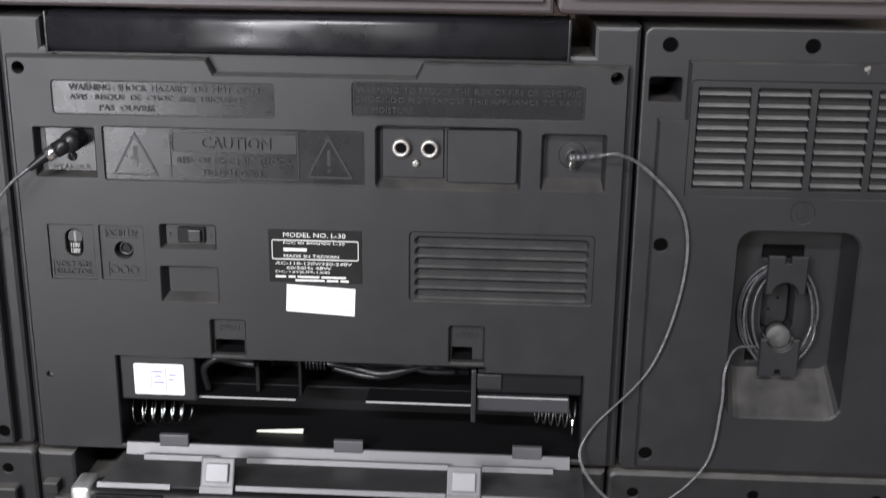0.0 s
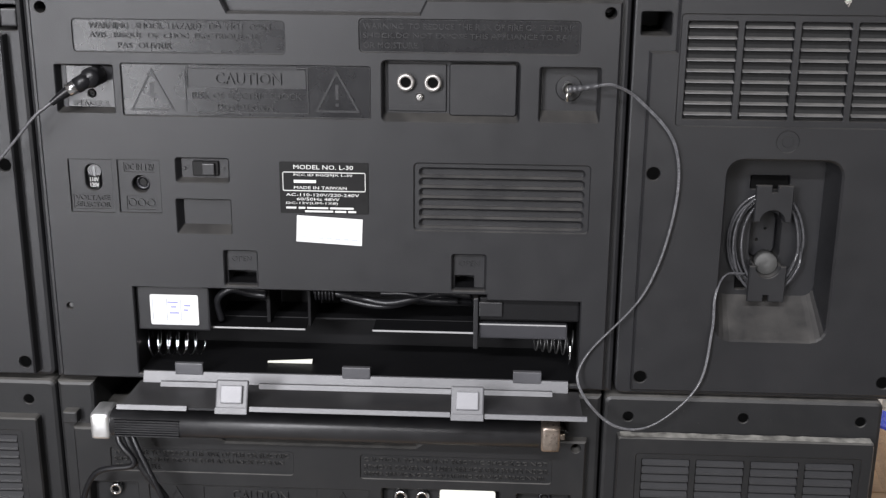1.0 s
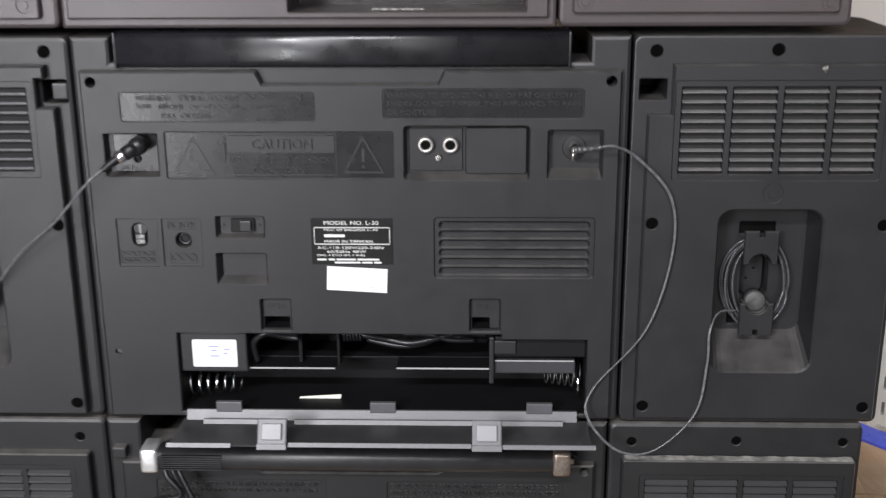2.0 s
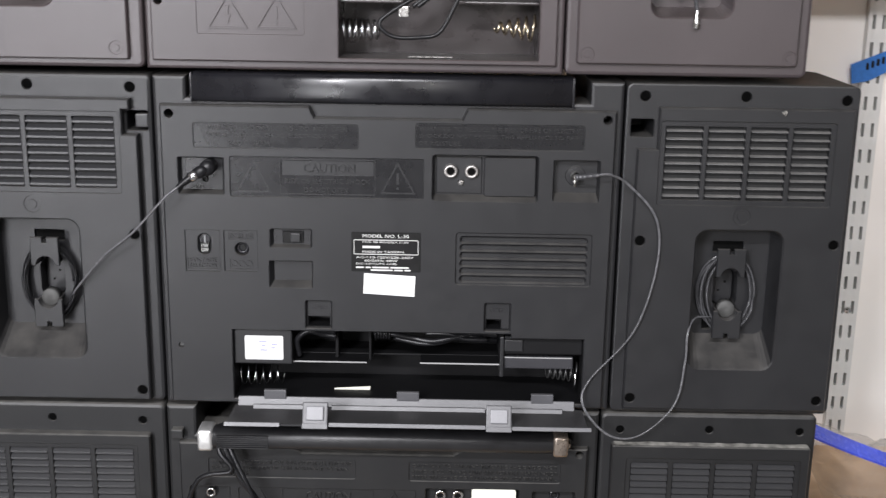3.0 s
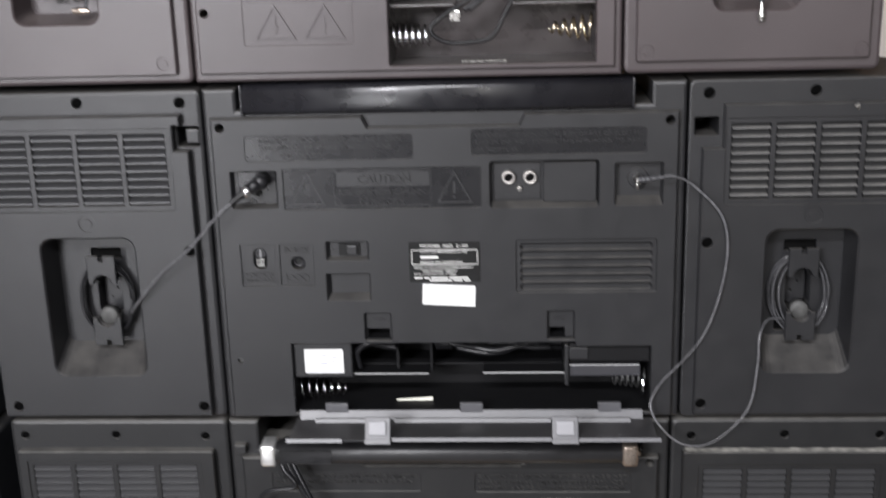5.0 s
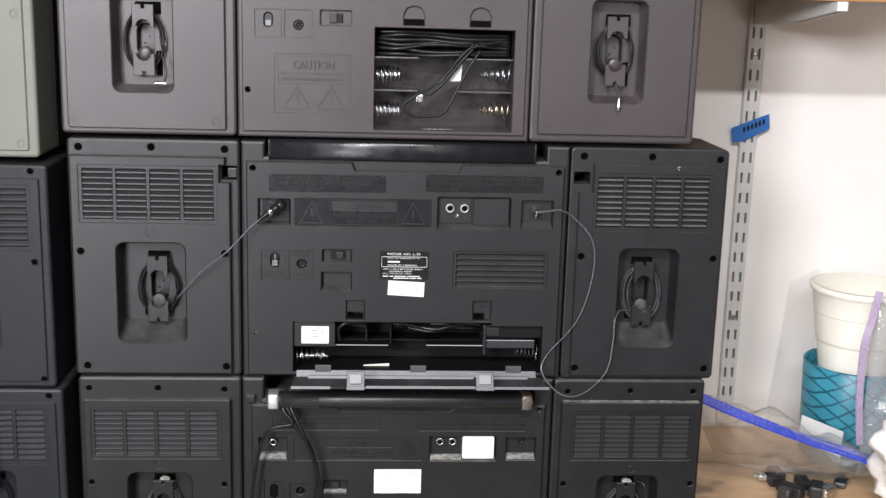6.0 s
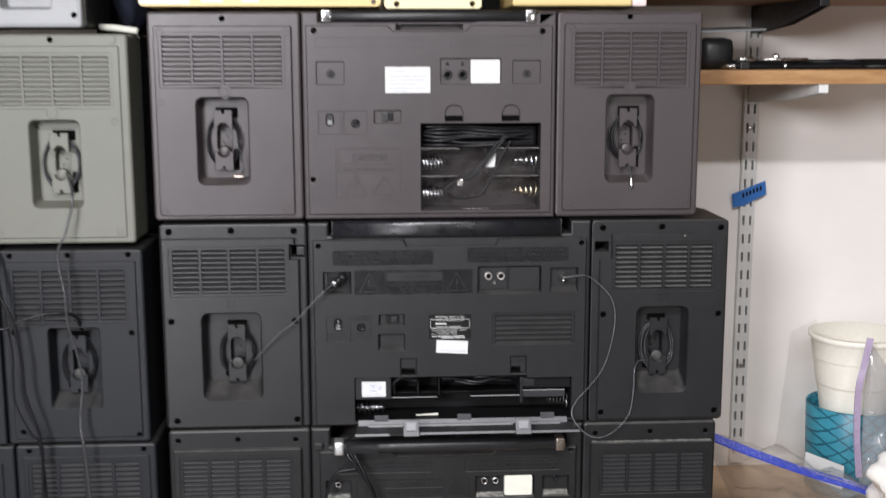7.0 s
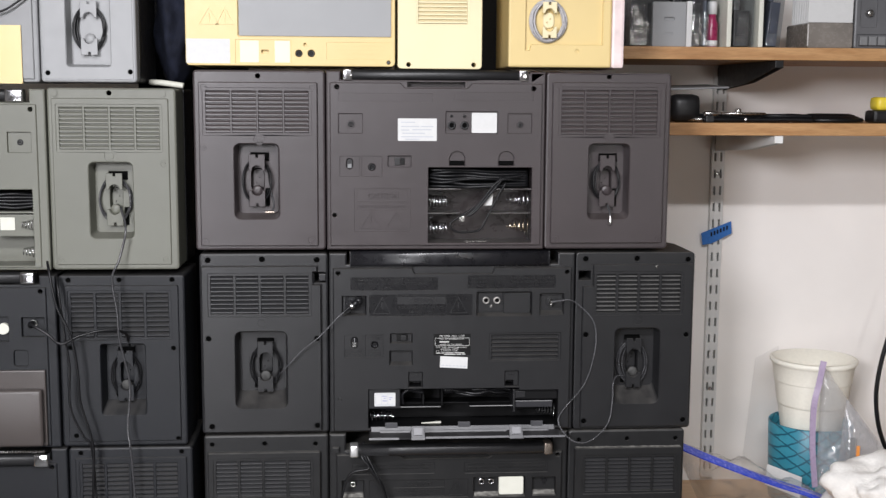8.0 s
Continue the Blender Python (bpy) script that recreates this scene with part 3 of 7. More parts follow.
def bar_handle(parent, x0, x1, y, z, ry, rz, mat, cap=0.012, cap_mat=None, ribs=False, round_=2.6, end_mat=None):
    """A long carrying handle with rounded section and end caps, lying across the top."""
    bm = bmesh.new()
    rows = []
    for x, k in ((x0, 0.9), (x0 + 0.001, 1.0), (x1 - 0.001, 1.0), (x1, 0.9)):
        row = []
        for i in range(28):
            a = 2 * math.pi * i / 28
            c, s = math.cos(a), math.sin(a)
            row.append(bm.verts.new((x, y + k * ry * math.copysign(abs(c) ** (2 / round_), c), z + k * rz * math.copysign(abs(s) ** (2 / round_), s))))
        rows.append(row)
    for a, b in zip(rows, rows[1:]):
        bridge(bm, a, b)
    bm.faces.new(rows[0]), bm.faces.new(rows[-1])
    h = part("handle", bm, mat, parent, "", True)
    for s, xe in ((-1, x0), (1, x1)):
        a, b = (xe - cap, xe + 0.0006) if s < 0 else (xe - 0.0006, xe + cap)
        bm = boxm(a, b, y - ry * (1.04 if cap_mat else 0.985), y + ry * (1.04 if cap_mat else 0.985), z - rz * (1.04 if cap_mat else 0.985), z + rz * (1.04 if cap_mat else 0.985), min(ry, rz) * (0.28 if cap_mat else 0.5))
        part("end_cap", bm, (end_mat if s > 0 and end_mat else cap_mat) or mat, h, "metal end cap" if cap_mat else "", True)
    if ribs:
        bm = bmesh.new()
        for k in range(7):
            zz = z - rz * 0.7 + k * rz * 0.2
            block(bm, x0 + 0.004, x0 + 0.045, y - ry - 0.0006, y - ry * 0.6, zz, zz + rz * 0.1, 0)
        part("grip_rib", bm, mat, h)
    return h


# ---- the room ----
TABLE_Z, WALL_Y, FLOOR_Z, CEIL_Z = 0.012, 0.53, -0.74, 1.66
X_L, X_R, Y_F = -2.2, 1.9, -3.2


def setting(name, bm, mat, label, category="wall"):
    ob = part(name, bm, mat)
    return tagged(ob, label, category, "", "structure")


setting("wall_north", boxm(X_L - 0.1, X_R + 0.1, WALL_Y, WALL_Y + 0.1, FLOOR_Z, CEIL_Z, 0), WALL, "off-white painted plaster wall behind the shelves")
# surfaces out of view, added to close the room and limit fill light
setting("wall_south", boxm(X_L - 0.1, X_R + 0.1, Y_F - 0.1, Y_F, FLOOR_Z, CEIL_Z, 0), DIM_WALL, "unseen wall that closes the room, darkened to cut bounce light")
setting("wall_west", boxm(X_L - 0.1, X_L, Y_F, WALL_Y, FLOOR_Z, CEIL_Z, 0), DIM_WALL, "unseen side wall beside the piles, darkened to cut bounce light")
setting("wall_east", boxm(X_R, X_R + 0.1, Y_F, WALL_Y, FLOOR_Z, CEIL_Z, 0), DIM_WALL, "unseen side wall of the room, darkened to cut bounce light")
setting("floor", boxm(X_L - 0.1, X_R + 0.1, Y_F - 0.1, WALL_Y + 0.1, FLOOR_Z - 0.08, FLOOR_Z, 0), FLOORING, "unseen grey floor, darkened to cut bounce light", "floor")
setting("ceiling", boxm(X_L - 0.1, X_R + 0.1, Y_F - 0.1, WALL_Y + 0.1, CEIL_Z, CEIL_Z + 0.08, 0), DIM_WALL, "unseen ceiling, darkened to cut bounce light", "ceiling")

# workbench with plank top
bench = thing("workbench", "pine workbench with knotted plank top under the stacked stereos", "workbench", (0.2, 0.2, FLOOR_Z))
for k in range(4):
    y0 = -0.09 + k * 0.155
    part("plank", boxm(-1.3, 1.5, y0, min(y0 + 0.1535, WALL_Y - 0.002), TABLE_Z - 0.035, TABLE_Z, 0.0015), DESK, bench)
for x in (-1.2, 0.1, 1.4):
    for y in (-0.05, 0.45):
        part("leg", boxm(x - 0.04, x + 0.04, y - 0.04, y + 0.04, FLOOR_Z, TABLE_Z - 0.036, 0.002), DESK, bench)


# ---- speaker boxes ----
def speaker(name, label, group, x0, x1, z0, z1, mat, y=0.0, depth=0.19, field=None, lift=0.0022, vent=None, vrows=9, vgap=0.004, vcols=4, ratio=0.42, proud=0.0,
            rec=None, rec_r=0.009, rec_d=0.026, lip=0.016, pins=(), pin_open=True, catch=None, hubpos=None, cord_mat=CORD, hub_mat=None, seed=1, loops=7, hub_w=0.0225, hub_h=0.074,
            bosses=(), notch=None, bite=None, edge=0.0028, cord_r=0.0009, well_r=0.0034, slat_mat=None, front_mat=None, front_at=0.022):
    """A detachable speaker seen from behind: rounded case, raised back field, louvres, cord recess and screw wells."""
    t = thing(name, label, "speaker", ((x0 + x1) / 2, y + depth / 2, z0), group)
    holes, inner = [], []
    fx0, fz0, fx1, fz1 = field
    well = [H(ci(px, pz, well_r, 16), 0.022, c=0.0004) for px, pz in pins]
    yb = y + lift
    inf = lambda p: fx0 < p[0] < fx1 and fz0 < p[1] < fz1
    for p, w in zip(pins, well):
        (inner if inf(p) else holes).append(w)
    vx0, vz0, vx1, vz1 = vent
    inner += [H(rr(vx0 - 0.004, vz0 - 0.004, vx1 + 0.004, vz1 + 0.004, 0.002), 0.0012, vent_cells(vx0, vx1, vz0, vz1, vcols, vgap, 0.004), c=0.0004)]
    rx0, rz0, rx1, rz1 = rec
    flo = rr(rx0 + 0.003, rz0 + lip, rx1 - 0.003, rz1 - 0.002, max(0.002, rec_r - 0.002))
    hx, hz = hubpos or ((rx0 + rx1) / 2, (rz0 + lip + rz1) / 2)
    gaps = [(hx - 0.012, hz + hub_h * 0.42, hx + 0.012, hz + hub_h * 0.54), (hx - 0.0165, hz - 0.034, hx - 0.0095, hz - 0.022)] if mat in (BLACK, BLACK_B, BLACK_C) else [(hx - 0.0105, hz + hub_h * 0.36, hx + 0.0165, hz + hub_h * 0.53), (hx + 0.0105, hz - 0.038, hx + 0.0170, hz - 0.012)]
    slots = [H(rr(*g, 0.001, 2), 0.02, c=0.0003) for g in gaps]
    well_x, well_z = hub_w * 0.42, hub_h * 0.23
    slots.append(H(rr(hx - well_x, hz - well_z, hx + well_x, hz + well_z, 0.0085, 5), 0.016, c=0.0004))
    inner += [H(rr(rx0, rz0, rx1, rz1, rec_r), rec_d, slots, flo, c=0.0012)]
    for bx, bz, br in bosses:
        inner += [H(ci(bx, bz, br, 20), 0.0007, [H(ci(bx, bz, br * 0.55, 16), -0.0005, c=0.0002)], c=0.0003)]
    if catch:
        holes += [H(rr(*catch, 0.0012, 2), 0.060, c=0.0006)]
    # the raised field, cut back at a corner where a catch or notch sits
    if notch:
        nx, nz = notch
        fs = po((fx0, fz0), (fx1, fz0), (fx1, fz1), (nx, fz1), (nx, nz), (fx0, nz)) if nx < (fx0 + fx1) / 2 else po((fx0, fz0), (fx1, fz0), (fx1, nz), (nx, nz), (nx, fz1), (fx0, fz1))
    elif bite:
        bx, bz0, bz1, tx = bite
        fs = po((fx0, fz0), (fx1, fz0), (fx1, bz0), (bx, bz0), (bx, bz1), (tx, bz1), (tx, fz1), (fx0, fz1))
    else:
        fs = rr(fx0, fz0, fx1, fz1, 0.0025, 3)
    holes.append(H(fs, -lift, inner, c=0.001))
    part("case", shell(rr(x0, z0, x1, z1, 0.005), yb, (front_at if front_mat else depth) - lift, holes, edge, 0.0 if front_mat else 0.006), mat, t)
    if front_mat:
        part("front_shell", boxm(x0 - 0.0012, x1 + 0.0012, y + front_at + 0.0002, y + depth, z0, z1, 0.004), front_mat, t, "black front half of the case")
    # black sheets behind dark louvres paint the shade of the gaps
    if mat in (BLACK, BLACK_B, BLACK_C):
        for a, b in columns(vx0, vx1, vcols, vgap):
            part("vent_shade", boxm(a + 0.0005, b - 0.0005, y + 0.0044, y + 0.0050, vz0 + 0.0005, vz1 - 0.0005, 0), DULL_BLACK, t)
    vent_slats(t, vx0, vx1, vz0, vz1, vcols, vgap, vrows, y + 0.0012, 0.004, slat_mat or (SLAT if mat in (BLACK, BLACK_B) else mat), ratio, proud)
    # black blocks paint the shade of the slots
    for ga, gb, gc, gd in gaps:
        part("slot_shade", boxm(ga + 0.0006, gc - 0.0006, y + rec_d + 0.0020, y + rec_d + 0.0050, gb + 0.0006, gd - 0.0006, 0), VOID, t, "black block painting the shade in the slot")
    # a black tube in each screw well paints its shade
    liner = bpy.data.meshes.new("well_shade")
    bm = lathe([(well_r - 0.0005, 0.0010), (well_r - 0.0005, 0.0195), (well_r - 0.0002, 0.0195), (well_r - 0.0002, 0.0010)], 0, 0, 0, 16, "Y")
    bm.to_mesh(liner), bm.free()
    liner.materials.append(VOID)
    for p in pins:
        piece("well_shade", liner, t, p[0], y if inf(p) else yb, p[1])
        piece("screw", SCREW_BRIGHT if (hash_of(p) % 5 == 0) else SCREW, t, p[0], (y if inf(p) else yb) + 0.0190, p[1])
    hub(t, hx, hz, y + rec_d, hub_mat or mat, cord_mat, hub_w, hub_h, seed, loops, r=cord_r, sunk=0.0150, dusty=mat is BLACK_B)
    return t


def hash_of(p):
    return int(abs(p[0] * 7919 + p[1] * 104729) * 1000)


MAIN = "speakers of the middle stereo"
LOW = "speakers of the bottom stereo"
UP = "speakers of the brown stereo"
L_Z0, L_Z1 = 0.2735, 0.5380

left_box = speaker("speaker", "charcoal plastic speaker, its cord plugged into the neighbouring stereo", MAIN, -0.3635, -0.1805, L_Z0, L_Z1, BLACK,
        field=(-0.3600, 0.2772, -0.1905, 0.5205), vent=(-0.3470, 0.4515, -0.2085, 0.5065), ratio=0.60, lift=0.0075,
        rec=(-0.3135, 0.3130, -0.2400, 0.4258), pins=[(-0.3510, 0.5285), (-0.2745, 0.5295), (-0.1965, 0.5285), (-0.3510, 0.4160), (-0.1968, 0.4150), (-0.3485, 0.2865), (-0.1968, 0.2860)],
        catch=(-0.1998, 0.4955, -0.1838, 0.5105), bite=(-0.2016, 0.4935, 0.5118, -0.1957), hubpos=(-0.2720, 0.3715), well_r=0.0040, lip=0.020, seed=3, bosses=[(-0.2745, 0.4380, 0.0065)])

part("catch_tab", boxm(-0.1935, -0.1836, 0.0070, 0.0300, 0.4978, 0.5082, 0.0010), BLACK, left_box, "moulded catch tab")
right_box = speaker("speaker", "charcoal plastic speaker with a thin cord looping out of its recess", MAIN, 0.1800, 0.3560, L_Z0, L_Z1, BLACK,
        field=(0.1895, 0.2772, 0.3525, 0.5210), vent=(0.2105, 0.4500, 0.3350, 0.5065), ratio=0.20, proud=0.0014, lift=0.0050, edge=0.0012, slat_mat=SLAT_LIT_DUSTY,
        rec=(0.2392, 0.3130, 0.3062, 0.4260), pins=[(0.1940, 0.5285), (0.2700, 0.5290), (0.3462, 0.5272), (0.1955, 0.4170), (0.3453, 0.4160), (0.1950, 0.2868), (0.3445, 0.2868)],
        catch=(0.1842, 0.4975, 0.2015, 0.5110), notch=(0.2045, 0.4890), hubpos=(0.2705, 0.3715), well_r=0.0040, lip=0.021, seed=5, loops=6, cord_mat=GREY_CORD, bosses=[(0.2725, 0.4375, 0.0065)])
part("chip", slab(po((0.2962, 0.5185), (0.2990, 0.5150), (0.3003, 0.5188), (0.2995, 0.5202)), -0.0006, 0.0002, (), 0.0001), STEEL, right_box, "bright chip in the plastic edge")

B_Z0, B_Z1 = TABLE_Z + 0.0003, 0.2705
speaker("speaker", "dusty charcoal speaker standing on the pine workbench", LOW, -0.3620, -0.1815, B_Z0, B_Z1, BLACK_B,
        field=(-0.3560, 0.0190, -0.1930, 0.2465), vent=(-0.3440, 0.1800, -0.2080, 0.2335), vrows=9, ratio=0.66, lift=0.0075, rec_r=0.0100, cord_mat=DUSTY_CORD, cord_r=0.0010,
        rec=(-0.3095, 0.0490, -0.2380, 0.1590), pins=[(-0.3500, 0.2575), (-0.2742, 0.2578), (-0.2003, 0.2565), (-0.3495, 0.1480), (-0.2010, 0.1450), (-0.3530, 0.0265), (-0.2000, 0.0240)],
        hubpos=(-0.2720, 0.1070), seed=7, loops=5, bosses=[(-0.2740, 0.1690, 0.0055)])
low_right = speaker("speaker", "dusty charcoal speaker at the end of the workbench", LOW, 0.1740, 0.3500, B_Z0, B_Z1, BLACK_B,
        field=(0.1830, 0.0170, 0.3450, 0.2455), vent=(0.1995, 0.1785, 0.3335, 0.2300), ratio=0.66, lift=0.0075, rec_r=0.0100, cord_mat=DUSTY_CORD, cord_r=0.0010,
        rec=(0.2290, 0.0470, 0.3010, 0.1550), pins=[(0.1900, 0.2560), (0.2628, 0.2570), (0.3365, 0.2565), (0.1890, 0.1453), (0.3390, 0.1455), (0.1890, 0.0230), (0.3345, 0.0230)],
        hubpos=(0.2660, 0.1040), seed=9, loops=5, bosses=[(0.2680, 0.1650, 0.0055)])

W_Z0, W_Z1 = 0.5435, 0.7970
speaker("speaker", "brown plastic speaker with a sheen on its back", UP, -0.3665, -0.1830, W_Z0, W_Z1, BROWN,
        field=(-0.3590, 0.5495, -0.1935, 0.7805), vent=(-0.3490, 0.7100, -0.2060, 0.7685), vrows=10, vgap=0.003, ratio=0.72, lift=0.0045,
        rec=(-0.3105, 0.5885, -0.2480, 0.6945), rec_r=0.008, lip=0.006, pins=[(-0.2765, 0.7890)], hubpos=(-0.2800, 0.6420), seed=11, loops=4,
        bosses=[(-0.3510, 0.7725, 0.0045), (-0.2000, 0.7725, 0.0045), (-0.3525, 0.5560, 0.0050), (-0.2030, 0.5585, 0.0050), (-0.3525, 0.6880, 0.004), (-0.2750, 0.7010, 0.0075)])
speaker("speaker", "brown plastic speaker, a soldered cord end hanging from its hub", UP, 0.1320, 0.3130, W_Z0, W_Z1, BROWN,
        field=(0.1400, 0.5520, 0.3045, 0.7835), vent=(0.1535, 0.7090, 0.2925, 0.7725), vrows=10, vgap=0.003, ratio=0.72, lift=0.0045,
        rec=(0.1940, 0.5875, 0.2535, 0.6960), rec_r=0.008, lip=0.006, pins=[(0.2220, 0.7915)], hubpos=(0.2240, 0.6420), seed=13, loops=5,
        bosses=[(0.1490, 0.7770, 0.0045), (0.2960, 0.7770, 0.0045), (0.1480, 0.5595, 0.005), (0.2980, 0.5585, 0.005), (0.2225, 0.7040, 0.0075)])

FAR = "speakers of the second pile"
speaker("speaker", "grey-green plastic speaker in the second pile", FAR, -0.5660, -0.3900, 0.5165, 0.7710, GREEN, depth=0.16,
        field=(-0.5600, 0.5235, -0.4000, 0.7570), vent=(-0.5500, 0.6860, -0.4130, 0.7445), vrows=10, vgap=0.003, ratio=0.7,
        rec=(-0.5115, 0.5615, -0.4515, 0.6680), rec_r=0.007, lip=0.006, pins=[(-0.4810, 0.7640)], hubpos=(-0.4795, 0.6150), seed=15, loops=4, cord_mat=GREY_CORD, front_mat=SATIN, front_at=0.075,
        bosses=[(-0.5555, 0.7640, 0.0045), (-0.4080, 0.7640, 0.0045), (-0.4080, 0.6660, 0.0045), (-0.4075, 0.5310, 0.0045), (-0.5530, 0.5310, 0.0045), (-0.4810, 0.6770, 0.0085)])
speaker("speaker", "slate-black plastic speaker with loose cords hanging across it", FAR, -0.5610, -0.3840, 0.2590, 0.5080, BLACK_C, depth=0.17, y=0.002,
        field=(-0.5520, 0.2660, -0.3925, 0.4940), vent=(-0.5430, 0.4190, -0.4070, 0.4825), vrows=9, ratio=0.64,
        rec=(-0.5040, 0.3060, -0.4415, 0.4090), rec_r=0.004, pins=[(-0.5460, 0.5015), (-0.4755, 0.5015), (-0.4015, 0.5015), (-0.4010, 0.4025), (-0.3970, 0.2693), (-0.5415, 0.2755), (-0.5455, 0.4045)],
        hubpos=(-0.4720, 0.3600), seed=17, loops=4)
speaker("speaker", "slate-black plastic speaker at the foot of the second pile", FAR, -0.5540, -0.3780, B_Z0, 0.2565, BLACK_C, depth=0.17, y=0.002,
        field=(-0.5450, 0.0180, -0.3860, 0.2420), vent=(-0.5350, 0.1720, -0.4000, 0.2330), vrows=9, ratio=0.64,
        rec=(-0.4980, 0.0550, -0.4350, 0.1600), pins=[(-0.5370, 0.2490), (-0.3935, 0.2490)], seed=19, loops=4)
speaker("speaker", "silver plastic speaker with its cord wound in the recess", FAR, -0.5715, -0.4415, 0.7785, 1.0000, SILVER, depth=0.15,
        field=(-0.5670, 0.7825, -0.4460, 0.9940), lift=0.0008, vent=(-0.5500, 0.9250, -0.4650, 0.9800), vrows=9, ratio=0.6,
        rec=(-0.5360, 0.8000, -0.4765, 0.9080), rec_r=0.004, lip=0.004, pins=[(-0.5620, 0.7910), (-0.4505, 0.7930)], hubpos=(-0.5075, 0.8530), seed=21, loops=9, cord_r=0.0016, front_mat=SATIN)


# ---- the middle stereo, charcoal ----
CX0, CX1 = -0.1790, 0.1785
HANDLE_L, HANDLE_R = -0.1535, 0.1530
u = thing("stereo", "charcoal portable stereo seen from behind, battery door hanging open", "stereo", (0.0, 0.1, L_Z0), "stacked stereos")
case_shape = po((CX0, L_Z0), (CX1, L_Z0), (CX1, L_Z1), (HANDLE_R, L_Z1), (HANDLE_R, 0.5218), (HANDLE_L, 0.5218), (HANDLE_L, L_Z1), (CX0, L_Z1))
field_shape = po((-0.1735, L_Z0 + 0.0028), (0.1730, L_Z0 + 0.0028), (0.1730, 0.5172), (0.0600, 0.5172), (0.0560, 0.5090), (-0.0555, 0.5090), (-0.0595, 0.5172), (-0.1735, 0.5172))
BAYX0, BAYX1, BAYZ0, BAYZ1 = -0.1230, 0.1560, 0.2803, 0.3385
bay_shape = po((BAYX0, BAYZ0), (BAYX1, BAYZ0), (BAYX1, 0.3350), (0.0980, 0.3350), (0.0980, 0.3385), (BAYX0, 0.3385))
fields = [
    H(ci(-0.1660, 0.5100, 0.0034), 0.022, c=0.0003), H(ci(0.1660, 0.5103, 0.0034), 0.022, c=0.0003), H(ci(-0.1640, 0.3250, 0.0022), 0.004, c=0.0003),
    H(rr(-0.1480, 0.4845, -0.0225, 0.5035, 0.0022), 0.0008, c=0.0004), H(rr(0.0212, 0.4865, 0.1490, 0.5055, 0.0022), 0.0010, c=0.0004),
    H(rr(-0.1605, 0.4485, -0.1260, 0.4765, 0.0006, 2), 0.0060, floor=rr(-0.1590, 0.4485 + 0.002, -0.1270, 0.4760, 0.0006, 2)),
    H(rr(-0.1208, 0.4470, 0.0272, 0.4778, 0.0012), 0.0012, [H(rr(-0.0815, 0.4640, -0.0110, 0.4752, 0.0008, 2), 0.0006, c=0.0003)], c=0.0005),
    H(rr(0.0342, 0.4462, 0.1148, 0.4815, 0.0025), 0.0070, [H(rr(0.0735, 0.4490, 0.1135, 0.4800, 0.002), -0.0030, c=0.0006)], floor=rr(0.0355, 0.4500, 0.1138, 0.4808, 0.0015)),
    H(rr(0.1268, 0.4472, 0.1618, 0.4788, 0.0012, 2), 0.0085, floor=rr(0.1280, 0.4525, 0.1606, 0.4780, 0.0008, 2)),
    H(rr(-0.1575, 0.3865, -0.1308, 0.4195, 0.0004, 2), 0.0012, [H(rr(-0.1478, 0.4000, -0.1378, 0.4165, 0.0048), 0.0045, c=0.0005), H(rr(-0.1560, 0.3885, -0.1325, 0.3975, 0.0005, 2), 0.0005, c=0.0002)], c=0.0003),
    H(rr(-0.1273, 0.3868, -0.1015, 0.4197, 0.0004, 2), 0.0012, [H(ci(-0.1137, 0.4045, 0.0053, 20), 0.0060, c=0.0005), H(rr(-0.1230, 0.3885, -0.1055, 0.3970, 0.0005, 2), 0.0005, c=0.0002), H(rr(-0.1235, 0.4120, -0.1045, 0.4180, 0.0005, 2), 0.0005, c=0.0002)], c=0.0003),
    H(rr(-0.0912, 0.4068, -0.0592, 0.4212, 0.0014), 0.0050, floor=rr(-0.0890, 0.4085, -0.0605, 0.4205, 0.001)),
    H(rr(-0.0922, 0.3744, -0.0590, 0.3956, 0.0010), 0.0070, floor=rr(-0.0895, 0.3785, -0.0600, 0.3950, 0.0008)),
    H(rr(0.0533, 0.3793, 0.1582, 0.4207, 0.0022), 0.0014, [H(rr(0.0570, 0.3815 + k * 0.00635, 0.1545, 0.3853 + k * 0.00635, 0.0017, 3), 0.0032, c=0.0012) for k in range(6)], c=0.0006),
    H(rr(-0.0645, 0.3410, -0.0442, 0.3634, 0.0012), 0.0045, [H(rr(-0.0630, 0.3416, -0.0458, 0.3495, 0.0006, 2), 0.02, c=0.0003)], rr(-0.0638, 0.3412, -0.0450, 0.3625, 0.001)),
    H(rr(0.0766, 0.3410, 0.0970, 0.3640, 0.0012), 0.0045, [H(rr(0.0782, 0.3416, 0.0900, 0.3495, 0.0006, 2), 0.02, c=0.0003)], rr(0.0774, 0.3412, 0.0962, 0.3630, 0.001)),
    H(bay_shape, 0.0030, open_end=True),
]
part("case", shell(case_shape, 0.0060, 0.2, [H(field_shape, -0.0060, fields, c=0.0012)], 0.0025), BLACK, u)
screws(u, [(-0.1660, 0.5100), (0.1660, 0.5103)], 0.0190)
screws(u, [(-0.1640, 0.3250)], 0.0025)
bar_handle(u, -0.1480, 0.1390, 0.0145, 0.5300, 0.0150, 0.0115, GLOSSY, 0.0012, None, round_=5.0)

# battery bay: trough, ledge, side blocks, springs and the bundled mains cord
bay = part("battery_bay", boxm(BAYX0 - 0.004, BAYX1 + 0.004, 0.0600, 0.0640, BAYZ0 - 0.006, BAYZ1 + 0.006, 0), BAY, u, "battery bay with its shade put into the black")
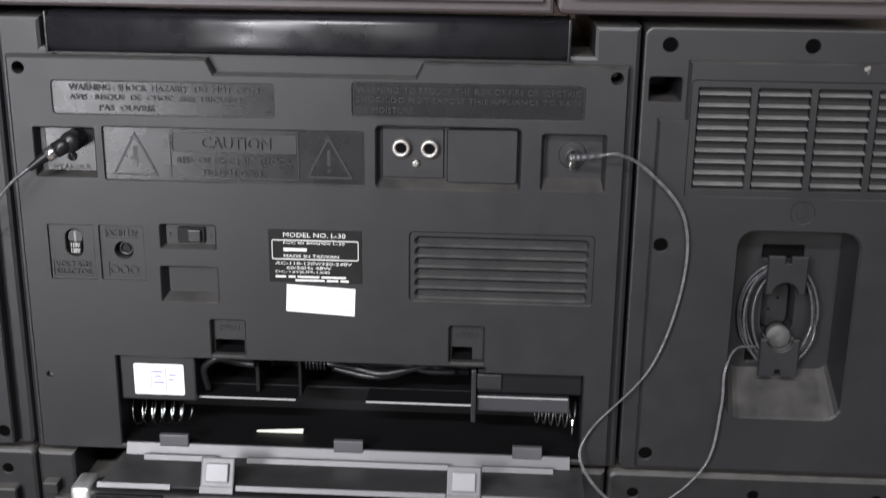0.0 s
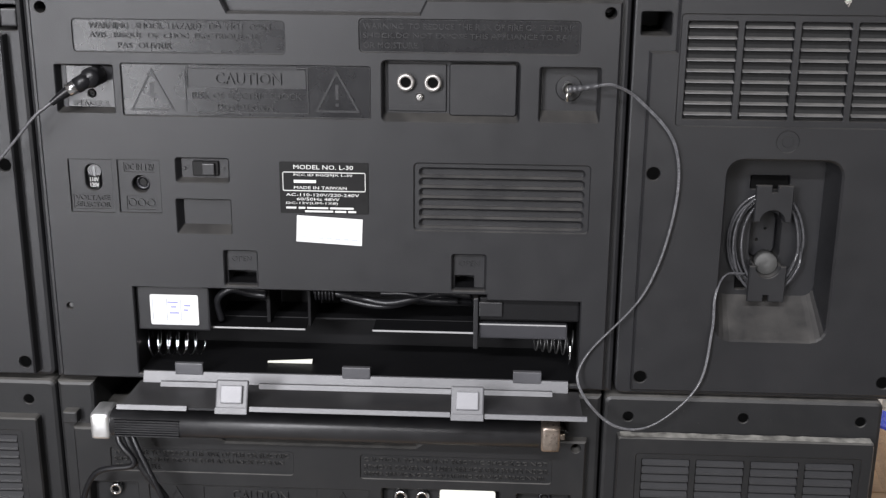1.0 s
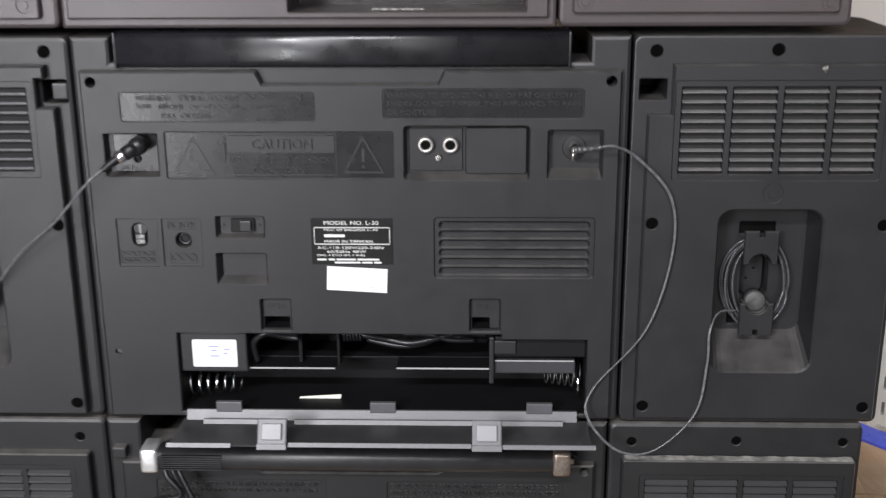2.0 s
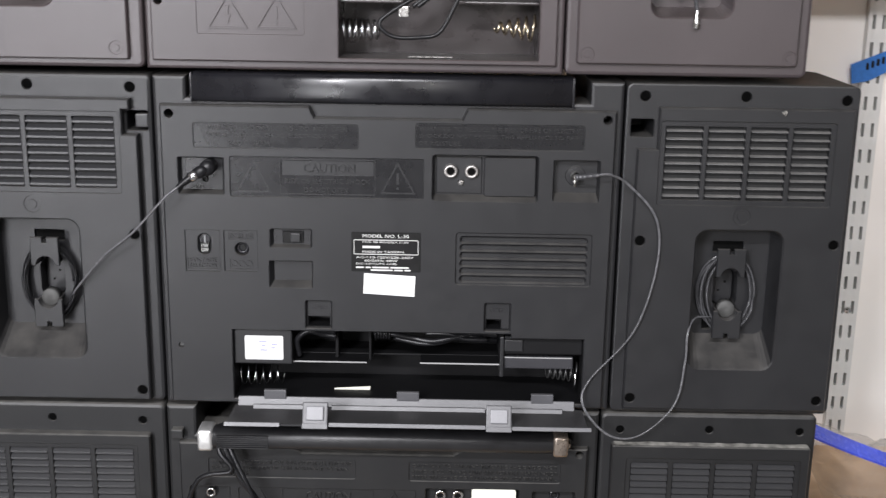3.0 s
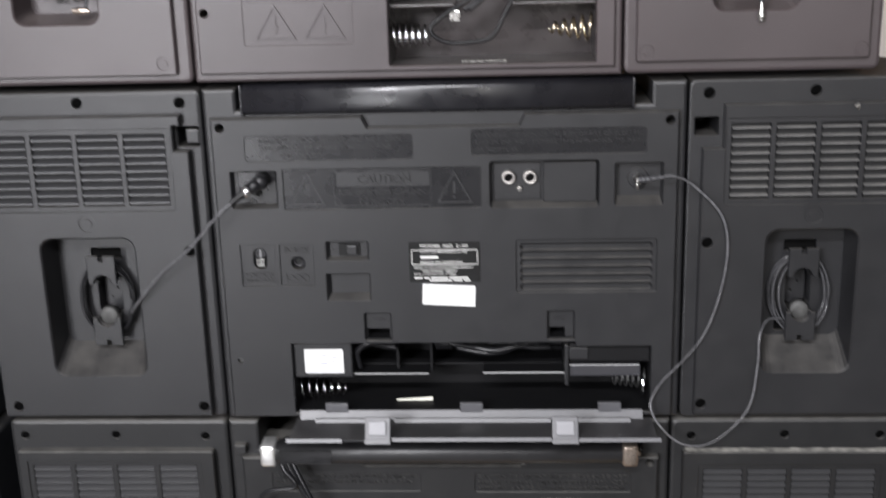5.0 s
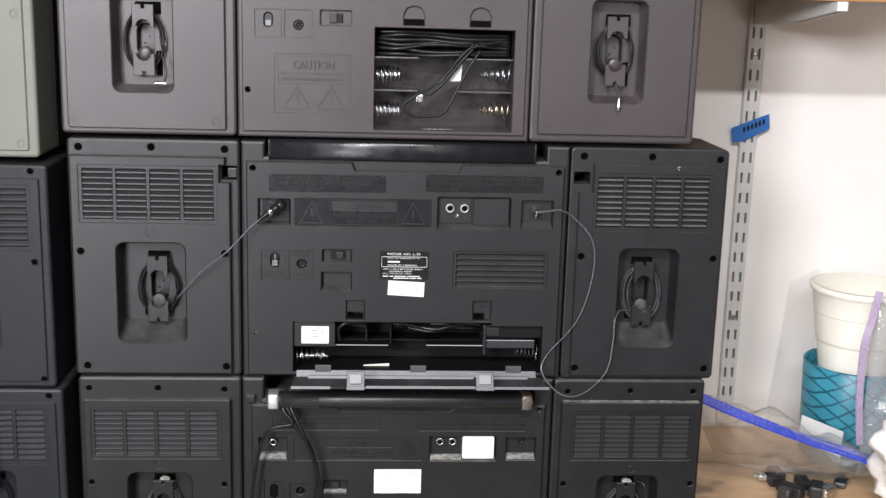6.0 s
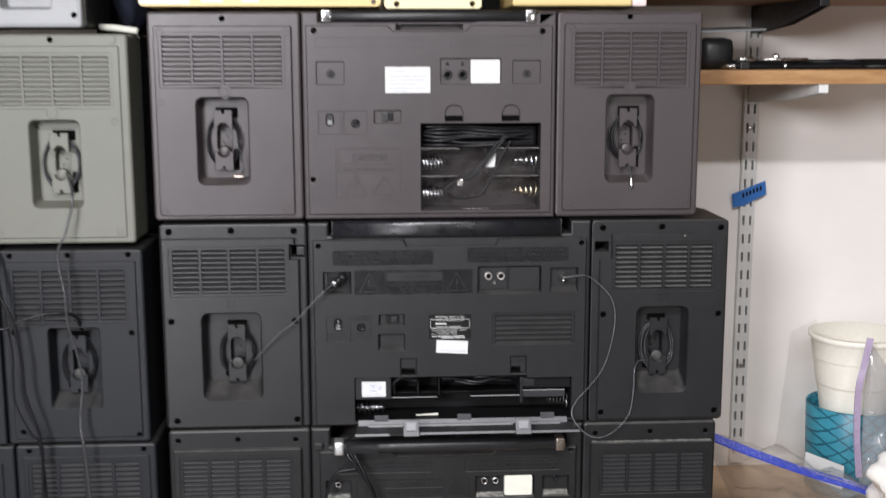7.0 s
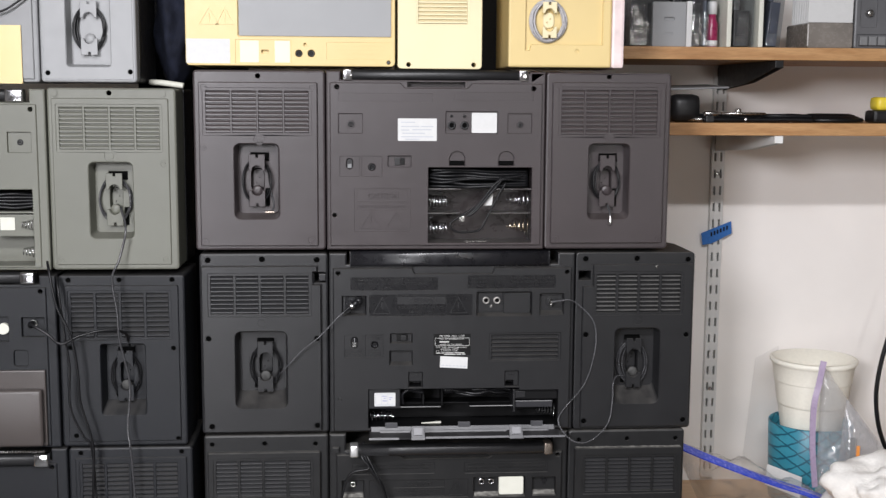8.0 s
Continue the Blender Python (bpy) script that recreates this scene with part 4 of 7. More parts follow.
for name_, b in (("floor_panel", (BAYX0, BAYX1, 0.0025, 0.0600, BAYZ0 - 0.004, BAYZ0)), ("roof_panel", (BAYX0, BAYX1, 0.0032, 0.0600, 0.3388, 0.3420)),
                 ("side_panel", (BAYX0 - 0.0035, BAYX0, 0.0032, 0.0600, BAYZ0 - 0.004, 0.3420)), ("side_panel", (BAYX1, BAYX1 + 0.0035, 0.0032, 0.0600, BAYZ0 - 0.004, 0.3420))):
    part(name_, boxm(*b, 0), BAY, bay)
part("corner_block", boxm(BAYX0, -0.0765, 0.0045, 0.0590, 0.3085, 0.3384, 0.0012), BLACK, bay)
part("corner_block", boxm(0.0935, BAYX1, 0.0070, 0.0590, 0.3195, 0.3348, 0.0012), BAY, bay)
# front strips of the ledges are pale to paint the light on them
part("ledge", boxm(-0.0765, -0.0170, 0.0100, 0.0107, 0.3085, 0.3096, 0.0002), LEDGE, bay, "thin pale strip painting the light on the ledge")
part("ledge", boxm(0.0260, 0.0900, 0.0100, 0.0107, 0.3088, 0.3099, 0.0002), LEDGE, bay)
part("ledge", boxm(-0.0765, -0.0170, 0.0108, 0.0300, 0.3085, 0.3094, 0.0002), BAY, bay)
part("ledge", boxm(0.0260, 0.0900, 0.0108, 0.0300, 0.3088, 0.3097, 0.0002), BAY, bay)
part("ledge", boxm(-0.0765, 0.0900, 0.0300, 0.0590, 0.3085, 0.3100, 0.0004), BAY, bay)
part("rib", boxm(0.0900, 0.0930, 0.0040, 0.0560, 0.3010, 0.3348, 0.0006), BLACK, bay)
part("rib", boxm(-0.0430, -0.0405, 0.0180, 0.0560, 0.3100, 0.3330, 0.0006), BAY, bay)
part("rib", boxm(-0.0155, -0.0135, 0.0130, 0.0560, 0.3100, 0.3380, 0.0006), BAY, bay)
part("contact_bar", boxm(0.0935, 0.1490, 0.0080, 0.0140, 0.3070, 0.3170, 0.0012), simple("dark_spring_steel", (0.10, 0.10, 0.11), 0.22, 0.7, 0.06, 20.0), bay, "dark steel rail with bright edges")
# painted highlight along the top of the rail
part("painted_glint", boxm(0.0938, 0.1480, 0.0074, 0.0079, 0.3162, 0.3170, 0), LEDGE, bay)
part("block_tab", boxm(0.0935, 0.1080, 0.0050, 0.0068, 0.3225, 0.3320, 0.0006), BLACK, bay)
spring(bay, BAYX0 + 0.001, -0.0860, 0.0200, 0.2935, 0.0085, 6, cone=0.15, wire=0.0006)
spring(bay, BAYX1 - 0.001, 0.1290, 0.0240, 0.2990, 0.0085, 6, DARK_STEEL, cone=0.4, wire=0.0006)
part("contact_plate", lathe([(0.0085, 0.0), (0.0085, 0.0008)], 0.1510, 0.0180, 0.2960, 18, "X"), CHROME, bay, "nickel contact disc")
for k, (pts, r) in enumerate((
        ([(-0.0720, 0.0160, 0.3120), (-0.0730, 0.0120, 0.3270), (-0.0640, 0.0110, 0.3345), (-0.0520, 0.0140, 0.3310), (-0.0420, 0.0140, 0.3300)], 0.0024),
        ([(-0.0700, 0.0220, 0.3340), (-0.0560, 0.0130, 0.3355), (-0.0430, 0.0150, 0.3330)], 0.0022),
        ([(-0.0120, 0.0170, 0.3330), (0.0050, 0.0140, 0.3320), (0.0200, 0.0150, 0.3290), (0.0360, 0.0120, 0.3275), (0.0520, 0.0140, 0.3300), (0.0700, 0.0180, 0.3330), (0.0880, 0.0200, 0.3310)], 0.0023),
        ([(0.0050, 0.0180, 0.3280), (0.0260, 0.0150, 0.3245), (0.0420, 0.0140, 0.3260), (0.0600, 0.0170, 0.3310), (0.0760, 0.0190, 0.3280), (0.0880, 0.0240, 0.3250)], 0.0021),
        ([(0.0300, 0.0180, 0.3320), (0.0480, 0.0150, 0.3330), (0.0620, 0.0150, 0.3290), (0.0800, 0.0170, 0.3280)], 0.0020))):
    cord("mains_cord", pts, r, CORD, bay, "black mains cord bundled in the bay")
grommet = part("strain_relief", tube(bmesh.new(), [Vector((-0.0110, 0.0150, 0.3325)), Vector((0.0020, 0.0150, 0.3325))], 0.0036, 12), CORD, bay, "ribbed cord grommet", True)
for k in range(6):
    ring_pts = [Vector((-0.0100 + k * 0.0022, 0.0150 + 0.0042 * math.cos(a), 0.3325 + 0.0042 * math.sin(a))) for a in [2 * math.pi * j / 14 for j in range(14)]]
    part("rib", tube(bmesh.new(), ring_pts, 0.0009, 6, True), CORD, grommet, "", True)
bm = slab(po((-0.0450, 0.2795), (-0.0155, 0.2795), (-0.0150, 0.2835), (-0.0445, 0.2815)), 0.0230, 0.0234, (), 0.0001)
part("paper_slip", bm, CREAM, bay, "printed paper slip on the bay floor")

# open battery door: lip plate hinged below the bay, lying towards the viewer
def profile_bar(x0, x1, prof):
    """A bar of constant section: prof lists its (y, z) corners."""
    bm = bmesh.new()
    a = [bm.verts.new((x0, y, z)) for y, z in prof]
    b = [bm.verts.new((x1, y, z)) for y, z in prof]
    bridge(bm, a, b)
    bm.faces.new(a), bm.faces.new(b)
    bmesh.ops.recalc_face_normals(bm, faces=bm.faces)
    return bm


# darker copy of the door plastic paints the shade of its trough
DOOR_FLOOR = plastic("shaded_door_plastic", (0.018, 0.018, 0.020), 0.40, 0.04)
door = part("battery_door", profile_bar(-0.1215, 0.1568, [(-0.0030, 0.2766), (-0.0460, 0.2784), (-0.0460, 0.2770), (-0.0030, 0.2748)]), DOOR_FLOOR, u, "open battery door with two latches")
part("hinge_strip", profile_bar(-0.1190, 0.1500, [(-0.0012, 0.2834), (-0.0028, 0.2833), (-0.0058, 0.2768), (-0.0012, 0.2768)]), FLAP, door, "sloping hinge strip, its sheen painted pale")
for a, b in ((-0.1060, -0.0625), (-0.0435, 0.0785), (0.0978, 0.1400)):
    part("stiffening_rib", profile_bar(a, b, [(-0.0095, 0.2798), (-0.0110, 0.2798), (-0.0125, 0.2768), (-0.0095, 0.2768)]), FLAP, door)
for a, b, zt in ((-0.0420, 0.0780, 0.2808), (0.0985, 0.1590, 0.2803), (-0.1225, -0.0800, 0.2800)):
    part("rim", profile_bar(a, b, [(-0.0460, zt), (-0.0472, zt), (-0.0484, zt - 0.0026), (-0.0460, zt - 0.0028)]), FLAP, door, "thin rim, painted pale for its sheen")
for x in (-0.0985, 0.0080, 0.1155):
    part("hinge_tab", boxm(x, x + 0.0178, -0.0040, -0.0005, 0.2818, 0.2895, 0.0006), FLAP, door)
for x in (-0.0625, 0.0785):
    lean = pose(x + 0.00975, -0.0500, 0.2768, -25, 0, 0)
    bm = boxm(-0.00975, 0.00975, 0.0, 0.0030, 0.0, 0.0205, 0.0010)
    block(bm, -0.00975, 0.00975, -0.0012, -0.0002, 0.0, 0.0040, 0.0004)
    bmesh.ops.transform(bm, matrix=lean, verts=bm.verts)
    l = part("latch", bm, FLAP, door, "spring latch with a square button")
    bm = boxm(-0.0066, 0.0066, -0.0022, -0.0001, 0.0065, 0.0172, 0.0010)
    bmesh.ops.transform(bm, matrix=lean, verts=bm.verts)
    part("button", bm, BUTTON, l, "paler square button")

# socket fittings
part("backing_plate", slab(rr(-0.1560, 0.4505, -0.1270, 0.4758, 0.0006, 2), 0.0052, 0.0062), SMOOTH, u, "shiny black plate behind the socket")
p = part("plug", lathe([(0.0056, 0.0), (0.0060, -0.004), (0.0060, -0.013), (0.0052, -0.0155), (0.0010, -0.0165)], -0.1368, 0.0050, 0.4700, 20, "Y"), CORD, u, "black angled jack plug", True)
part("barrel", tube(bmesh.new(), [Vector((-0.1372, -0.0070, 0.4698)), Vector((-0.1410, -0.0085, 0.4678)), Vector((-0.1448, -0.0100, 0.4655))], 0.0047, 14), CORD, p, "", True)
part("collar", tube(bmesh.new(), [Vector((-0.1445, -0.0099, 0.4657)), Vector((-0.1462, -0.0106, 0.4646)), Vector((-0.1492, -0.0118, 0.4628))], 0.0042, 14), CHROME, p, "shiny chrome collar", True)
part("strain_relief", tube(bmesh.new(), spline([(-0.1488, -0.0116, 0.4630), (-0.1530, -0.0140, 0.4600), (-0.1580, -0.0165, 0.4560)]), lambda q: 0.0032 - 0.0014 * q, 12), CORD, p, "", True)
lettering(u, "SPEAKER.R", -0.1530, -0.1305, 0.4515, 0.4545, 0.0052, BLACK_INK)
jack_hole(u, -0.1410, 0.0050, 0.4590, 0.0026)
part("backing_plate", slab(rr(0.0370, 0.4510, 0.0720, 0.4795, 0.001), 0.0058, 0.0072), BLACK, u)
socket(u, 0.0480, 0.0056, 0.4687, 0.0052, NICKEL)
socket(u, 0.0640, 0.0056, 0.4686, 0.0052, NICKEL)
piece("screw", SCREW_BRIGHT, u, 0.0561, 0.0042, 0.4597)
bars(u, [(0.0440, 0.0500, 0.4530), (0.0515, 0.0545, 0.4530), (0.0560, 0.0650, 0.4530)], 0.0058, BLACK, 0.0022, "raised_print")
p = part("plug", lathe([(0.0036, 0.0), (0.0038, -0.006), (0.0034, -0.010), (0.0020, -0.0125), (0.0004, -0.013)], 0.1436, 0.0080, 0.4665, 16, "Y"), STEEL, u, "small steel-tipped plug", True)
part("solder_tag", tube(bmesh.new(), spline([(0.1432, -0.002, 0.4660), (0.1424, -0.003, 0.4625), (0.1428, -0.001, 0.4598)]), 0.0010, 8), STEEL, p, "", True)
part("strain_relief", tube(bmesh.new(), spline([(0.1440, -0.0030, 0.4668), (0.1500, -0.0070, 0.4682), (0.1600, -0.0130, 0.4708)]), lambda q: 0.0024 - 0.0010 * q + 0.0003 * math.sin(30 * q), 12), simple("grey_vinyl", (0.045, 0.045, 0.048), 0.35), p, "grey ribbed strain relief", True)
part("socket_plate", slab(ci(0.1440, 0.4660, 0.0078, 20), 0.0072, 0.0086), BLACK, u)
# selector, mains inlet, slide switch
part("selector", lathe([(0.0045, 0.0), (0.0042, -0.0022)], -0.1428, 0.0056, 0.4115, 16, "Y"), GLOSSY, u, "glossy slotted voltage selector")
part("selector_mark", boxm(-0.1434, -0.1422, 0.0030, 0.0034, 0.4085, 0.4148, 0.0002), GREYP, u, "pale pointer mark")
part("selector_window", slab(rr(-0.1462, 0.4010, -0.1395, 0.4090, 0.0006, 2), 0.0030, 0.0050), PLATE, u)
for k, wv in enumerate(("110V", "120V")):
    lettering(u, wv, -0.1455, -0.1402, 0.4052 - k * 0.0034, 0.4078 - k * 0.0034, 0.0030, WHITE_INK)
lettering(u, "VOLTAGE", -0.1550, -0.1335, 0.3938, 0.3968, 0.0017, BLACK, 0.0008)
lettering(u, "SELECTOR", -0.1550, -0.1335, 0.3895, 0.3925, 0.0017, BLACK, 0.0008)
jack_hole(u, -0.1137, 0.0068, 0.4045, 0.0050, GLOSSY)
lettering(u, "DC IN 12V", -0.1228, -0.1052, 0.4130, 0.4170, 0.0017, BLACK, 0.0008)
for x, sh in ((-0.1200, ci(-0.1200, 0.3927, 0.0026, 14)), (-0.1143, ci(-0.1143, 0.3927, 0.0026, 14)), (-0.1085, ci(-0.1085, 0.3927, 0.0026, 14))):
    outline_frame(u, sh, 0.0017, 0.0007, BLACK, "polarity_sign")
part("switch_body", slab(rr(-0.0820, 0.4098, -0.0660, 0.4190, 0.0008), 0.0030, 0.0055), PLATE, u, "slide switch frame")
part("switch_knob", boxm(-0.0755, -0.0680, 0.0005, 0.0035, 0.4108, 0.4180, 0.0006), SATIN, u, "ridged slide knob")
lettering(u, "+", -0.0882, -0.0858, 0.4130, 0.4154, 0.0050, BLACK, 0.0008)
lettering(u, "+", -0.0640, -0.0616, 0.4130, 0.4154, 0.0050, BLACK, 0.0008)

# warnings and plates
for k, (w, a, b) in enumerate((("WARNING : SHOCK  HAZARD - DO  NOT  OPEN", -0.1380, -0.0310), ("AVIS : RISQUE  DE  CHOC  ELECTRIQUE-NE", -0.1380, -0.0385), ("PAS  OUVRIR", -0.1215, -0.0895))):
    lettering(u, w, a, b, 0.4980 - k * 0.0057, 0.5016 - k * 0.0057, 0.0008, BLACK, 0.0012)
part("smooth_field", slab(rr(-0.1475, 0.4850, -0.0230, 0.5030, 0.002), 0.00055, 0.0009, (), 0.0001), SMOOTH, u, "smooth shiny warning field")
part("smooth_field", slab(rr(0.0218, 0.4870, 0.1484, 0.5050, 0.002), 0.0006, 0.0011, (), 0.0001), SMOOTH, u, "smooth shiny warning field")
part("smooth_field", slab(rr(-0.1203, 0.4475, 0.0267, 0.4773, 0.001), 0.0009, 0.0013, [rr(-0.0815, 0.4640, -0.0110, 0.4752, 0.0008, 2)], 0.0001), SMOOTH, u, "smooth shiny caution field")
for k, w in enumerate(("WARNING: TO REDUCE THE RISK OF FIRE OR ELECTRIC", "SHOCK,DO NOT EXPOSE THIS APPLIANCE TO RAIN", "OR MOISTURE.")):
    lettering(u, w, 0.0235, 0.1470 if k < 2 else 0.0560, 0.4997 - k * 0.0055, 0.5030 - k * 0.0055, 0.0010, BLACK, 0.0012)
outline_frame(u, rr(-0.0830, 0.4490, -0.0095, 0.4766, 0.0006, 2), 0.0012, 0.0006, BLACK)
lettering(u, "CAUTION", -0.0650, -0.0255, 0.4662, 0.4730, 0.0018, BLACK, 0.0014)
lettering(u, "RISK OF ELECTRIC SHOCK", -0.0790, -0.0135, 0.4575, 0.4613, 0.0012, BLACK, 0.0012)
lettering(u, "DO NOT OPEN", -0.0640, -0.0310, 0.4508, 0.4546, 0.0012, BLACK, 0.0012)
triangle_sign(u, -0.1027, 0.4752, -0.1165, -0.0900, 0.4500, 0.0012, BLACK)
triangle_sign(u, 0.0075, 0.4752, -0.0055, 0.0212, 0.4505, 0.0012, BLACK, False)
np_ = part("type_plate", slab(rr(-0.0282, 0.3885, 0.0257, 0.4204, 0.0006, 2), -0.0005, 0.0004, (), 0.0001), PLATE, u, "black type plate with white print")
for w, a, b, z in (("MODEL NO. L-30", -0.0195, 0.0165, 0.4160), ("FCC ID BGQ9JX L-30", -0.0195, 0.0160, 0.4114), ("MADE IN TAIWAN", -0.0195, 0.0125, 0.4037), ("AC-110-120V/220-240V", -0.0245, 0.0200, 0.3993),
                   ("60/50Hz 48W", -0.0180, 0.0080, 0.3966), ("DC-12V(UM-1X8)", -0.0245, 0.0070, 0.3939)):
    lettering(np_, w, a, b, z, z + (0.0026 if z > 0.413 else 0.0018), -0.0005, WHITE_INK, 0.0001)
bars(np_, [(-0.0195, -0.0060, 0.4076)], -0.0005, WHITE_INK, 0.0018, "maker_mark")
bars(np_, [(-0.0245, -0.0185, 0.3915), (-0.0170, -0.0130, 0.3915), (-0.0118, 0.0010, 0.3915), (0.0022, 0.0165, 0.3915), (-0.0130, 0.0040, 0.3894), (0.0052, 0.0120, 0.3894), (0.0132, 0.0180, 0.3894)], -0.0005, WHITE_INK, 0.0011)
outline_frame(np_, rr(-0.0262, 0.4026, 0.0240, 0.4144, 0.001), -0.0005, 0.0004, WHITE_INK)
st = part("sticker", slab(po((-0.0191, 0.3706), (0.0212, 0.3684), (0.0219, 0.3852), (-0.0183, 0.3872)), -0.0003, 0.0003, (), 0.0001), PAPER, u, "white paper sticker, slightly crooked")
bars(st, [(-0.0161 + k * 0.0052, -0.0126 + k * 0.0052, 0.3732 - k * 0.0003) for k in range(7)], -0.0003, INK, 0.0012)
st = part("sticker", slab(rr(-0.1142, 0.3123, -0.0835, 0.3324, 0.0012), 0.0041, 0.0047, (), 0.0001), PAPER, bay, "white inspection sticker with blue stamp")
lettering(st, "MADE IN TAIWAN", -0.1130, -0.0865, 0.3126, 0.3146, 0.0041, INK, 0.0001)
bars(st, [(-0.1130, -0.0870, 0.3155), (-0.1130, -0.0870, 0.3305)], 0.0041, INK, 0.0004)
bars(st, [(-0.1040, -0.1035, 0.3160), (-0.0950, -0.0945, 0.3160), (-0.1130, -0.1125, 0.3160)], 0.0041, INK, 0.0140)
bars(st, [(-0.1020, -0.0960, 0.3200), (-0.1010, -0.0975, 0.3240), (-0.1030, -0.0965, 0.3270), (-0.0930, -0.0900, 0.3220), (-0.0925, -0.0885, 0.3250)], 0.0041, BLUE_INK, 0.0009)
for x in (-0.0545, 0.0868):
    lettering(u, "OPEN", x - 0.0062, x + 0.0062, 0.3555, 0.3590, 0.0045, BLACK, 0.0005)

# the two speaker leads of the middle stereo
tagged(cord("speaker_lead", [(-0.1570, -0.0163, 0.4568), (-0.1620, -0.0180, 0.4530), (-0.1688, -0.020, 0.4472), (-0.1934, -0.018, 0.4206), (-0.2181, -0.014, 0.4002), (-0.2440, -0.004, 0.3706), (-0.2520, 0.014, 0.3600)], 0.0009, LEAD, None, "", 0.0013),
       "grey twin speaker lead plugged into the stereo", "cable")
tagged(cord("speaker_lead", [(0.1595, -0.0128, 0.4707), (0.1685, -0.012, 0.4706), (0.1842, -0.005, 0.4609), (0.2061, -0.004, 0.4350), (0.2085, -0.004, 0.3958), (0.1938, -0.005, 0.3444),
                             (0.1606, -0.005, 0.3025), (0.1562, -0.012, 0.2835), (0.1760, -0.017, 0.2618), (0.2013, -0.015, 0.2605), (0.2292, -0.007, 0.2840), (0.2360, -0.004, 0.3190), (0.2368, -0.002, 0.3420), (0.2440, 0.008, 0.3520), (0.2580, 0.018, 0.3500)],
            0.00055, LEAD, None, "", 0.0009), "thin clear twin speaker lead looping down in front", "cable")


# ---- the bottom stereo, dusty charcoal ----
def dust_strip(xa, xb, z, h, depth, n=9):
    """A ragged film of dust on a lip that slopes back by depth, from its lower edge at z upwards."""
    rng = random.Random(int((xa + 1) * 1e4))
    bm = bmesh.new()
    rows = []
    for k in range(n + 1):
        x = xa + (xb - xa) * k / n
        lo, hi = rng.uniform(0.02, 0.12), rng.uniform(0.75, 0.98)
        rows.append([bm.verts.new((x, depth * f * 0.90 - 0.0006, z + h * f)) for f in (lo, hi)] + [bm.verts.new((x, depth * f * 0.90 + 0.0002, z + h * f - 0.0002)) for f in (hi, lo)])
    for a, b in zip(rows, rows[1:]):
        for i in range(4):
            bm.faces.new((a[i], a[(i + 1) % 4], b[(i + 1) % 4], b[i]))
    bm.faces.new(rows[0])
    bm.faces.new(list(reversed(rows[-1])))
    bmesh.ops.recalc_face_normals(bm, faces=bm.faces)
    return bm



u = thing("stereo", "dusty charcoal portable stereo at the bottom, no battery door", "stereo", (0.0, 0.1, B_Z0), "stacked stereos")
x0, x1 = -0.1802, 0.1725
case_shape = po((x0, B_Z0), (x1, B_Z0), (x1, B_Z1), (0.1500, B_Z1), (0.1500, 0.2462), (-0.1560, 0.2462), (-0.1560, B_Z1), (x0, B_Z1))
field_shape = po((-0.1700, B_Z0 + 0.004), (0.1640, B_Z0 + 0.004), (0.1640, 0.2412), (0.0640, 0.2412), (0.0540, 0.2340), (-0.0700, 0.2340), (-0.0820, 0.2412), (-0.1700, 0.2412))
fields = [
    H(rr(-0.1460, 0.2110, -0.0258, 0.2275, 0.0020), 0.0010, c=0.0004), H(rr(0.0183, 0.2103, 0.1420, 0.2270, 0.0020), 0.0010, c=0.0004),
    H(rr(-0.1620, 0.1750, -0.1296, 0.2020, 0.0006, 2), 0.0085, floor=rr(-0.1608, 0.1820, -0.1306, 0.2015, 0.0006, 2)),
    H(rr(-0.1220, 0.1742, 0.0235, 0.2015, 0.001), 0.0010, [H(rr(-0.0858, 0.1755, -0.0110, 0.1870, 0.0006, 2), 0.0006, c=0.0003), H(rr(-0.0858, 0.1895, -0.0110, 0.2003, 0.0006, 2), 0.0006, c=0.0003)], c=0.0005),
    H(rr(0.0320, 0.1735, 0.1090, 0.2033, 0.0010, 2), 0.0080, floor=rr(0.0330, 0.1795, 0.1080, 0.2028, 0.0008, 2)),
    H(rr(0.1200, 0.1745, 0.1550, 0.2022, 0.0008, 2), 0.0085, floor=rr(0.1210, 0.1810, 0.1540, 0.2016, 0.0006, 2)),
    H(rr(-0.1560, 0.1175, -0.1342, 0.1490, 0.0005, 2), 0.0022, [H(rr(-0.1496, 0.1270, -0.1404, 0.1440, 0.0044), 0.035, c=0.0005)], c=0.0004),
    H(rr(-0.1270, 0.1177, -0.1045, 0.1460, 0.0005, 2), 0.0022, [H(ci(-0.1150, 0.1355, 0.0050, 18), 0.0060, c=0.0005)], c=0.0004),
    H(rr(-0.0890, 0.1340, -0.0615, 0.1500, 0.0008, 2), 0.0060, floor=rr(-0.0880, 0.1375, -0.0622, 0.1495, 0.0006, 2)),
    H(rr(-0.0895, 0.1065, -0.0615, 0.1235, 0.0008, 2), 0.0060, floor=rr(-0.0885, 0.1110, -0.0622, 0.1230, 0.0006, 2)),
    H(rr(-0.0669, 0.0735, -0.0459, 0.0905, 0.001), 0.0050, floor=rr(-0.0660, 0.0738, -0.0468, 0.0895, 0.001)),
    H(rr(0.0391, 0.0735, 0.0595, 0.0902, 0.001), 0.0050, floor=rr(0.0400, 0.0738, 0.0586, 0.0892, 0.001)),
    H(rr(-0.1196, B_Z0 + 0.008, 0.1110, 0.0705, 0.0008, 2), 0.0030, open_end=True),
    H(ci(0.1570, 0.2360, 0.0032), 0.022, c=0.0003), H(ci(0.1560, 0.0260, 0.0032), 0.022, c=0.0003),
]
part("case", shell(case_shape, 0.0065, 0.2, [H(field_shape, -0.0065, fields, c=0.0012)], 0.0025), BLACK_B, u)
screws(u, [(0.1570, 0.2360)], 0.0190)
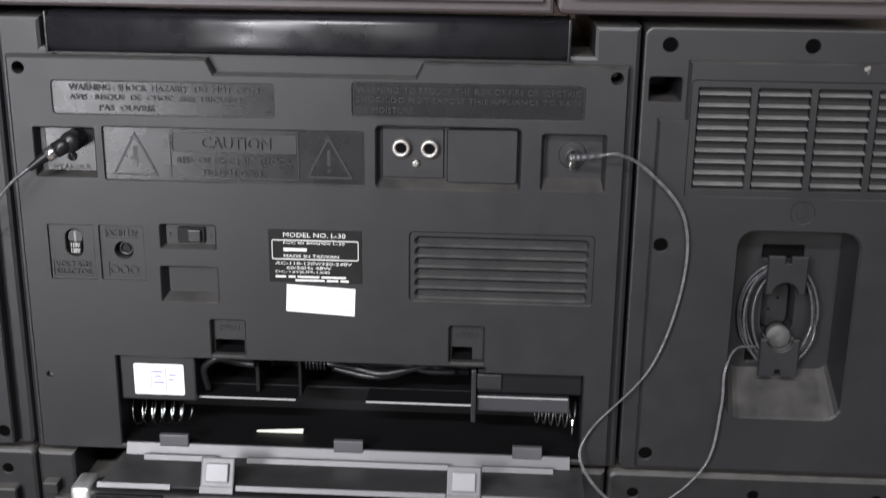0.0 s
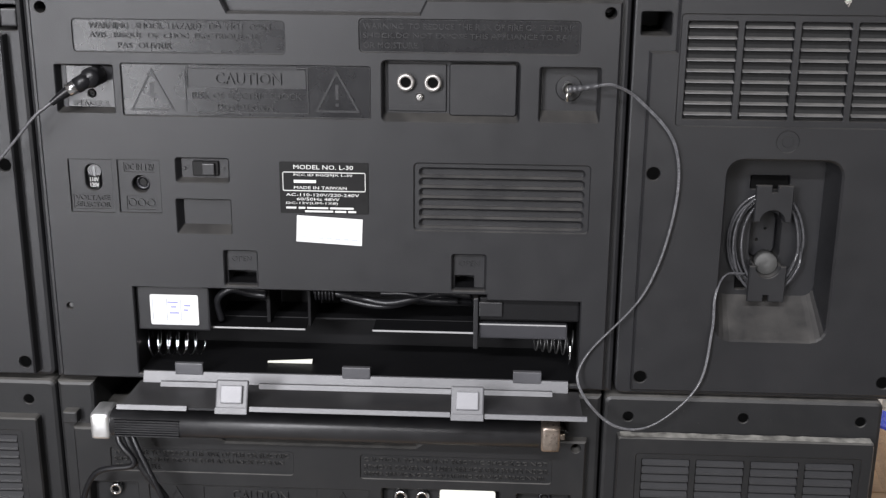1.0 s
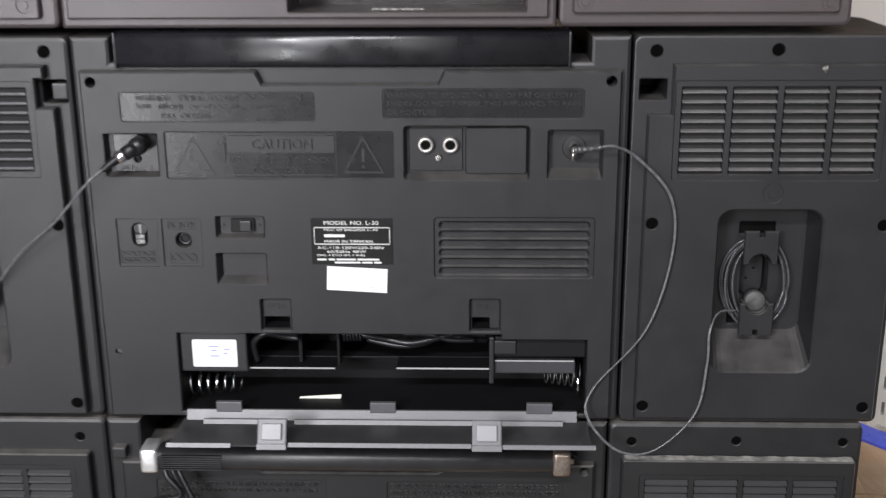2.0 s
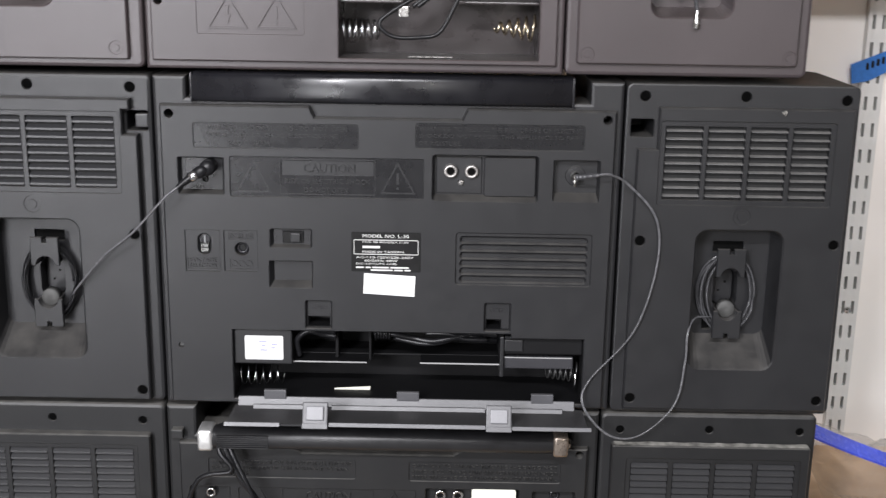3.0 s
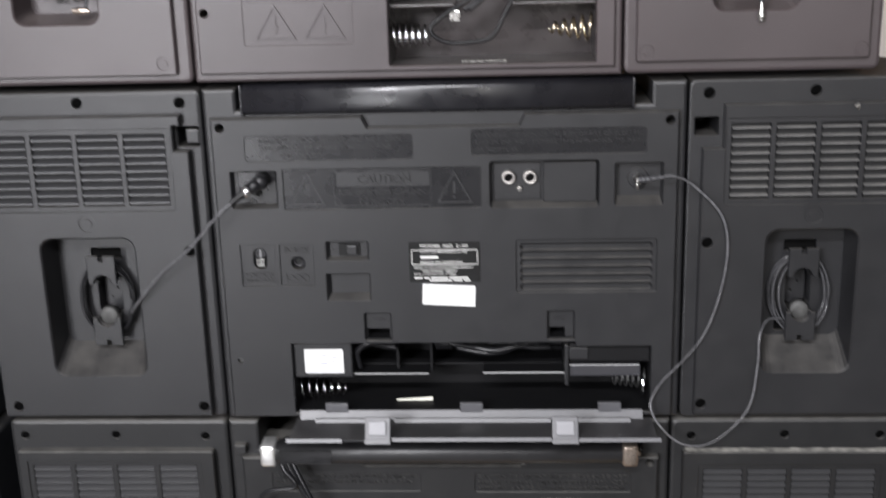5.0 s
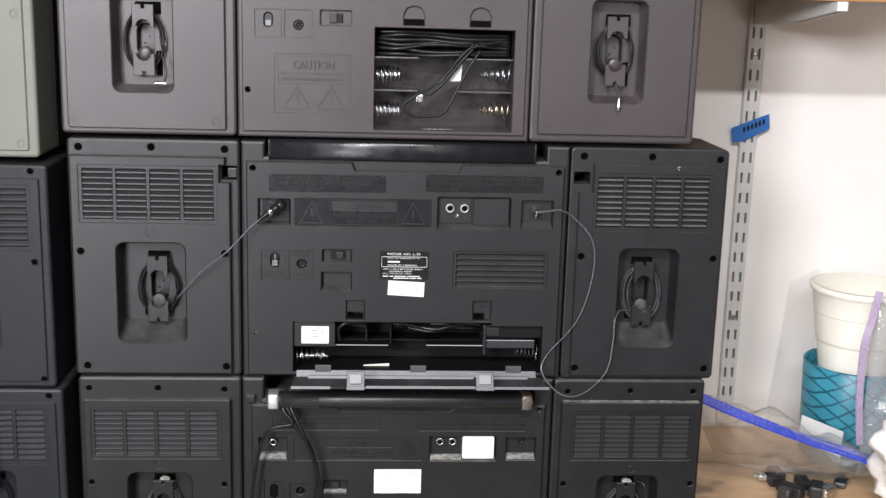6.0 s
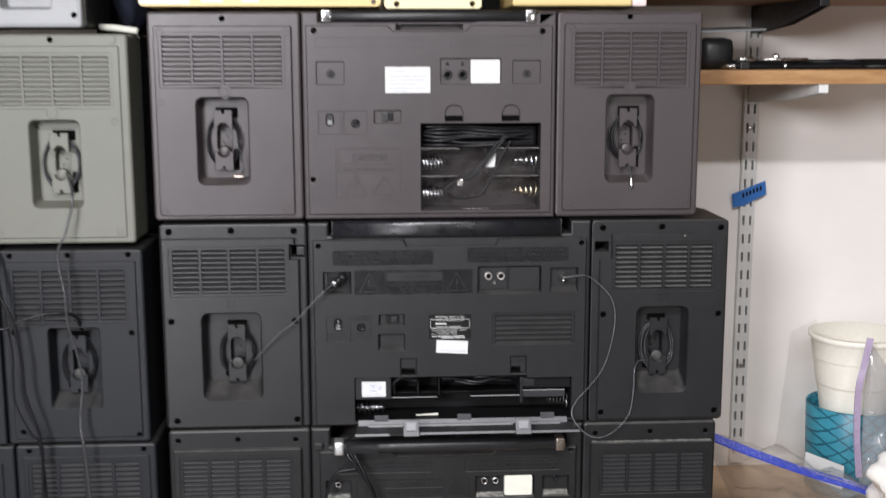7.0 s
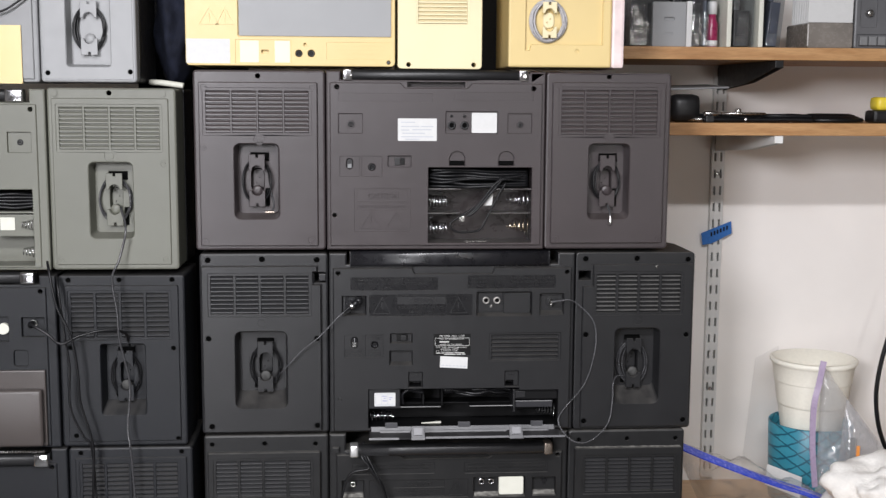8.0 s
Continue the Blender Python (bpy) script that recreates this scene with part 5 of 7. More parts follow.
screws(u, [(0.1560, 0.0260)], 0.0120, SCREW_BRIGHT)
bar_handle(u, -0.1385, 0.1340, -0.0110, 0.2520, 0.0100, 0.0085, SATIN, 0.0115, WORN_CHROME, True, 2.6, TAN_CHROME)
part("handle_bracket", boxm(-0.1560, -0.1395, 0.0020, 0.0400, 0.2390, 0.2450, 0.001), BLACK_B, u, "dusty bracket of the handle")
part("handle_bracket", boxm(0.1345, 0.1500, 0.0020, 0.0400, 0.2390, 0.2450, 0.001), TAN_CHROME, u, "tan-tinted bracket of the handle")
part("end_stop", boxm(-0.1755, -0.1660, -0.0010, 0.0200, 0.2440, 0.2520, 0.001), BLACK_B, u)
# bay walls again in the shade-darkened plastic
bay = part("battery_bay", boxm(-0.1230, 0.1145, 0.0560, 0.0600, B_Z0 + 0.003, 0.0745, 0), BAY, u, "open battery bay, blackened for the shade inside")
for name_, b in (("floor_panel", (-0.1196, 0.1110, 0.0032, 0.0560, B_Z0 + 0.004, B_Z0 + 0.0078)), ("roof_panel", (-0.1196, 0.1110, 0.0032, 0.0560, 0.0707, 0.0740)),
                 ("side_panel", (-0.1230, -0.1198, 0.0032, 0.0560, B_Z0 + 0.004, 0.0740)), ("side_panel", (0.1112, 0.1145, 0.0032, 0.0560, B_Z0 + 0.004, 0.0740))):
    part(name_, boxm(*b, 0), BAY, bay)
for xa, xb, za in ((-0.1605, -0.1310, 0.1762), (0.0335, 0.0690, 0.1748), (0.1215, 0.1535, 0.1760), (-0.0882, -0.0624, 0.1350), (-0.0885, -0.0624, 0.1076)):
    h = 0.0048 if za > 0.15 else 0.0026
    part("dust_film", dust_strip(xa, xb, za, h, 0.0085 if za > 0.15 else 0.0060), LIP_DUST, u, "grey dust lying on a sloping lip")
part("dust_film", dust_strip(0.1850, 0.3430, 0.2457, 0.0006, 0.0078, 30), LIP_DUST, low_right, "grey dust on the ledge")
# black inserts give the selector and latch slots their shade
part("selector_shade", slab(rr(-0.1494, 0.1272, -0.1406, 0.1438, 0.0042), 0.0012, 0.0075), VOID, u, "black insert for the shade in the voltage selector slot")
for x in (-0.0564, 0.0493):
    part("latch_shade", boxm(x - 0.0094, x + 0.0094, 0.0008, 0.0049, 0.0740, 0.0795, 0), VOID, u, "black insert for the shade in the latch slot")
part("back_plate", boxm(-0.1190, 0.1108, 0.0420, 0.0440, 0.0480, 0.0704, 0.0005), BLACK_B, bay, "dusty back plate")
part("ledge", boxm(-0.0770, -0.0190, 0.0080, 0.0419, 0.0452, 0.0472, 0.0005), BLACK_B, bay, "dusty ledge")
# paler strip paints the lit front edge of this ledge
part("painted_glint", boxm(-0.0770, -0.0195, 0.0072, 0.0079, 0.0460, 0.0471, 0), BUTTON, bay)
part("ledge", boxm(0.0060, 0.1008, 0.0080, 0.0419, 0.0452, 0.0472, 0.0005), BLACK_B, bay)
part("rib", boxm(0.1010, 0.1040, 0.0050, 0.0419, 0.0300, 0.0700, 0.0005), BLACK_B, bay)
part("pillar", boxm(-0.0190, 0.0060, 0.0060, 0.0419, 0.0180, 0.0704, 0.0012), BLACK_B, bay)
part("rib", boxm(0.0520, 0.0545, 0.0100, 0.0419, 0.0180, 0.0450, 0.0005), BLACK_B, bay)
part("rib", boxm(-0.0960, -0.0940, 0.0120, 0.0419, 0.0180, 0.0450, 0.0005), BLACK_B, bay)
part("corner_block", boxm(-0.1190, -0.0790, 0.0060, 0.0419, 0.0480, 0.0704, 0.001), BLACK_B, bay)
part("cell_tray", boxm(-0.1100, 0.1000, 0.0140, 0.0419, 0.0182, 0.0270, 0.003), BLACK_B, bay, "dusty floor of the battery cells", True)
for pts in ([(0.012, 0.030, 0.066), (0.018, 0.014, 0.058), (0.030, 0.016, 0.064), (0.052, 0.014, 0.057), (0.075, 0.018, 0.065), (0.096, 0.02, 0.059)], [(0.014, 0.02, 0.051), (0.030, 0.012, 0.053), (0.05, 0.016, 0.0505), (0.08, 0.014, 0.054), (0.098, 0.022, 0.051)],
            [(0.020, 0.026, 0.054), (0.038, 0.020, 0.068), (0.060, 0.022, 0.062), (0.070, 0.016, 0.051), (0.088, 0.018, 0.066)],
            [(-0.072, 0.020, 0.050), (-0.060, 0.014, 0.060), (-0.045, 0.014, 0.053), (-0.034, 0.016, 0.065), (-0.022, 0.02, 0.056)]):
    cord("mains_cord", pts, 0.0026, BAY_CORD, bay, "dusty black cord stuffed in the bay")
part("strap_tag", boxm(0.0120, 0.0175, 0.0080, 0.0100, 0.0475, 0.0540, 0.0008), BUTTON, bay, "grey cord tag")
part("paper_slip", slab(rr(-0.0560, 0.0290, -0.0300, 0.0325, 0.0004, 2), 0.0250, 0.0254, (), 0.0001), CREAM, bay, "yellowed paper slip")
spring(bay, 0.1100, 0.0880, 0.022, 0.033, 0.008, 5)
st = part("sticker", slab(rr(-0.1137, 0.0537, -0.0816, 0.0719, 0.001), 0.0054, 0.0062, (), 0.0001), PAPER, bay, "white sticker with blue stamp")
bars(st, [(-0.1110, -0.1030, 0.0570), (-0.1120, -0.1050, 0.0610), (-0.0990, -0.0920, 0.0590), (-0.0980, -0.0900, 0.0640), (-0.0890, -0.0840, 0.0610)], 0.0054, BLUE_INK, 0.0012)
st = part("sticker", slab(rr(0.0700, 0.1768, 0.1063, 0.2038, 0.002), -0.0002, 0.0080, (), 0.0001), CREAM, u, "cream paper sticker over a socket field")
st = part("sticker", slab(rr(-0.0308, 0.1340, 0.0233, 0.1635, 0.0008), -0.0003, 0.0003, (), 0.0001), PAPER, u, "white type label with faint print")
bars(st, [(-0.0225, -0.0080, 0.1535), (-0.0070, 0.0210, 0.1538), (-0.0280, -0.0240, 0.1480), (-0.0220, 0.0150, 0.1490), (-0.0280, 0.0120, 0.1440), (-0.0180, 0.0180, 0.1395), (-0.0280, 0.0010, 0.1355), (-0.0230, 0.0190, 0.1580)], -0.0003, INK, 0.0011)
socket(u, -0.1460, 0.0072, 0.1950, 0.0042)
socket(u, 0.0441, 0.0068, 0.1960, 0.0046)
socket(u, 0.0584, 0.0068, 0.1960, 0.0046)
jack_hole(u, 0.1385, 0.0075, 0.1965, 0.0042, GLOSSY)
jack_hole(u, 0.1385, 0.0075, 0.1885, 0.0016)
jack_hole(u, -0.1150, 0.0075, 0.1355, 0.0048, VOID)
part("switch_knob", boxm(-0.0790, -0.0710, 0.0005, 0.0080, 0.1400, 0.1470, 0.0006), SATIN, u)
for k, (w, a, b) in enumerate((("WARNING: TO REDUCE THE RISK OF FIRE OR ELECTRIC", -0.1440, -0.0285), ("SHOCK,DO NOT EXPOSE THIS APPLIANCE TO RAIN", -0.1440, -0.0320), ("OR MOISTURE.", -0.1440, -0.1130))):
    lettering(u, w, a, b, 0.2226 - k * 0.0051, 0.2257 - k * 0.0051, 0.0010, BLACK_B, 0.0011)
for k, (w, a, b) in enumerate((("CAUTION: TO PREVENT ELECTRIC SHOCK,DO NOT", 0.0205, 0.1395), ("REMOVE COVER.NO USER SERVICEABLE PARTS INSIDE.", 0.0205, 0.1405), ("REFER SERVICING TO QUALIFIED SERVICE PERSONNEL.", 0.0205, 0.1390))):
    lettering(u, w, a, b, 0.2220 - k * 0.0051, 0.2251 - k * 0.0051, 0.0010, BLACK_B, 0.0011)
lettering(u, "CAUTION", -0.0670, -0.0300, 0.1915, 0.1982, 0.0016, BLACK_B, 0.0014)
lettering(u, "RISK OF ELECTRIC SHOCK", -0.0820, -0.0150, 0.1822, 0.1855, 0.0016, BLACK_B, 0.0011)
lettering(u, "DO NOT OPEN", -0.0660, -0.0310, 0.1770, 0.1803, 0.0016, BLACK_B, 0.0011)
triangle_sign(u, -0.1040, 0.2000, -0.1165, -0.0915, 0.1762, 0.0010, BLACK_B)
triangle_sign(u, 0.0060, 0.2000, -0.0065, 0.0185, 0.1762, 0.0010, BLACK_B, False)
for pts, r, w in (([(-0.1340, -0.004, 0.2590), (-0.1300, -0.016, 0.2475), (-0.1186, -0.020, 0.2231), (-0.1010, -0.020, 0.1931), (-0.0882, -0.018, 0.1309), (-0.0784, -0.014, 0.0823), (-0.0760, -0.004, 0.0640)], 0.0024, "thick black mains cord hanging from the handle"),
                  ([(-0.1330, -0.004, 0.2600), (-0.1240, -0.017, 0.2420), (-0.1080, -0.024, 0.2100), (-0.0960, -0.020, 0.1700), (-0.1000, -0.018, 0.1250), (-0.1120, -0.014, 0.0900), (-0.1180, -0.010, 0.0500)], 0.0018, "black cord hanging down the back"),
                  ([(-0.1300, -0.006, 0.2620), (-0.1330, -0.020, 0.2440), (-0.1230, -0.024, 0.2280), (-0.1505, -0.022, 0.2180), (-0.1638, -0.020, 0.1727), (-0.1709, -0.018, 0.0882), (-0.1620, -0.012, 0.0495)], 0.0019, "dark cord looped from the handle to its plug")):
    tagged(cord("mains_lead", pts, r, CORD), w, "cable")
t = thing("power_plug", "black moulded mains plug with steel pins hanging on its cord", "plug", (-0.1620, -0.012, 0.0400))
part("plug_body", boxm(-0.1705, -0.1535, -0.0215, -0.0030, 0.0330, 0.0530, 0.004), DARK_PLUG, t, "", True)
part("cord_sleeve", lathe([(0.0046, 0.0), (0.0040, 0.006), (0.0026, 0.012)], -0.1620, -0.0122, 0.0530, 12, "Z"), DARK_PLUG, t, "", True)
for dx in (-0.0655, -0.0595):
    part("pin", boxm(dx - 0.1005, dx - 0.0990, -0.0150, -0.0090, 0.0180, 0.0335, 0.0004), STEEL, t, "flat steel pin")
tie = cord("cord_tie", [(-0.1290, -0.006, 0.2590), (-0.1360, -0.014, 0.2540), (-0.1330, -0.014, 0.2450), (-0.1270, -0.010, 0.2450), (-0.1250, -0.008, 0.2540)], 0.0018, CORD)
tagged(tie, "black cord wrapped round the end of the handle", "cable")

# ---- the brown stereo ----
u = thing("stereo", "brown portable stereo, open battery bay with loose cord", "stereo", (-0.025, 0.1, W_Z0), "stacked stereos")
x0, x1 = -0.1815, 0.1305
case_shape = po((x0, W_Z0), (x1, W_Z0), (x1, W_Z1), (0.1080, W_Z1), (0.1080, 0.7848), (-0.1610, 0.7848), (-0.1610, W_Z1), (x0, W_Z1))
BX0, BX1, BZ0, BZ1 = -0.0370, 0.1118, 0.5535, 0.6617
arch = lambda c: po((c - 0.0110, 0.6645), (c + 0.0110, 0.6645), (c + 0.0110, 0.6760), (c + 0.0075, 0.6825), (c, 0.6850), (c - 0.0075, 0.6825), (c - 0.0110, 0.6760))
fields = [
    H(ci(-0.1663, 0.7745, 0.0036), 0.022, c=0.0003), H(ci(0.1128, 0.7738, 0.0036), 0.022, c=0.0003), H(ci(-0.1704, 0.5938, 0.0032), 0.022, c=0.0003),
    H(rr(-0.1641, 0.7100, -0.1308, 0.7372, 0.0008, 2), 0.0030, [H(ci(-0.1470, 0.7225, 0.0060, 18), -0.0012, c=0.0003)]), H(rr(0.0764, 0.7105, 0.1102, 0.7382, 0.0008, 2), 0.0030, [H(ci(0.0940, 0.7230, 0.0060, 18), -0.0012, c=0.0003)]),
    H(rr(-0.0124, 0.7100, 0.0615, 0.7410, 0.0010, 2), 0.0040),
    H(rr(-0.1625, 0.6490, -0.1350, 0.6775, 0.0005, 2), 0.0012, [H(rr(-0.1535, 0.6590, -0.1440, 0.6745, 0.0045), 0.005, c=0.0005)], c=0.0003),
    H(rr(-0.1315, 0.6490, -0.1030, 0.6775, 0.0005, 2), 0.0012, [H(ci(-0.1172, 0.6620, 0.0052, 18), 0.005, c=0.0005)], c=0.0003),
    H(rr(-0.0945, 0.6625, -0.0618, 0.6780, 0.0010, 2), 0.0045),
    H(rr(-0.1420, 0.5700, -0.0625, 0.6320, 0.0010, 2), 0.0006, [H(rr(-0.1385, 0.6130, -0.0660, 0.6295, 0.0005, 2), 0.0004, c=0.0002), H(rr(-0.1385, 0.6010, -0.0660, 0.6110, 0.0005, 2), 0.0006, c=0.0002)], c=0.0003),
    H(rr(-0.1640, 0.7540, -0.0320, 0.7660, 0.001), 0.0005, c=0.0002), H(rr(0.0000, 0.7560, 0.1120, 0.7680, 0.001), 0.0005, c=0.0002),
    H(arch(0.0040), 0.0040, floor=arch(0.0040)), H(arch(0.0745), 0.0040, floor=arch(0.0745)),
    H(rr(BX0, BZ0, BX1, BZ1, 0.0008, 2), 0.0030, open_end=True),
]
field_shape = po((-0.1765, 0.5495), (0.1255, 0.5495), (0.1255, 0.7810), (0.0250, 0.7810), (0.0180, 0.7740), (-0.0700, 0.7740), (-0.0770, 0.7810), (-0.1765, 0.7810))
part("case", shell(case_shape, 0.0042, 0.19, [H(field_shape, -0.0042, fields, c=0.0010), H(rr(-0.0670, 0.7752, 0.0150, 0.7835, 0.0008, 2), 0.0200, c=0.0004)], 0.0022), BROWN, u)
screws(u, [(-0.1663, 0.7745), (0.1128, 0.7738), (-0.1704, 0.5938)], 0.0190)
bar_handle(u, -0.1450, 0.0920, 0.0090, 0.7920, 0.0090, 0.0075, SATIN, 0.0130, CHROME, False, 2.4)
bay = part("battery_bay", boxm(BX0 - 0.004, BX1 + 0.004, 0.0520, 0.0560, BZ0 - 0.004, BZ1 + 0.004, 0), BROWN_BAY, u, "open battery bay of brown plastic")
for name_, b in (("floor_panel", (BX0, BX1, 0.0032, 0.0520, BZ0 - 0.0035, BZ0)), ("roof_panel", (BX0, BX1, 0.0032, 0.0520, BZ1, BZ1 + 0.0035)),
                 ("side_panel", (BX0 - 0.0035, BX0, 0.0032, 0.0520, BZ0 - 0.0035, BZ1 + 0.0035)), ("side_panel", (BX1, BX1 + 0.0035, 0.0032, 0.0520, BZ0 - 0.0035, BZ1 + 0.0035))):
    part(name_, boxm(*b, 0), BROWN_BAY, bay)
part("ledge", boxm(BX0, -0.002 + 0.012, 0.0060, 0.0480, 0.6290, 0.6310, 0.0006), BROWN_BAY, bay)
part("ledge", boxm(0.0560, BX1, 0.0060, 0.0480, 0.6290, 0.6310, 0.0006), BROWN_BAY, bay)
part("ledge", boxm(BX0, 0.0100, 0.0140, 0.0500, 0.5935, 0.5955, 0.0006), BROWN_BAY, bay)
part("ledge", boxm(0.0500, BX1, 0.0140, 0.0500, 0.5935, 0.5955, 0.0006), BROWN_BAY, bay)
# solid black block stands for the shade behind the bundled cord
part("cord_shade_block", boxm(BX0 + 0.001, BX1 - 0.001, 0.0300, 0.0515, 0.6312, BZ1 - 0.0005, 0), VOID, bay, "black block standing for the shade behind the cords")
for k, zc in enumerate((0.6120, 0.5735)):
    spring(bay, BX0 + 0.001, BX0 + 0.0290, 0.0160, zc, 0.0080, 6, cone=0.12, wire=0.0010)
    spring(bay, BX1 - 0.001, BX1 - 0.0330, 0.0160, zc + 0.003, 0.0105, 5, BRASSY if k else CHROME, cone=0.72, wire=0.0010)
part("slot", boxm(-0.0060, 0.0200, 0.0008, 0.0030, 0.5512, 0.5524, 0), VOID, bay)
part("slot", boxm(0.0620, 0.0850, 0.0008, 0.0030, 0.5512, 0.5524, 0), VOID, bay)
part("contact_strip", boxm(0.0150, 0.0480, 0.0050, 0.0120, 0.5545, 0.5552, 0), STEEL, bay, "bright contact strip")
part("sticker", slab(po((0.0440, 0.6060), (0.0560, 0.6065), (0.0575, 0.6240), (0.0490, 0.6245)), 0.0120, 0.0125, (), 0.0001), PAPER, bay, "small white sticker in the bay")
rnd = random.Random(4)
for k in range(7):
    z = 0.6345 + k * 0.0034
    cord("mains_cord", [(BX0 + 0.003, 0.022, z + rnd.uniform(-0.002, 0.002)), (-0.010, 0.014 + rnd.uniform(0, 0.006), z + rnd.uniform(-0.003, 0.003)), (0.020, 0.018, z + rnd.uniform(-0.003, 0.003)), (0.060, 0.013 + rnd.uniform(0, 0.006), z + rnd.uniform(-0.003, 0.004)), (BX1 - 0.003, 0.022, z)], 0.0021, CORD, bay)
cord("mains_cord", [(0.1000, 0.010, 0.6500), (0.0750, 0.006, 0.6450), (0.0594, 0.004, 0.6380), (0.0348, 0.000, 0.6089), (0.0020, -0.004, 0.5880), (-0.0063, -0.006, 0.5790), (0.0040, -0.006, 0.5705), (0.0230, -0.005, 0.5700), (0.0380, -0.004, 0.5740), (0.0500, -0.002, 0.5950), (0.0640, 0.002, 0.6220), (0.0760, 0.006, 0.6400)], 0.0015, CORD, bay, "loose loop of mains cord")
for dx in (0.0, 0.0035):
    cord("mains_cord", [(0.0700 + dx, 0.008, 0.6480), (0.0480 + dx, 0.003, 0.6230), (0.0300 + dx, -0.001, 0.6020), (0.0180 + dx, -0.002, 0.5920)], 0.0017, CORD, bay)
part("plug_pin", boxm(0.0080, 0.0150, -0.0030, 0.0000, 0.5845, 0.5920, 0.0006), STEEL, bay, "steel plug pin")
st = part("sticker", slab(rr(-0.0805, 0.6993, -0.0252, 0.7310, 0.0008), -0.0003, 0.0003, (), 0.0001), PAPER, u, "white type label with faint print")
bars(st, [(-0.0760, -0.0560, 0.7250), (-0.0760, -0.0500, 0.7190), (-0.0480, -0.0300, 0.7190), (-0.0760, -0.0640, 0.7140), (-0.0600, -0.0330, 0.7145), (-0.0740, -0.0420, 0.7095), (-0.0760, -0.0300, 0.7045), (-0.0700, -0.0500, 0.7010)], -0.0003, INK, 0.0013)
part("sticker", slab(rr(0.0246, 0.7108, 0.0606, 0.7394, 0.0015), 0.0002, 0.0042, (), 0.0001), PAPER, u, "blank white sticker")
for x in (-0.0060, 0.0125):
    socket(u, x + 0.002, 0.0038, 0.7215, 0.0056, SATIN)
    jack_hole(u, x + 0.002, 0.0038, 0.7345, 0.0022)
# shade under each catch arch, as a black insert
for c in (0.0040, 0.0745):
    part("catch_shade", boxm(c - 0.0105, c + 0.0105, 0.0012, 0.0045, 0.6646, 0.6712, 0.0003), VOID, u, "black insert for the shade in the catch slot")
for x in (-0.1470, 0.0940):
    jack_hole(u, x, 0.0018, 0.7228, 0.0042, SATIN)
part("selector", slab(rr(-0.1528, 0.6597, -0.1447, 0.6738, 0.0038), 0.0035, 0.0060), SATIN, u, "voltage selector with a bright window")
part("selector_window", slab(rr(-0.1518, 0.6605, -0.1458, 0.6665, 0.0005, 2), 0.0030, 0.0036), GREYP, u, "pale selector window")
jack_hole(u, -0.1172, 0.0052, 0.6620, 0.0048, GLOSSY)
part("switch_knob", boxm(-0.0850, -0.0770, 0.0012, 0.0045, 0.6650, 0.6755, 0.0006), SATIN, u)
part("switch_knob", boxm(-0.0760, -0.0710, 0.0022, 0.0045, 0.6655, 0.6750, 0.0006), PLATE, u)
lettering(u, "CAUTION", -0.1230, -0.0800, 0.6165, 0.6255, 0.0012, BROWN, 0.0024)
lettering(u, "RISK OF ELECTRIC SHOCK", -0.1340, -0.0710, 0.6040, 0.6075, 0.0012, BROWN, 0.0011)
triangle_sign(u, -0.1190, 0.5990, -0.1345, -0.1040, 0.5740, 0.0003, BROWN)
triangle_sign(u, -0.0830, 0.5990, -0.0985, -0.0680, 0.5740, 0.0003, BROWN, False)
for k in range(3):
    bars(u, [(-0.1620, -0.0350 - 0.004 * k, 0.7632 - k * 0.0038), (0.0020, 0.1100 - 0.003 * k, 0.7652 - k * 0.0038)], 0.0005, BROWN, 0.0018, "raised_print")
t = thing("cord_end", "twisted speaker cord end hanging below the hub", "cable", (0.2260, 0.004, 0.5900))
part("lead", tube(bmesh.new(), spline([(0.2240, 0.006, 0.6070), (0.2255, 0.000, 0.6000), (0.2262, -0.004, 0.5930)]), 0.0016), GREY_CORD, t, "", True)
part("tip", lathe([(0.0022, 0.0), (0.0026, 0.004), (0.0014, 0.010), (0.0008, 0.013)], 0.2264, -0.004, 0.5800, 12), STEEL, t, "steel plug tip")
t = thing("cord_end", "speaker cord end with a small brass plug in the recess", "cable", (-0.2600, 0.008, 0.5950))
part("lead", tube(bmesh.new(), spline([(-0.2600, 0.010, 0.6250), (-0.2560, 0.004, 0.6100), (-0.2580, 0.004, 0.6000)]), 0.0014), GREY_CORD, t, "", True)
part("tip", lathe([(0.0022, -0.006), (0.0028, 0.0), (0.0018, 0.006)], -0.2620, 0.005, 0.5975, 12, "X"), TAN_CHROME, t, "brass plug tip")


t = thing("cord_end", "dark speaker cord with a small steel plug hanging in the recess", "cable", (0.2880, 0.012, 0.0880))
part("lead", tube(bmesh.new(), spline([(0.2800, 0.016, 0.1420), (0.2880, 0.010, 0.1380), (0.2915, 0.005, 0.1150), (0.2930, 0.003, 0.0885)]), 0.0014), CORD, t, "", True)
part("tip", lathe([(0.0018, -0.007), (0.0030, -0.003), (0.0030, 0.002), (0.0016, 0.007)], 0.2960, 0.003, 0.0872, 12, "X"), STEEL, t, "steel plug tip")
# sheet and strip added to darken the bench corner and the gap beside it
t = thing("dark_corner_sheet", "added black sheet that darkens the bench before the second pile", "mat", (-0.66, -0.045, TABLE_Z))
part("mat", boxm(-0.950, -0.3700, -0.0880, -0.0030, TABLE_Z + 0.0002, TABLE_Z + 0.0042, 0.0012), DULL_BLACK, t)
part("dark_gap_strip", boxm(-0.3772, -0.3628, -0.0029, 0.2100, TABLE_Z + 0.0002, TABLE_Z + 0.0042, 0.0012), DULL_BLACK, t)


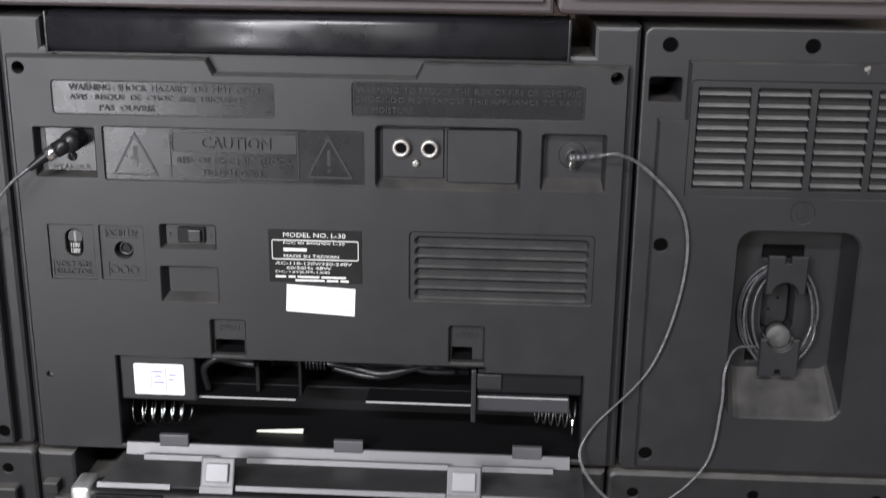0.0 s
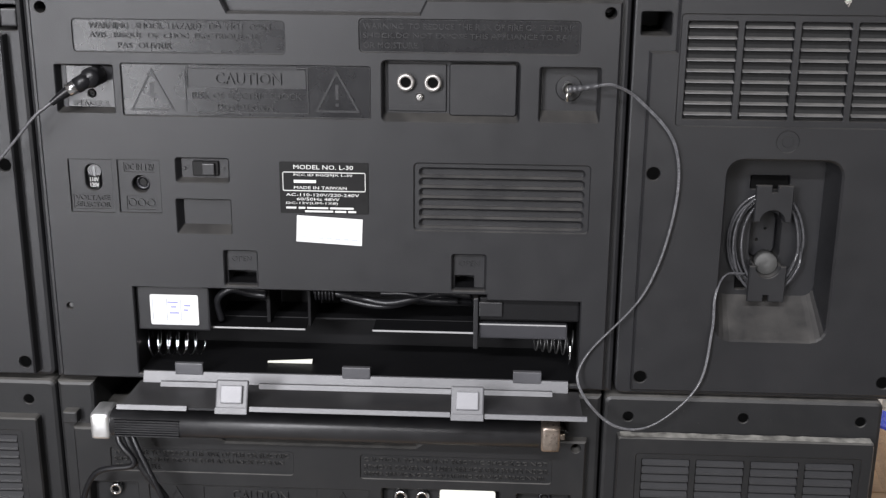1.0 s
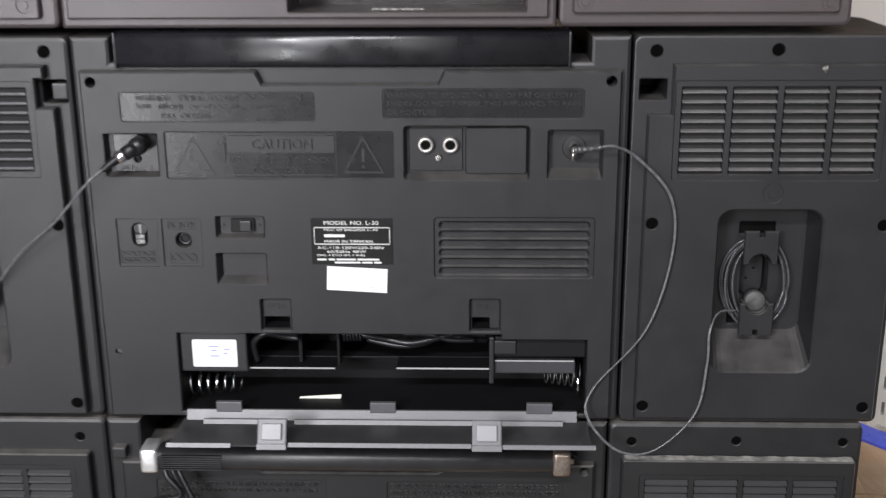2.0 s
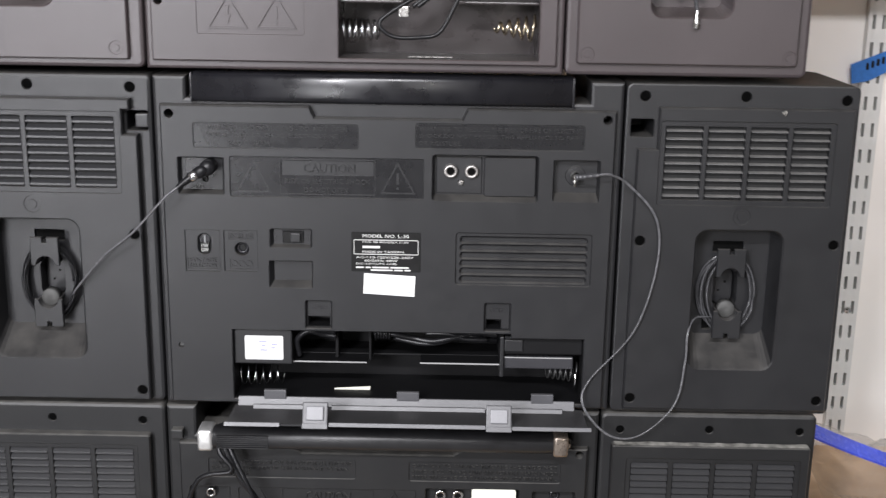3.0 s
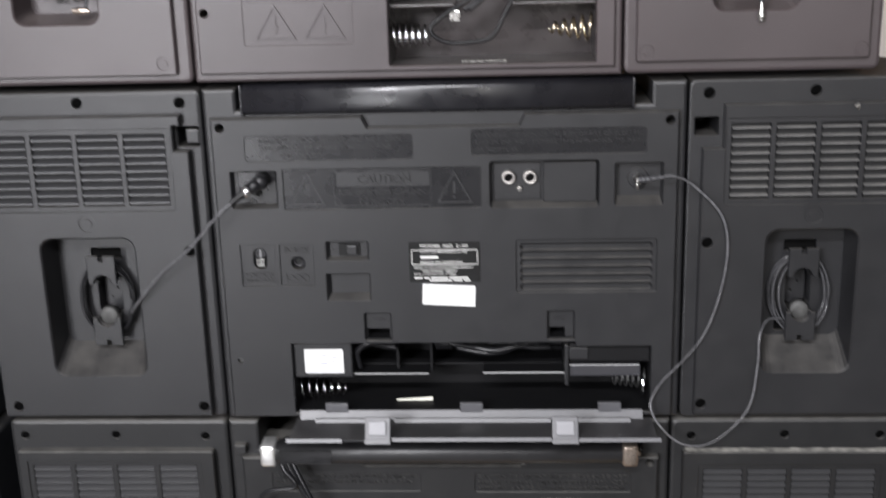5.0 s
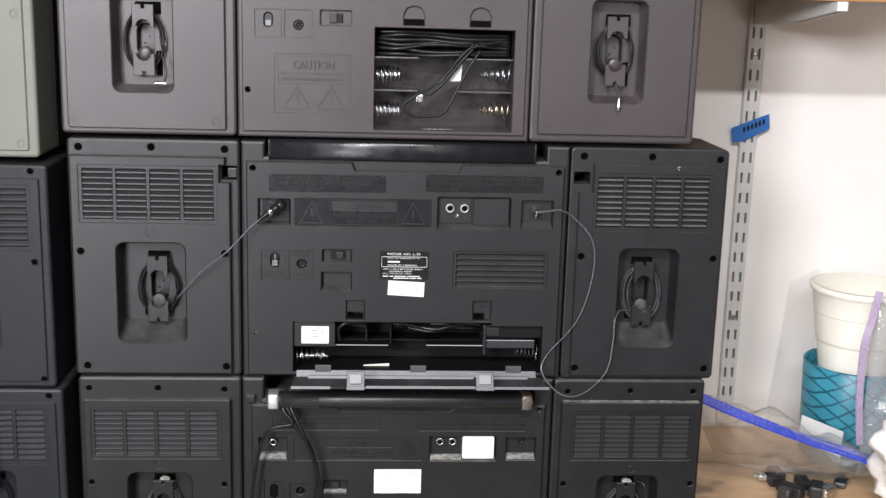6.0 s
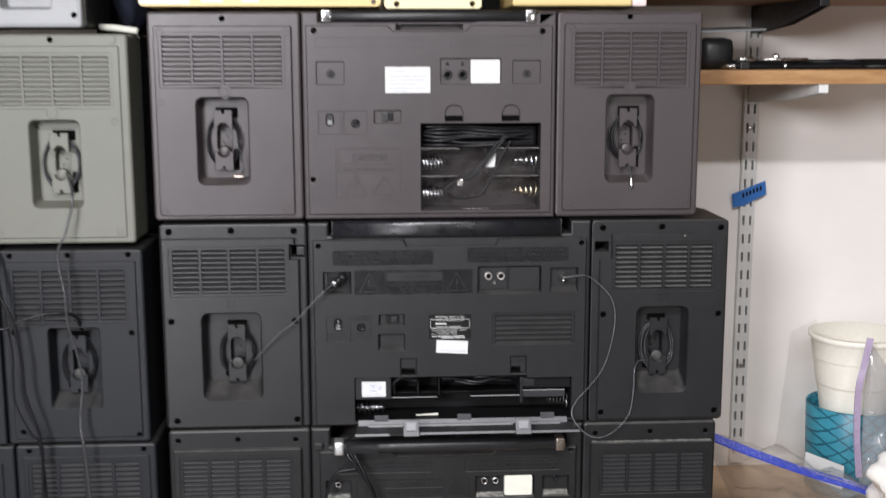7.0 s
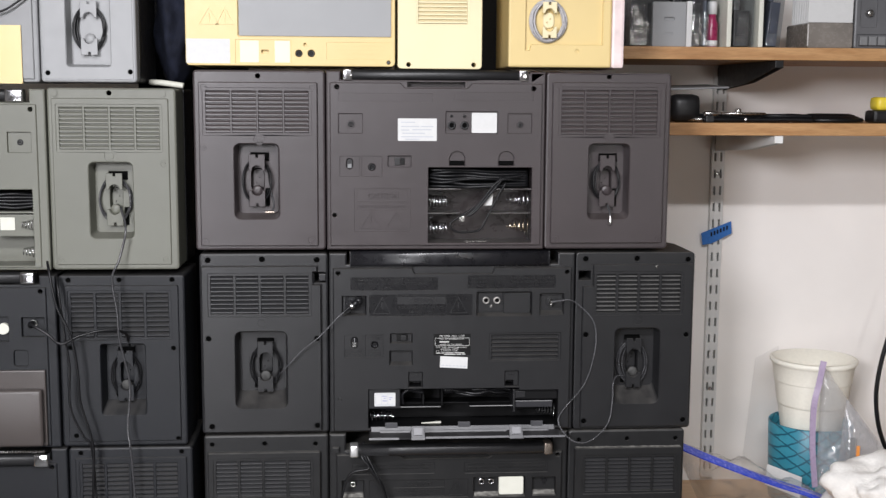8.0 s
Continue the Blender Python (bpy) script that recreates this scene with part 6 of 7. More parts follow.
# ---- second pile: stereos whose edges show ----
def edge_stereo(label, x0, x1, z0, z1, mat, field, holes, top_cut=None):
    t = thing("stereo", label, "stereo", ((x0 + x1) / 2, 0.1, z0), "stacked stereos")
    sh = po((x0, z0), (x1, z0), (x1, z1), (top_cut[0], z1), (top_cut[0], top_cut[1]), (x0, top_cut[1])) if top_cut else rr(x0, z0, x1, z1, 0.004)
    part("case", shell(sh, 0.0025, 0.17, [H(rr(*field, 0.0015), -0.0025, holes, c=0.001)], 0.0022), mat, t)
    return t


g = edge_stereo("grey-green portable stereo with an open battery bay", -0.9100, -0.5685, 0.5165, 0.7690, GREEN, (-0.9000, 0.5200, -0.5800, 0.7480),
                [H(ci(-0.5880, 0.7410, 0.0034), 0.022, c=0.0003), H(rr(-0.6205, 0.6815, -0.5885, 0.7095, 0.0008, 2), 0.0040), H(rr(-0.7600, 0.5230, -0.5895, 0.6300, 0.001, 2), 0.0030, open_end=True)], (-0.5900, 0.7510))
jack_hole(g, -0.6040, 0.0038, 0.6955, 0.0042)
bar_handle(g, -0.8800, -0.6205, 0.0060, 0.7600, 0.0090, 0.0085, SATIN, 0.0240, CHROME)
bay = part("battery_bay", boxm(-0.7640, -0.5860, 0.0500, 0.0540, 0.5190, 0.6340, 0), GREEN, g)
for name_, b in (("floor_panel", (-0.7600, -0.5895, 0.0032, 0.0500, 0.5195, 0.5230)), ("roof_panel", (-0.7600, -0.5895, 0.0032, 0.0500, 0.6300, 0.6335)), ("side_panel", (-0.5895, -0.5860, 0.0032, 0.0500, 0.5195, 0.6335))):
    part(name_, boxm(*b, 0), GREEN, bay)
# black block again in place of shade behind the cords
part("cord_shade_block", boxm(-0.7590, -0.5900, 0.0250, 0.0490, 0.6000, 0.6295, 0), VOID, bay)
part("ledge", boxm(-0.7590, -0.5900, 0.0080, 0.0490, 0.5960, 0.5985, 0.0005), GREEN, bay)
part("sticker", slab(rr(-0.6380, 0.5720, -0.6180, 0.5900, 0.0006), 0.0110, 0.0116, (), 0.0001), CREAM, bay, "cream sticker")
part("divider", boxm(-0.6500, -0.5900, 0.0120, 0.0490, 0.5630, 0.5940, 0.001), GREEN, bay)
for zc in (0.5800, 0.5420):
    spring(bay, -0.5900, -0.6080, 0.0080, zc, 0.008, 4, cone=0.5)
for k in range(5):
    cord("mains_cord", [(-0.6900, 0.018, 0.6040 + 0.0045 * k), (-0.6500, 0.012, 0.6060 + 0.0038 * k), (-0.6200, 0.014, 0.6030 + 0.005 * k), (-0.5920, 0.020, 0.6050 + 0.004 * k)], 0.0021, CORD, bay)

b2 = edge_stereo("slate-black portable stereo with a brownish battery door", -0.9050, -0.5635, 0.2590, 0.5080, BLACK_C, (-0.8900, 0.2620, -0.5760, 0.4920),
                 [H(ci(-0.5840, 0.4860, 0.0034), 0.022, c=0.0003), H(rr(-0.6115, 0.4212, -0.5800, 0.4490, 0.0008, 2), 0.0070), H(rr(-0.7000, 0.4150, -0.6300, 0.4500, 0.0008, 2), 0.0060),
                  H(rr(-0.6240, 0.3790, -0.6045, 0.4020, 0.004), 0.0040)], (-0.5860, 0.4960))
bar_handle(b2, -0.8700, -0.6100, 0.0050, 0.5055, 0.0090, 0.0080, SATIN, 0.0190, CHROME)
d = part("battery_door", boxm(-0.7600, -0.5800, -0.0060, 0.0010, 0.2640, 0.3740, 0.004), plastic("faded_brown_plastic", (0.055, 0.046, 0.043), 0.4, 0.05), b2, "faded brown battery door, bulging below")
part("bulge", boxm(-0.7600, -0.5830, -0.0190, -0.0050, 0.2660, 0.3480, 0.009), MATS["faded_brown_plastic"], d, "", True)
part("sticker", slab(ci(-0.6370, 0.4330, 0.0080, 24), -0.0003, 0.0062, (), 0.0001), CREAM, b2, "round cream sticker")
plug(b2, -0.5960, 0.0060, 0.4400)
b3 = edge_stereo("slate-black portable stereo at the foot of the second pile", -0.8980, -0.5560, B_Z0, 0.2565, BLACK_C, (-0.8850, 0.0180, -0.5700, 0.2360), [H(ci(-0.5770, 0.2300, 0.0034), 0.022, c=0.0003)], (-0.5780, 0.2400))
bar_handle(b3, -0.8600, -0.5990, -0.0020, 0.2430, 0.0100, 0.0090, SATIN, 0.0200, CHROME)
part("aerial", tube(bmesh.new(), [Vector((-0.8600, -0.006, 0.2560)), Vector((-0.5850, -0.006, 0.2555))], 0.0022), STEEL, b3, "folded steel aerial", True)
wl = edge_stereo("grey portable stereo with a large pale yellow label", -0.9200, -0.5735, 0.7780, 1.0000, GREYP, (-0.9100, 0.7820, -0.5800, 0.9960), [])
part("sticker", slab(rr(-0.6800, 0.7760, -0.5955, 0.8550, 0.0005, 2), -0.0030, -0.0002, (), 0.0001), YELLOW, wl, "large pale yellow card label")
tagged(cord("loose_lead", [(-0.6600, -0.01, 0.8700), (-0.6300, -0.012, 0.8700), (-0.6100, -0.012, 0.8760), (-0.5900, -0.010, 0.8900), (-0.5750, -0.004, 0.9000)], 0.0015, CORD), "thin black lead across the grey stereo", "cable")

for pts, r, m, w in (
        ([(-0.4700, 0.004, 0.6050), (-0.4600, -0.016, 0.5750), (-0.4679, -0.026, 0.5350), (-0.4778, -0.030, 0.5081), (-0.4722, -0.030, 0.4603), (-0.4710, -0.028, 0.4225), (-0.4640, -0.022, 0.3843), (-0.4600, -0.018, 0.3496), (-0.4639, -0.022, 0.2938), (-0.4604, -0.028, 0.2691), (-0.4584, -0.026, 0.2373), (-0.4560, -0.020, 0.1500), (-0.4600, -0.012, 0.0900)], 0.0016, GREY_CORD, "grey speaker lead hanging down the second pile"),
        ([(-0.5960, -0.014, 0.4395), (-0.5900, -0.026, 0.4430), (-0.5693, -0.030, 0.4317), (-0.5504, -0.030, 0.4170), (-0.5269, -0.028, 0.4273), (-0.4937, -0.024, 0.4344), (-0.4674, -0.012, 0.4290), (-0.4640, 0.010, 0.4060)], 0.0021, CORD, "black lead plugged into the slate stereo"),
        ([(-0.5700, -0.010, 0.5300), (-0.5641, -0.022, 0.5120), (-0.5547, -0.028, 0.4688), (-0.5367, -0.030, 0.4275), (-0.5291, -0.028, 0.3723), (-0.5274, -0.026, 0.3307), (-0.5130, -0.026, 0.2744), (-0.5132, -0.024, 0.2258), (-0.5200, -0.020, 0.1200), (-0.5200, -0.016, 0.0150)], 0.0018, CORD, "black cord hanging down the second pile"),
        ([(-0.5590, -0.006, 0.5090), (-0.5540, -0.018, 0.4858), (-0.5467, -0.022, 0.4243), (-0.5418, -0.022, 0.3830), (-0.5426, -0.022, 0.3242), (-0.5260, -0.022, 0.2818), (-0.5152, -0.020, 0.2604), (-0.5100, -0.018, 0.1500), (-0.5050, -0.014, 0.0150)], 0.0016, CORD, "thin dark cord hanging down the second pile")):
    tagged(cord("hanging_lead", pts, r, m), w, "cable")

# ---- yellow stereo on top ----
Y_Z0, Y_Z1 = 0.8030, 1.0300
u = thing("stereo", "yellow portable stereo with a pale grey recessed panel", "stereo", (-0.23, 0.1, Y_Z0), "stacked stereos")
part("case", shell(rr(-0.3745, Y_Z0, -0.0845, Y_Z1, 0.006), 0.0, 0.17, [
    H(rr(-0.3025, 0.8430, -0.0890, 1.0200, 0.002), 0.0040), H(rr(-0.3060, 0.8060, -0.2290, 0.8385, 0.001, 2), 0.0010, [H(rr(-0.2705, 0.8195, -0.2605, 0.8250, 0.001, 2), 0.006, c=0.0003)], c=0.0004),
    H(ci(-0.2186, 0.8203, 0.0052, 20), 0.006, c=0.0004), H(ci(-0.2014, 0.8205, 0.0052, 20), 0.006, c=0.0004), H(ci(-0.2100, 0.8325, 0.0024), 0.005, c=0.0003),
    H(rr(-0.1800, 0.8125, -0.0880, 0.8360, 0.001, 2), 0.0006, c=0.0003), H(ci(-0.3667, 0.8085, 0.0030), 0.006, c=0.0003), H(ci(-0.0935, 0.8087, 0.0030), 0.006, c=0.0003)], 0.0012), YELLOW, u)
part("grey_panel", slab(rr(-0.3015, 0.8440, -0.0900, 1.0190, 0.002), 0.0024, 0.0042), SILVER, u, "pale silver-grey inset panel")
part("sticker", slab(rr(-0.3735, 0.8060, -0.3135, 0.8395, 0.001), -0.0004, 0.0003, (), 0.0001), PAPER, u, "white paper label")
for a, b in ((-0.3000, -0.2740), (-0.2520, -0.2310)):
    part("sticker", slab(rr(a, 0.8075, b, 0.8375, 0.0006), 0.0004, 0.0012, (), 0.0001), simple("peach_paper", (0.85, 0.70, 0.55), 0.6, 0.0, 0.03), u, "peach paper label")
for x in (-0.2186, -0.2014):
    jack_hole(u, x, 0.0050, 0.8204, 0.0046)
for k in range(4):
    bars(u, [(-0.1720 + 0.004 * k, -0.0960 - 0.005 * k, 0.8310 - k * 0.0055)], 0.0006, YELLOW, 0.0024, "raised_print")
triangle_sign(u, -0.3420, 0.8830, -0.3560, -0.3280, 0.8590, 0.0, YELLOW)
triangle_sign(u, -0.3200, 0.8830, -0.3330, -0.3070, 0.8590, 0.0, YELLOW, False)
for x in (-0.3667, -0.0935):
    piece("screw", SCREW, u, x, 0.004, 0.8086)
t = thing("speaker", "pale yellow plastic speaker with louvres, on the brown stereo", "speaker", (-0.022, 0.08, Y_Z0 - 0.0025), "yellow speakers")
part("case", shell(rr(-0.0808, Y_Z0 - 0.0025, 0.0380, Y_Z1, 0.005), 0.0, 0.15, [H(ci(-0.0655, 0.8062, 0.0034), 0.022, c=0.0003), H(ci(0.0264, 0.8065, 0.0034), 0.022, c=0.0003),
     H(rr(-0.0545, 0.8610, 0.0195, 0.9600, 0.002), 0.0008, vent_cells(-0.0520, 0.0170, 0.8630, 0.9580, 1, 0.003, 0.004), c=0.0004)], 0.0012), PALE_YELLOW, t)
vent_slats(t, -0.0520, 0.0170, 0.8630, 0.9580, 1, 0.003, 17, 0.0008, 0.004, PALE_YELLOW, 0.72)
screws(t, [(-0.0655, 0.8055), (0.0264, 0.8060)], 0.0190)
t = thing("speaker", "yellow plastic speaker with a thick coil of cord on its hub", "speaker", (0.158, 0.08, Y_Z0 + 0.001), "yellow speakers")
part("case", shell(rr(0.0756, Y_Z0 + 0.001, 0.2230, Y_Z1, 0.003), 0.0, 0.15, [H(po((0.1000, 0.8280), (0.1060, 0.8280), (0.1080, 0.8360), (0.2100, 0.8360), (0.2100, 1.0100), (0.1000, 1.0100)), 0.0050, c=0.001),
     H(ci(0.1739, 0.8270, 0.0034), 0.0006, [H(ci(0.1739, 0.8270, 0.0020), 0.002, c=0.0003)], c=0.0003)], 0.003), YELLOW, t)
part("front_rim", boxm(0.2232, 0.2415, 0.0010, 0.1480, Y_Z0 + 0.0005, Y_Z1, 0.004), simple("pale_pink_plastic", (0.75, 0.62, 0.60), 0.45), t, "pale front rim of the case")
hub(t, 0.1325, 0.8695, 0.0054, PALE_YELLOW, PALE_CORD, 0.020, 0.050, 23, 9, 0.024, 0.028, 0.0014)
t = thing("dark_case", "black padded case standing behind the yellow speakers", "case", (0.055, 0.17, 0.7972))
part("body", boxm(0.0150, 0.1000, 0.1530, 0.1880, 0.7972, 1.0250, 0.006), DULL_BLACK, t, "", True)
t = thing("dark_drape", "dark navy cloth hanging behind the two piles", "cloth", (-0.385, 0.34, 0.012))
bm = bmesh.new()
grid = []
for j in range(31):
    row = []
    for i in range(15):
        x, z = -0.50 + 0.18 * i / 14, TABLE_Z + 0.001 + 1.05 * j / 30
        row.append(bm.verts.new((x, 0.34 + 0.016 * math.sin(x * 95 + z * 3) + 0.01 * noise.noise(Vector((x * 9, z * 5, 0))), z)))
    grid.append(row)
for j in range(30):
    for i in range(14):
        bm.faces.new((grid[j][i], grid[j][i + 1], grid[j + 1][i + 1], grid[j + 1][i]))
ext = bmesh.ops.extrude_face_region(bm, geom=bm.faces[:])
for v in ext["geom"]:
    if isinstance(v, bmesh.types.BMVert):
        v.co.y += 0.012
part("cloth", bm, simple("dark_drape_cloth", (0.012, 0.013, 0.018), 0.9, 0.0, 0.4, 40.0, 0.2, 0.4), t, "", True)
# dark bag behind, between the piles
t = thing("dark_bundle", "crumpled dark blue cloth bundle wedged between the piles", "bundle", (-0.405, 0.12, 0.775))
bm = bmesh.new()
bmesh.ops.create_icosphere(bm, subdivisions=4, radius=1.0)
for v in bm.verts:
    n = noise.noise(v.co * 2.2) * 0.22 + noise.noise(v.co * 6.0) * 0.07
    v.co = Vector((-0.405, 0.145, 0.870)) + Vector((v.co.x * 0.033, v.co.y * 0.06, v.co.z * 0.095)) * (1 + n)
part("cloth", bm, simple("navy_cloth", (0.010, 0.012, 0.022), 0.85, 0.0, 0.4, 60.0, 0.2, 0.5), t, "", True)
t = thing("paper_roll", "cream rolled paper lying on the grey-green speaker", "paper", (-0.4100, 0.05, 0.773))
part("roll", tube(bmesh.new(), spline([(-0.4350, 0.07, 0.780), (-0.4150, 0.05, 0.7790), (-0.3850, 0.045, 0.7750)]), 0.0042, 10), CREAM, t, "", True)


# ---- shelves on the wall ----
def shelf_board(z, label):
    t = thing("shelf", label, "shelf", (0.85, 0.37, z - 0.0205), "wall shelves")
    part("board", boxm(0.18, 1.60, SHELF_Y, WALL_Y - 0.004, z - 0.0205, z, 0.0015), SHELF, t)
    return t


SHELF_Y, LOW_SHELF, HIGH_SHELF = 0.215, 0.7225, 0.8448
shelf_board(LOW_SHELF, "pine shelf board with tools and small parts on it")
shelf_board(HIGH_SHELF, "pine shelf board with a row of plastic cases")


bm = bmesh.new()
for a in (-0.0077, 0.0039):
    block(bm, a, a + 0.0038, 0.0001, 0.0080, -0.0001, 0.0155, 0)
RAIL_WEB = mesh_only("web", bm, WHITE_METAL)


def standard(x):
    t = thing("shelf_standard", "white slotted steel shelf standard screwed to the wall", "shelf rail", (x, WALL_Y - 0.006, 0.02))
    y0, y1 = WALL_Y - 0.0120, WALL_Y - 0.0005
    for a, b in ((-0.0125, -0.0076), (-0.0040, 0.0040), (0.0076, 0.0125)):
        part("rail", boxm(x + a, x + b, y0, y1, 0.0200, 1.2600, 0.0004), WHITE_METAL, t)
    for k in range(39):
        z = 0.0200 + k * 0.032
        me = RAIL_WEB
        piece("web", me, t, x, y0, z)
    # shade behind the rail slots, as a black strip
    part("slot_backing", boxm(x - 0.0120, x + 0.0120, WALL_Y - 0.0030, WALL_Y - 0.0020, 0.0250, 1.2550, 0), VOID, t, "black strip for the shade inside the rail")
    for z in (0.20, 0.62):
        part("screw", lathe([(0.0045, 0.0), (0.0035, -0.0015), (0.0008, -0.0018)], x, WALL_Y - 0.0121, z, 14, "Y"), STEEL, t)
    return t


standard(0.549)
standard(1.160)


def bracket(x, z, mat, label, drop=0.042, reach=0.235, lip=0.012):
    t = thing("shelf_bracket", label, "shelf bracket", (x, WALL_Y - 0.1, z - drop), "shelf brackets")
    for s in (-0.006, 0.006):
        bm = bmesh.new()
        y1 = WALL_Y - 0.0125
        prof = [(y1, z), (y1 - reach, z), (y1 - reach, z - lip), (y1 - reach * 0.55, z - drop * 0.75), (y1, z - drop)]
        a = [bm.verts.new((x + s - 0.0008, y, zz)) for y, zz in prof]
        b = [bm.verts.new((x + s + 0.0008, y, zz)) for y, zz in prof]
        bridge(bm, a, b)
        bm.faces.new(a), bm.faces.new(b)
        bmesh.ops.recalc_face_normals(bm, faces=bm.faces)
        part("web", bm, mat, t)
    part("top_flange", boxm(x - 0.0068, x + 0.0068, WALL_Y - 0.0125 - reach, WALL_Y - 0.0125, z - 0.0016, z - 0.0002, 0.0003), mat, t)
    part("nose", boxm(x - 0.0070, x + 0.0070, WALL_Y - 0.0135 - reach, WALL_Y - 0.0105 - reach, z - lip, z - 0.0003, 0.0012), mat, t, "rounded nose")
    return t


for x in (0.549, 1.152):
    bracket(x, LOW_SHELF - 0.0207, WHITE_METAL, "white enamelled bracket under the pine shelf", 0.038, 0.312)
    bracket(x, HIGH_SHELF - 0.0207, SATIN, "black steel bracket under the pine shelf", 0.046, 0.300)
t = thing("masking_tape", "strip of blue masking tape with pen marks on the rail", "tape", (0.557, WALL_Y - 0.014, 0.505))
bm = slab(po((0.5200, 0.5060), (0.5230, 0.4830), (0.5420, 0.4865), (0.5800, 0.5060), (0.5775, 0.5290)), WALL_Y - 0.0150, WALL_Y - 0.0135, (), 0.0002)
part("strip", bm, TAPE, t)
bars(t, [(0.5380 + k * 0.006, 0.5415 + k * 0.006, 0.5000 + k * 0.0025) for k in range(6)], WALL_Y - 0.0150, PLATE, 0.008, "pen_marks")

BEFORE_SHELVES = set(scene.objects)
# things on the lower shelf
SZ = 0.7242
t = thing("headset", "black padded headset lying on the pine shelf", "headset", (0.415, 0.36, SZ))
part("ear_cup", boxm(0.4040, 0.4560, 0.326, 0.376, SZ, SZ + 0.048, 0.015), SATIN, t, "", True)
part("ear_cup", lathe([(0.004, -0.02), (0.024, -0.018), (0.027, -0.004), (0.027, 0.012), (0.020, 0.02), (0.004, 0.021)], 0.3700, 0.370, SZ + 0.028, 22, "X"), SATIN, t, "", True)
part("band", tube(bmesh.new(), spline([(0.370, 0.375, SZ + 0.03), (0.372, 0.44, SZ + 0.014), (0.396, 0.48, SZ + 0.009), (0.432, 0.44, SZ + 0.014), (0.436, 0.355, SZ + 0.03)]), 0.006), SATIN, t, "", True)
t = thing("thin_tray", "thin grey plastic tray lying tilted over the headset", "tray", (0.43, 0.38, SZ + 0.05))
bm = boxm(-0.075, 0.075, -0.05, 0.05, -0.0015, 0.0015, 0.0008)
bmesh.ops.transform(bm, matrix=pose(0.430, 0.39, SZ + 0.0600, 3, -2, 5), verts=bm.verts)
part("sheet", bm, GREYP, t)
part("support", boxm(0.36, 0.38, 0.42, 0.45, SZ, SZ + 0.0560, 0.002), SATIN, t)
rnd = random.Random(8)
for k in range(9):
    x = 0.455 + k * 0.018 + rnd.uniform(-0.004, 0.004)
    y = 0.31 + rnd.uniform(0, 0.07)
    ln = rnd.uniform(0.03, 0.075)
    a = rnd.uniform(-0.5, 0.5)
    m = (STEEL, SATIN, GREYP, SATIN)[k % 4]
    t = thing("small_tool", ("bare steel hand tool" if m is STEEL else "dark handled small tool") + " lying on the pine shelf", "tool", (x, y, SZ), "small tools on the shelf")
    d = Vector((math.cos(a), math.sin(a) * 0.5, 0)) * ln / 2
    c = Vector((x, y, SZ + 0.005))
    part("shaft", tube(bmesh.new(), [c - d, c + d * 0.2], 0.0035, 10), STEEL, t, "", True)
    part("grip", tube(bmesh.new(), spline([c + d * 0.2, c + d * 0.6 + Vector((0, 0, 0.001)), c + d]), lambda q: 0.0045 + 0.0015 * math.sin(3 * q), 10), m, t, "", True)
t = thing("wrench", "steel adjustable wrench resting on other tools", "tool", (0.50, 0.40, SZ))
bm = boxm(0.462, 0.545, 0.395, 0.409, SZ + 0.010, SZ + 0.015, 0.0015)
part("shank", bm, STEEL, t)
part("jaw", boxm(0.452, 0.470, 0.385, 0.418, SZ, SZ + 0.017, 0.003), STEEL, t)
part("knurl", lathe([(0.005, -0.004), (0.006, 0.0), (0.005, 0.004)], 0.545, 0.402, SZ + 0.018, 12, "X"), STEEL, t)
t = thing("cable_bundle", "flat bundle of black cable lying along the pine shelf", "cable", (0.56, 0.33, SZ))
rnd = random.Random(31)
for k in range(7):
    y0, z0 = 0.312 + 0.007 * k, SZ + 0.0042 + 0.0045 * (k % 2)
    part("strand", tube(bmesh.new(), spline([(0.452 + rnd.uniform(0, 0.02) + 0.035 * q, y0 + rnd.uniform(-0.004, 0.004), z0 + rnd.uniform(0, 0.003)) for q in range(6)]), 0.0038, 8), CORD, t, "", True)
t = thing("screwdriver", "plain steel screwdriver lying on the pine shelf", "tool", (0.46, 0.315, SZ))
part("blade", tube(bmesh.new(), [Vector((0.478, 0.308, SZ + 0.0152)), Vector((0.560, 0.304, SZ + 0.0152))], 0.0022, 8), STEEL, t, "", True)
part("grip", lathe([(0.002, -0.024), (0.0042, -0.021), (0.0046, -0.008), (0.0034, 0.0), (0.0024, 0.003)], 0.478, 0.308, SZ + 0.0152, 14, "X"), STEEL, t, "", True)
part("rest", boxm(0.455, 0.470, 0.298, 0.318, SZ, SZ + 0.0112, 0.002), SATIN, t)
t = thing("pliers", "small red-handled pliers on the pine shelf", "tool", (0.612, 0.32, SZ))
for s in (-1, 1):
    part("handle", tube(bmesh.new(), spline([(0.603, 0.325, SZ + 0.0045), (0.614, 0.322 + s * 0.004, SZ + 0.0045), (0.626, 0.320 + s * 0.008, SZ + 0.0045)]), 0.0028, 8), RED, t, "red dipped handle", True)
part("jaws", boxm(0.580, 0.604, 0.319, 0.331, SZ, SZ + 0.008, 0.002), STEEL, t)
t = thing("coiled_cable", "black cable coiled flat on the pine shelf", "cable", (0.69, 0.40, SZ))
bm = bmesh.new()
for k in range(6):
    rx = 0.056 - 0.0035 * k - 0.002 * (k % 2)
    bm = bmesh.new()
    tube(bm, [Vector((0.706 + rx * math.cos(a), 0.385 + rx * 0.85 * math.sin(a), SZ + 0.004 + 0.0014 * k)) for a in [2 * math.pi * j / 36 for j in range(36)]], 0.0042, 8, True)
    part("turn", bm, CORD, t, "", True)
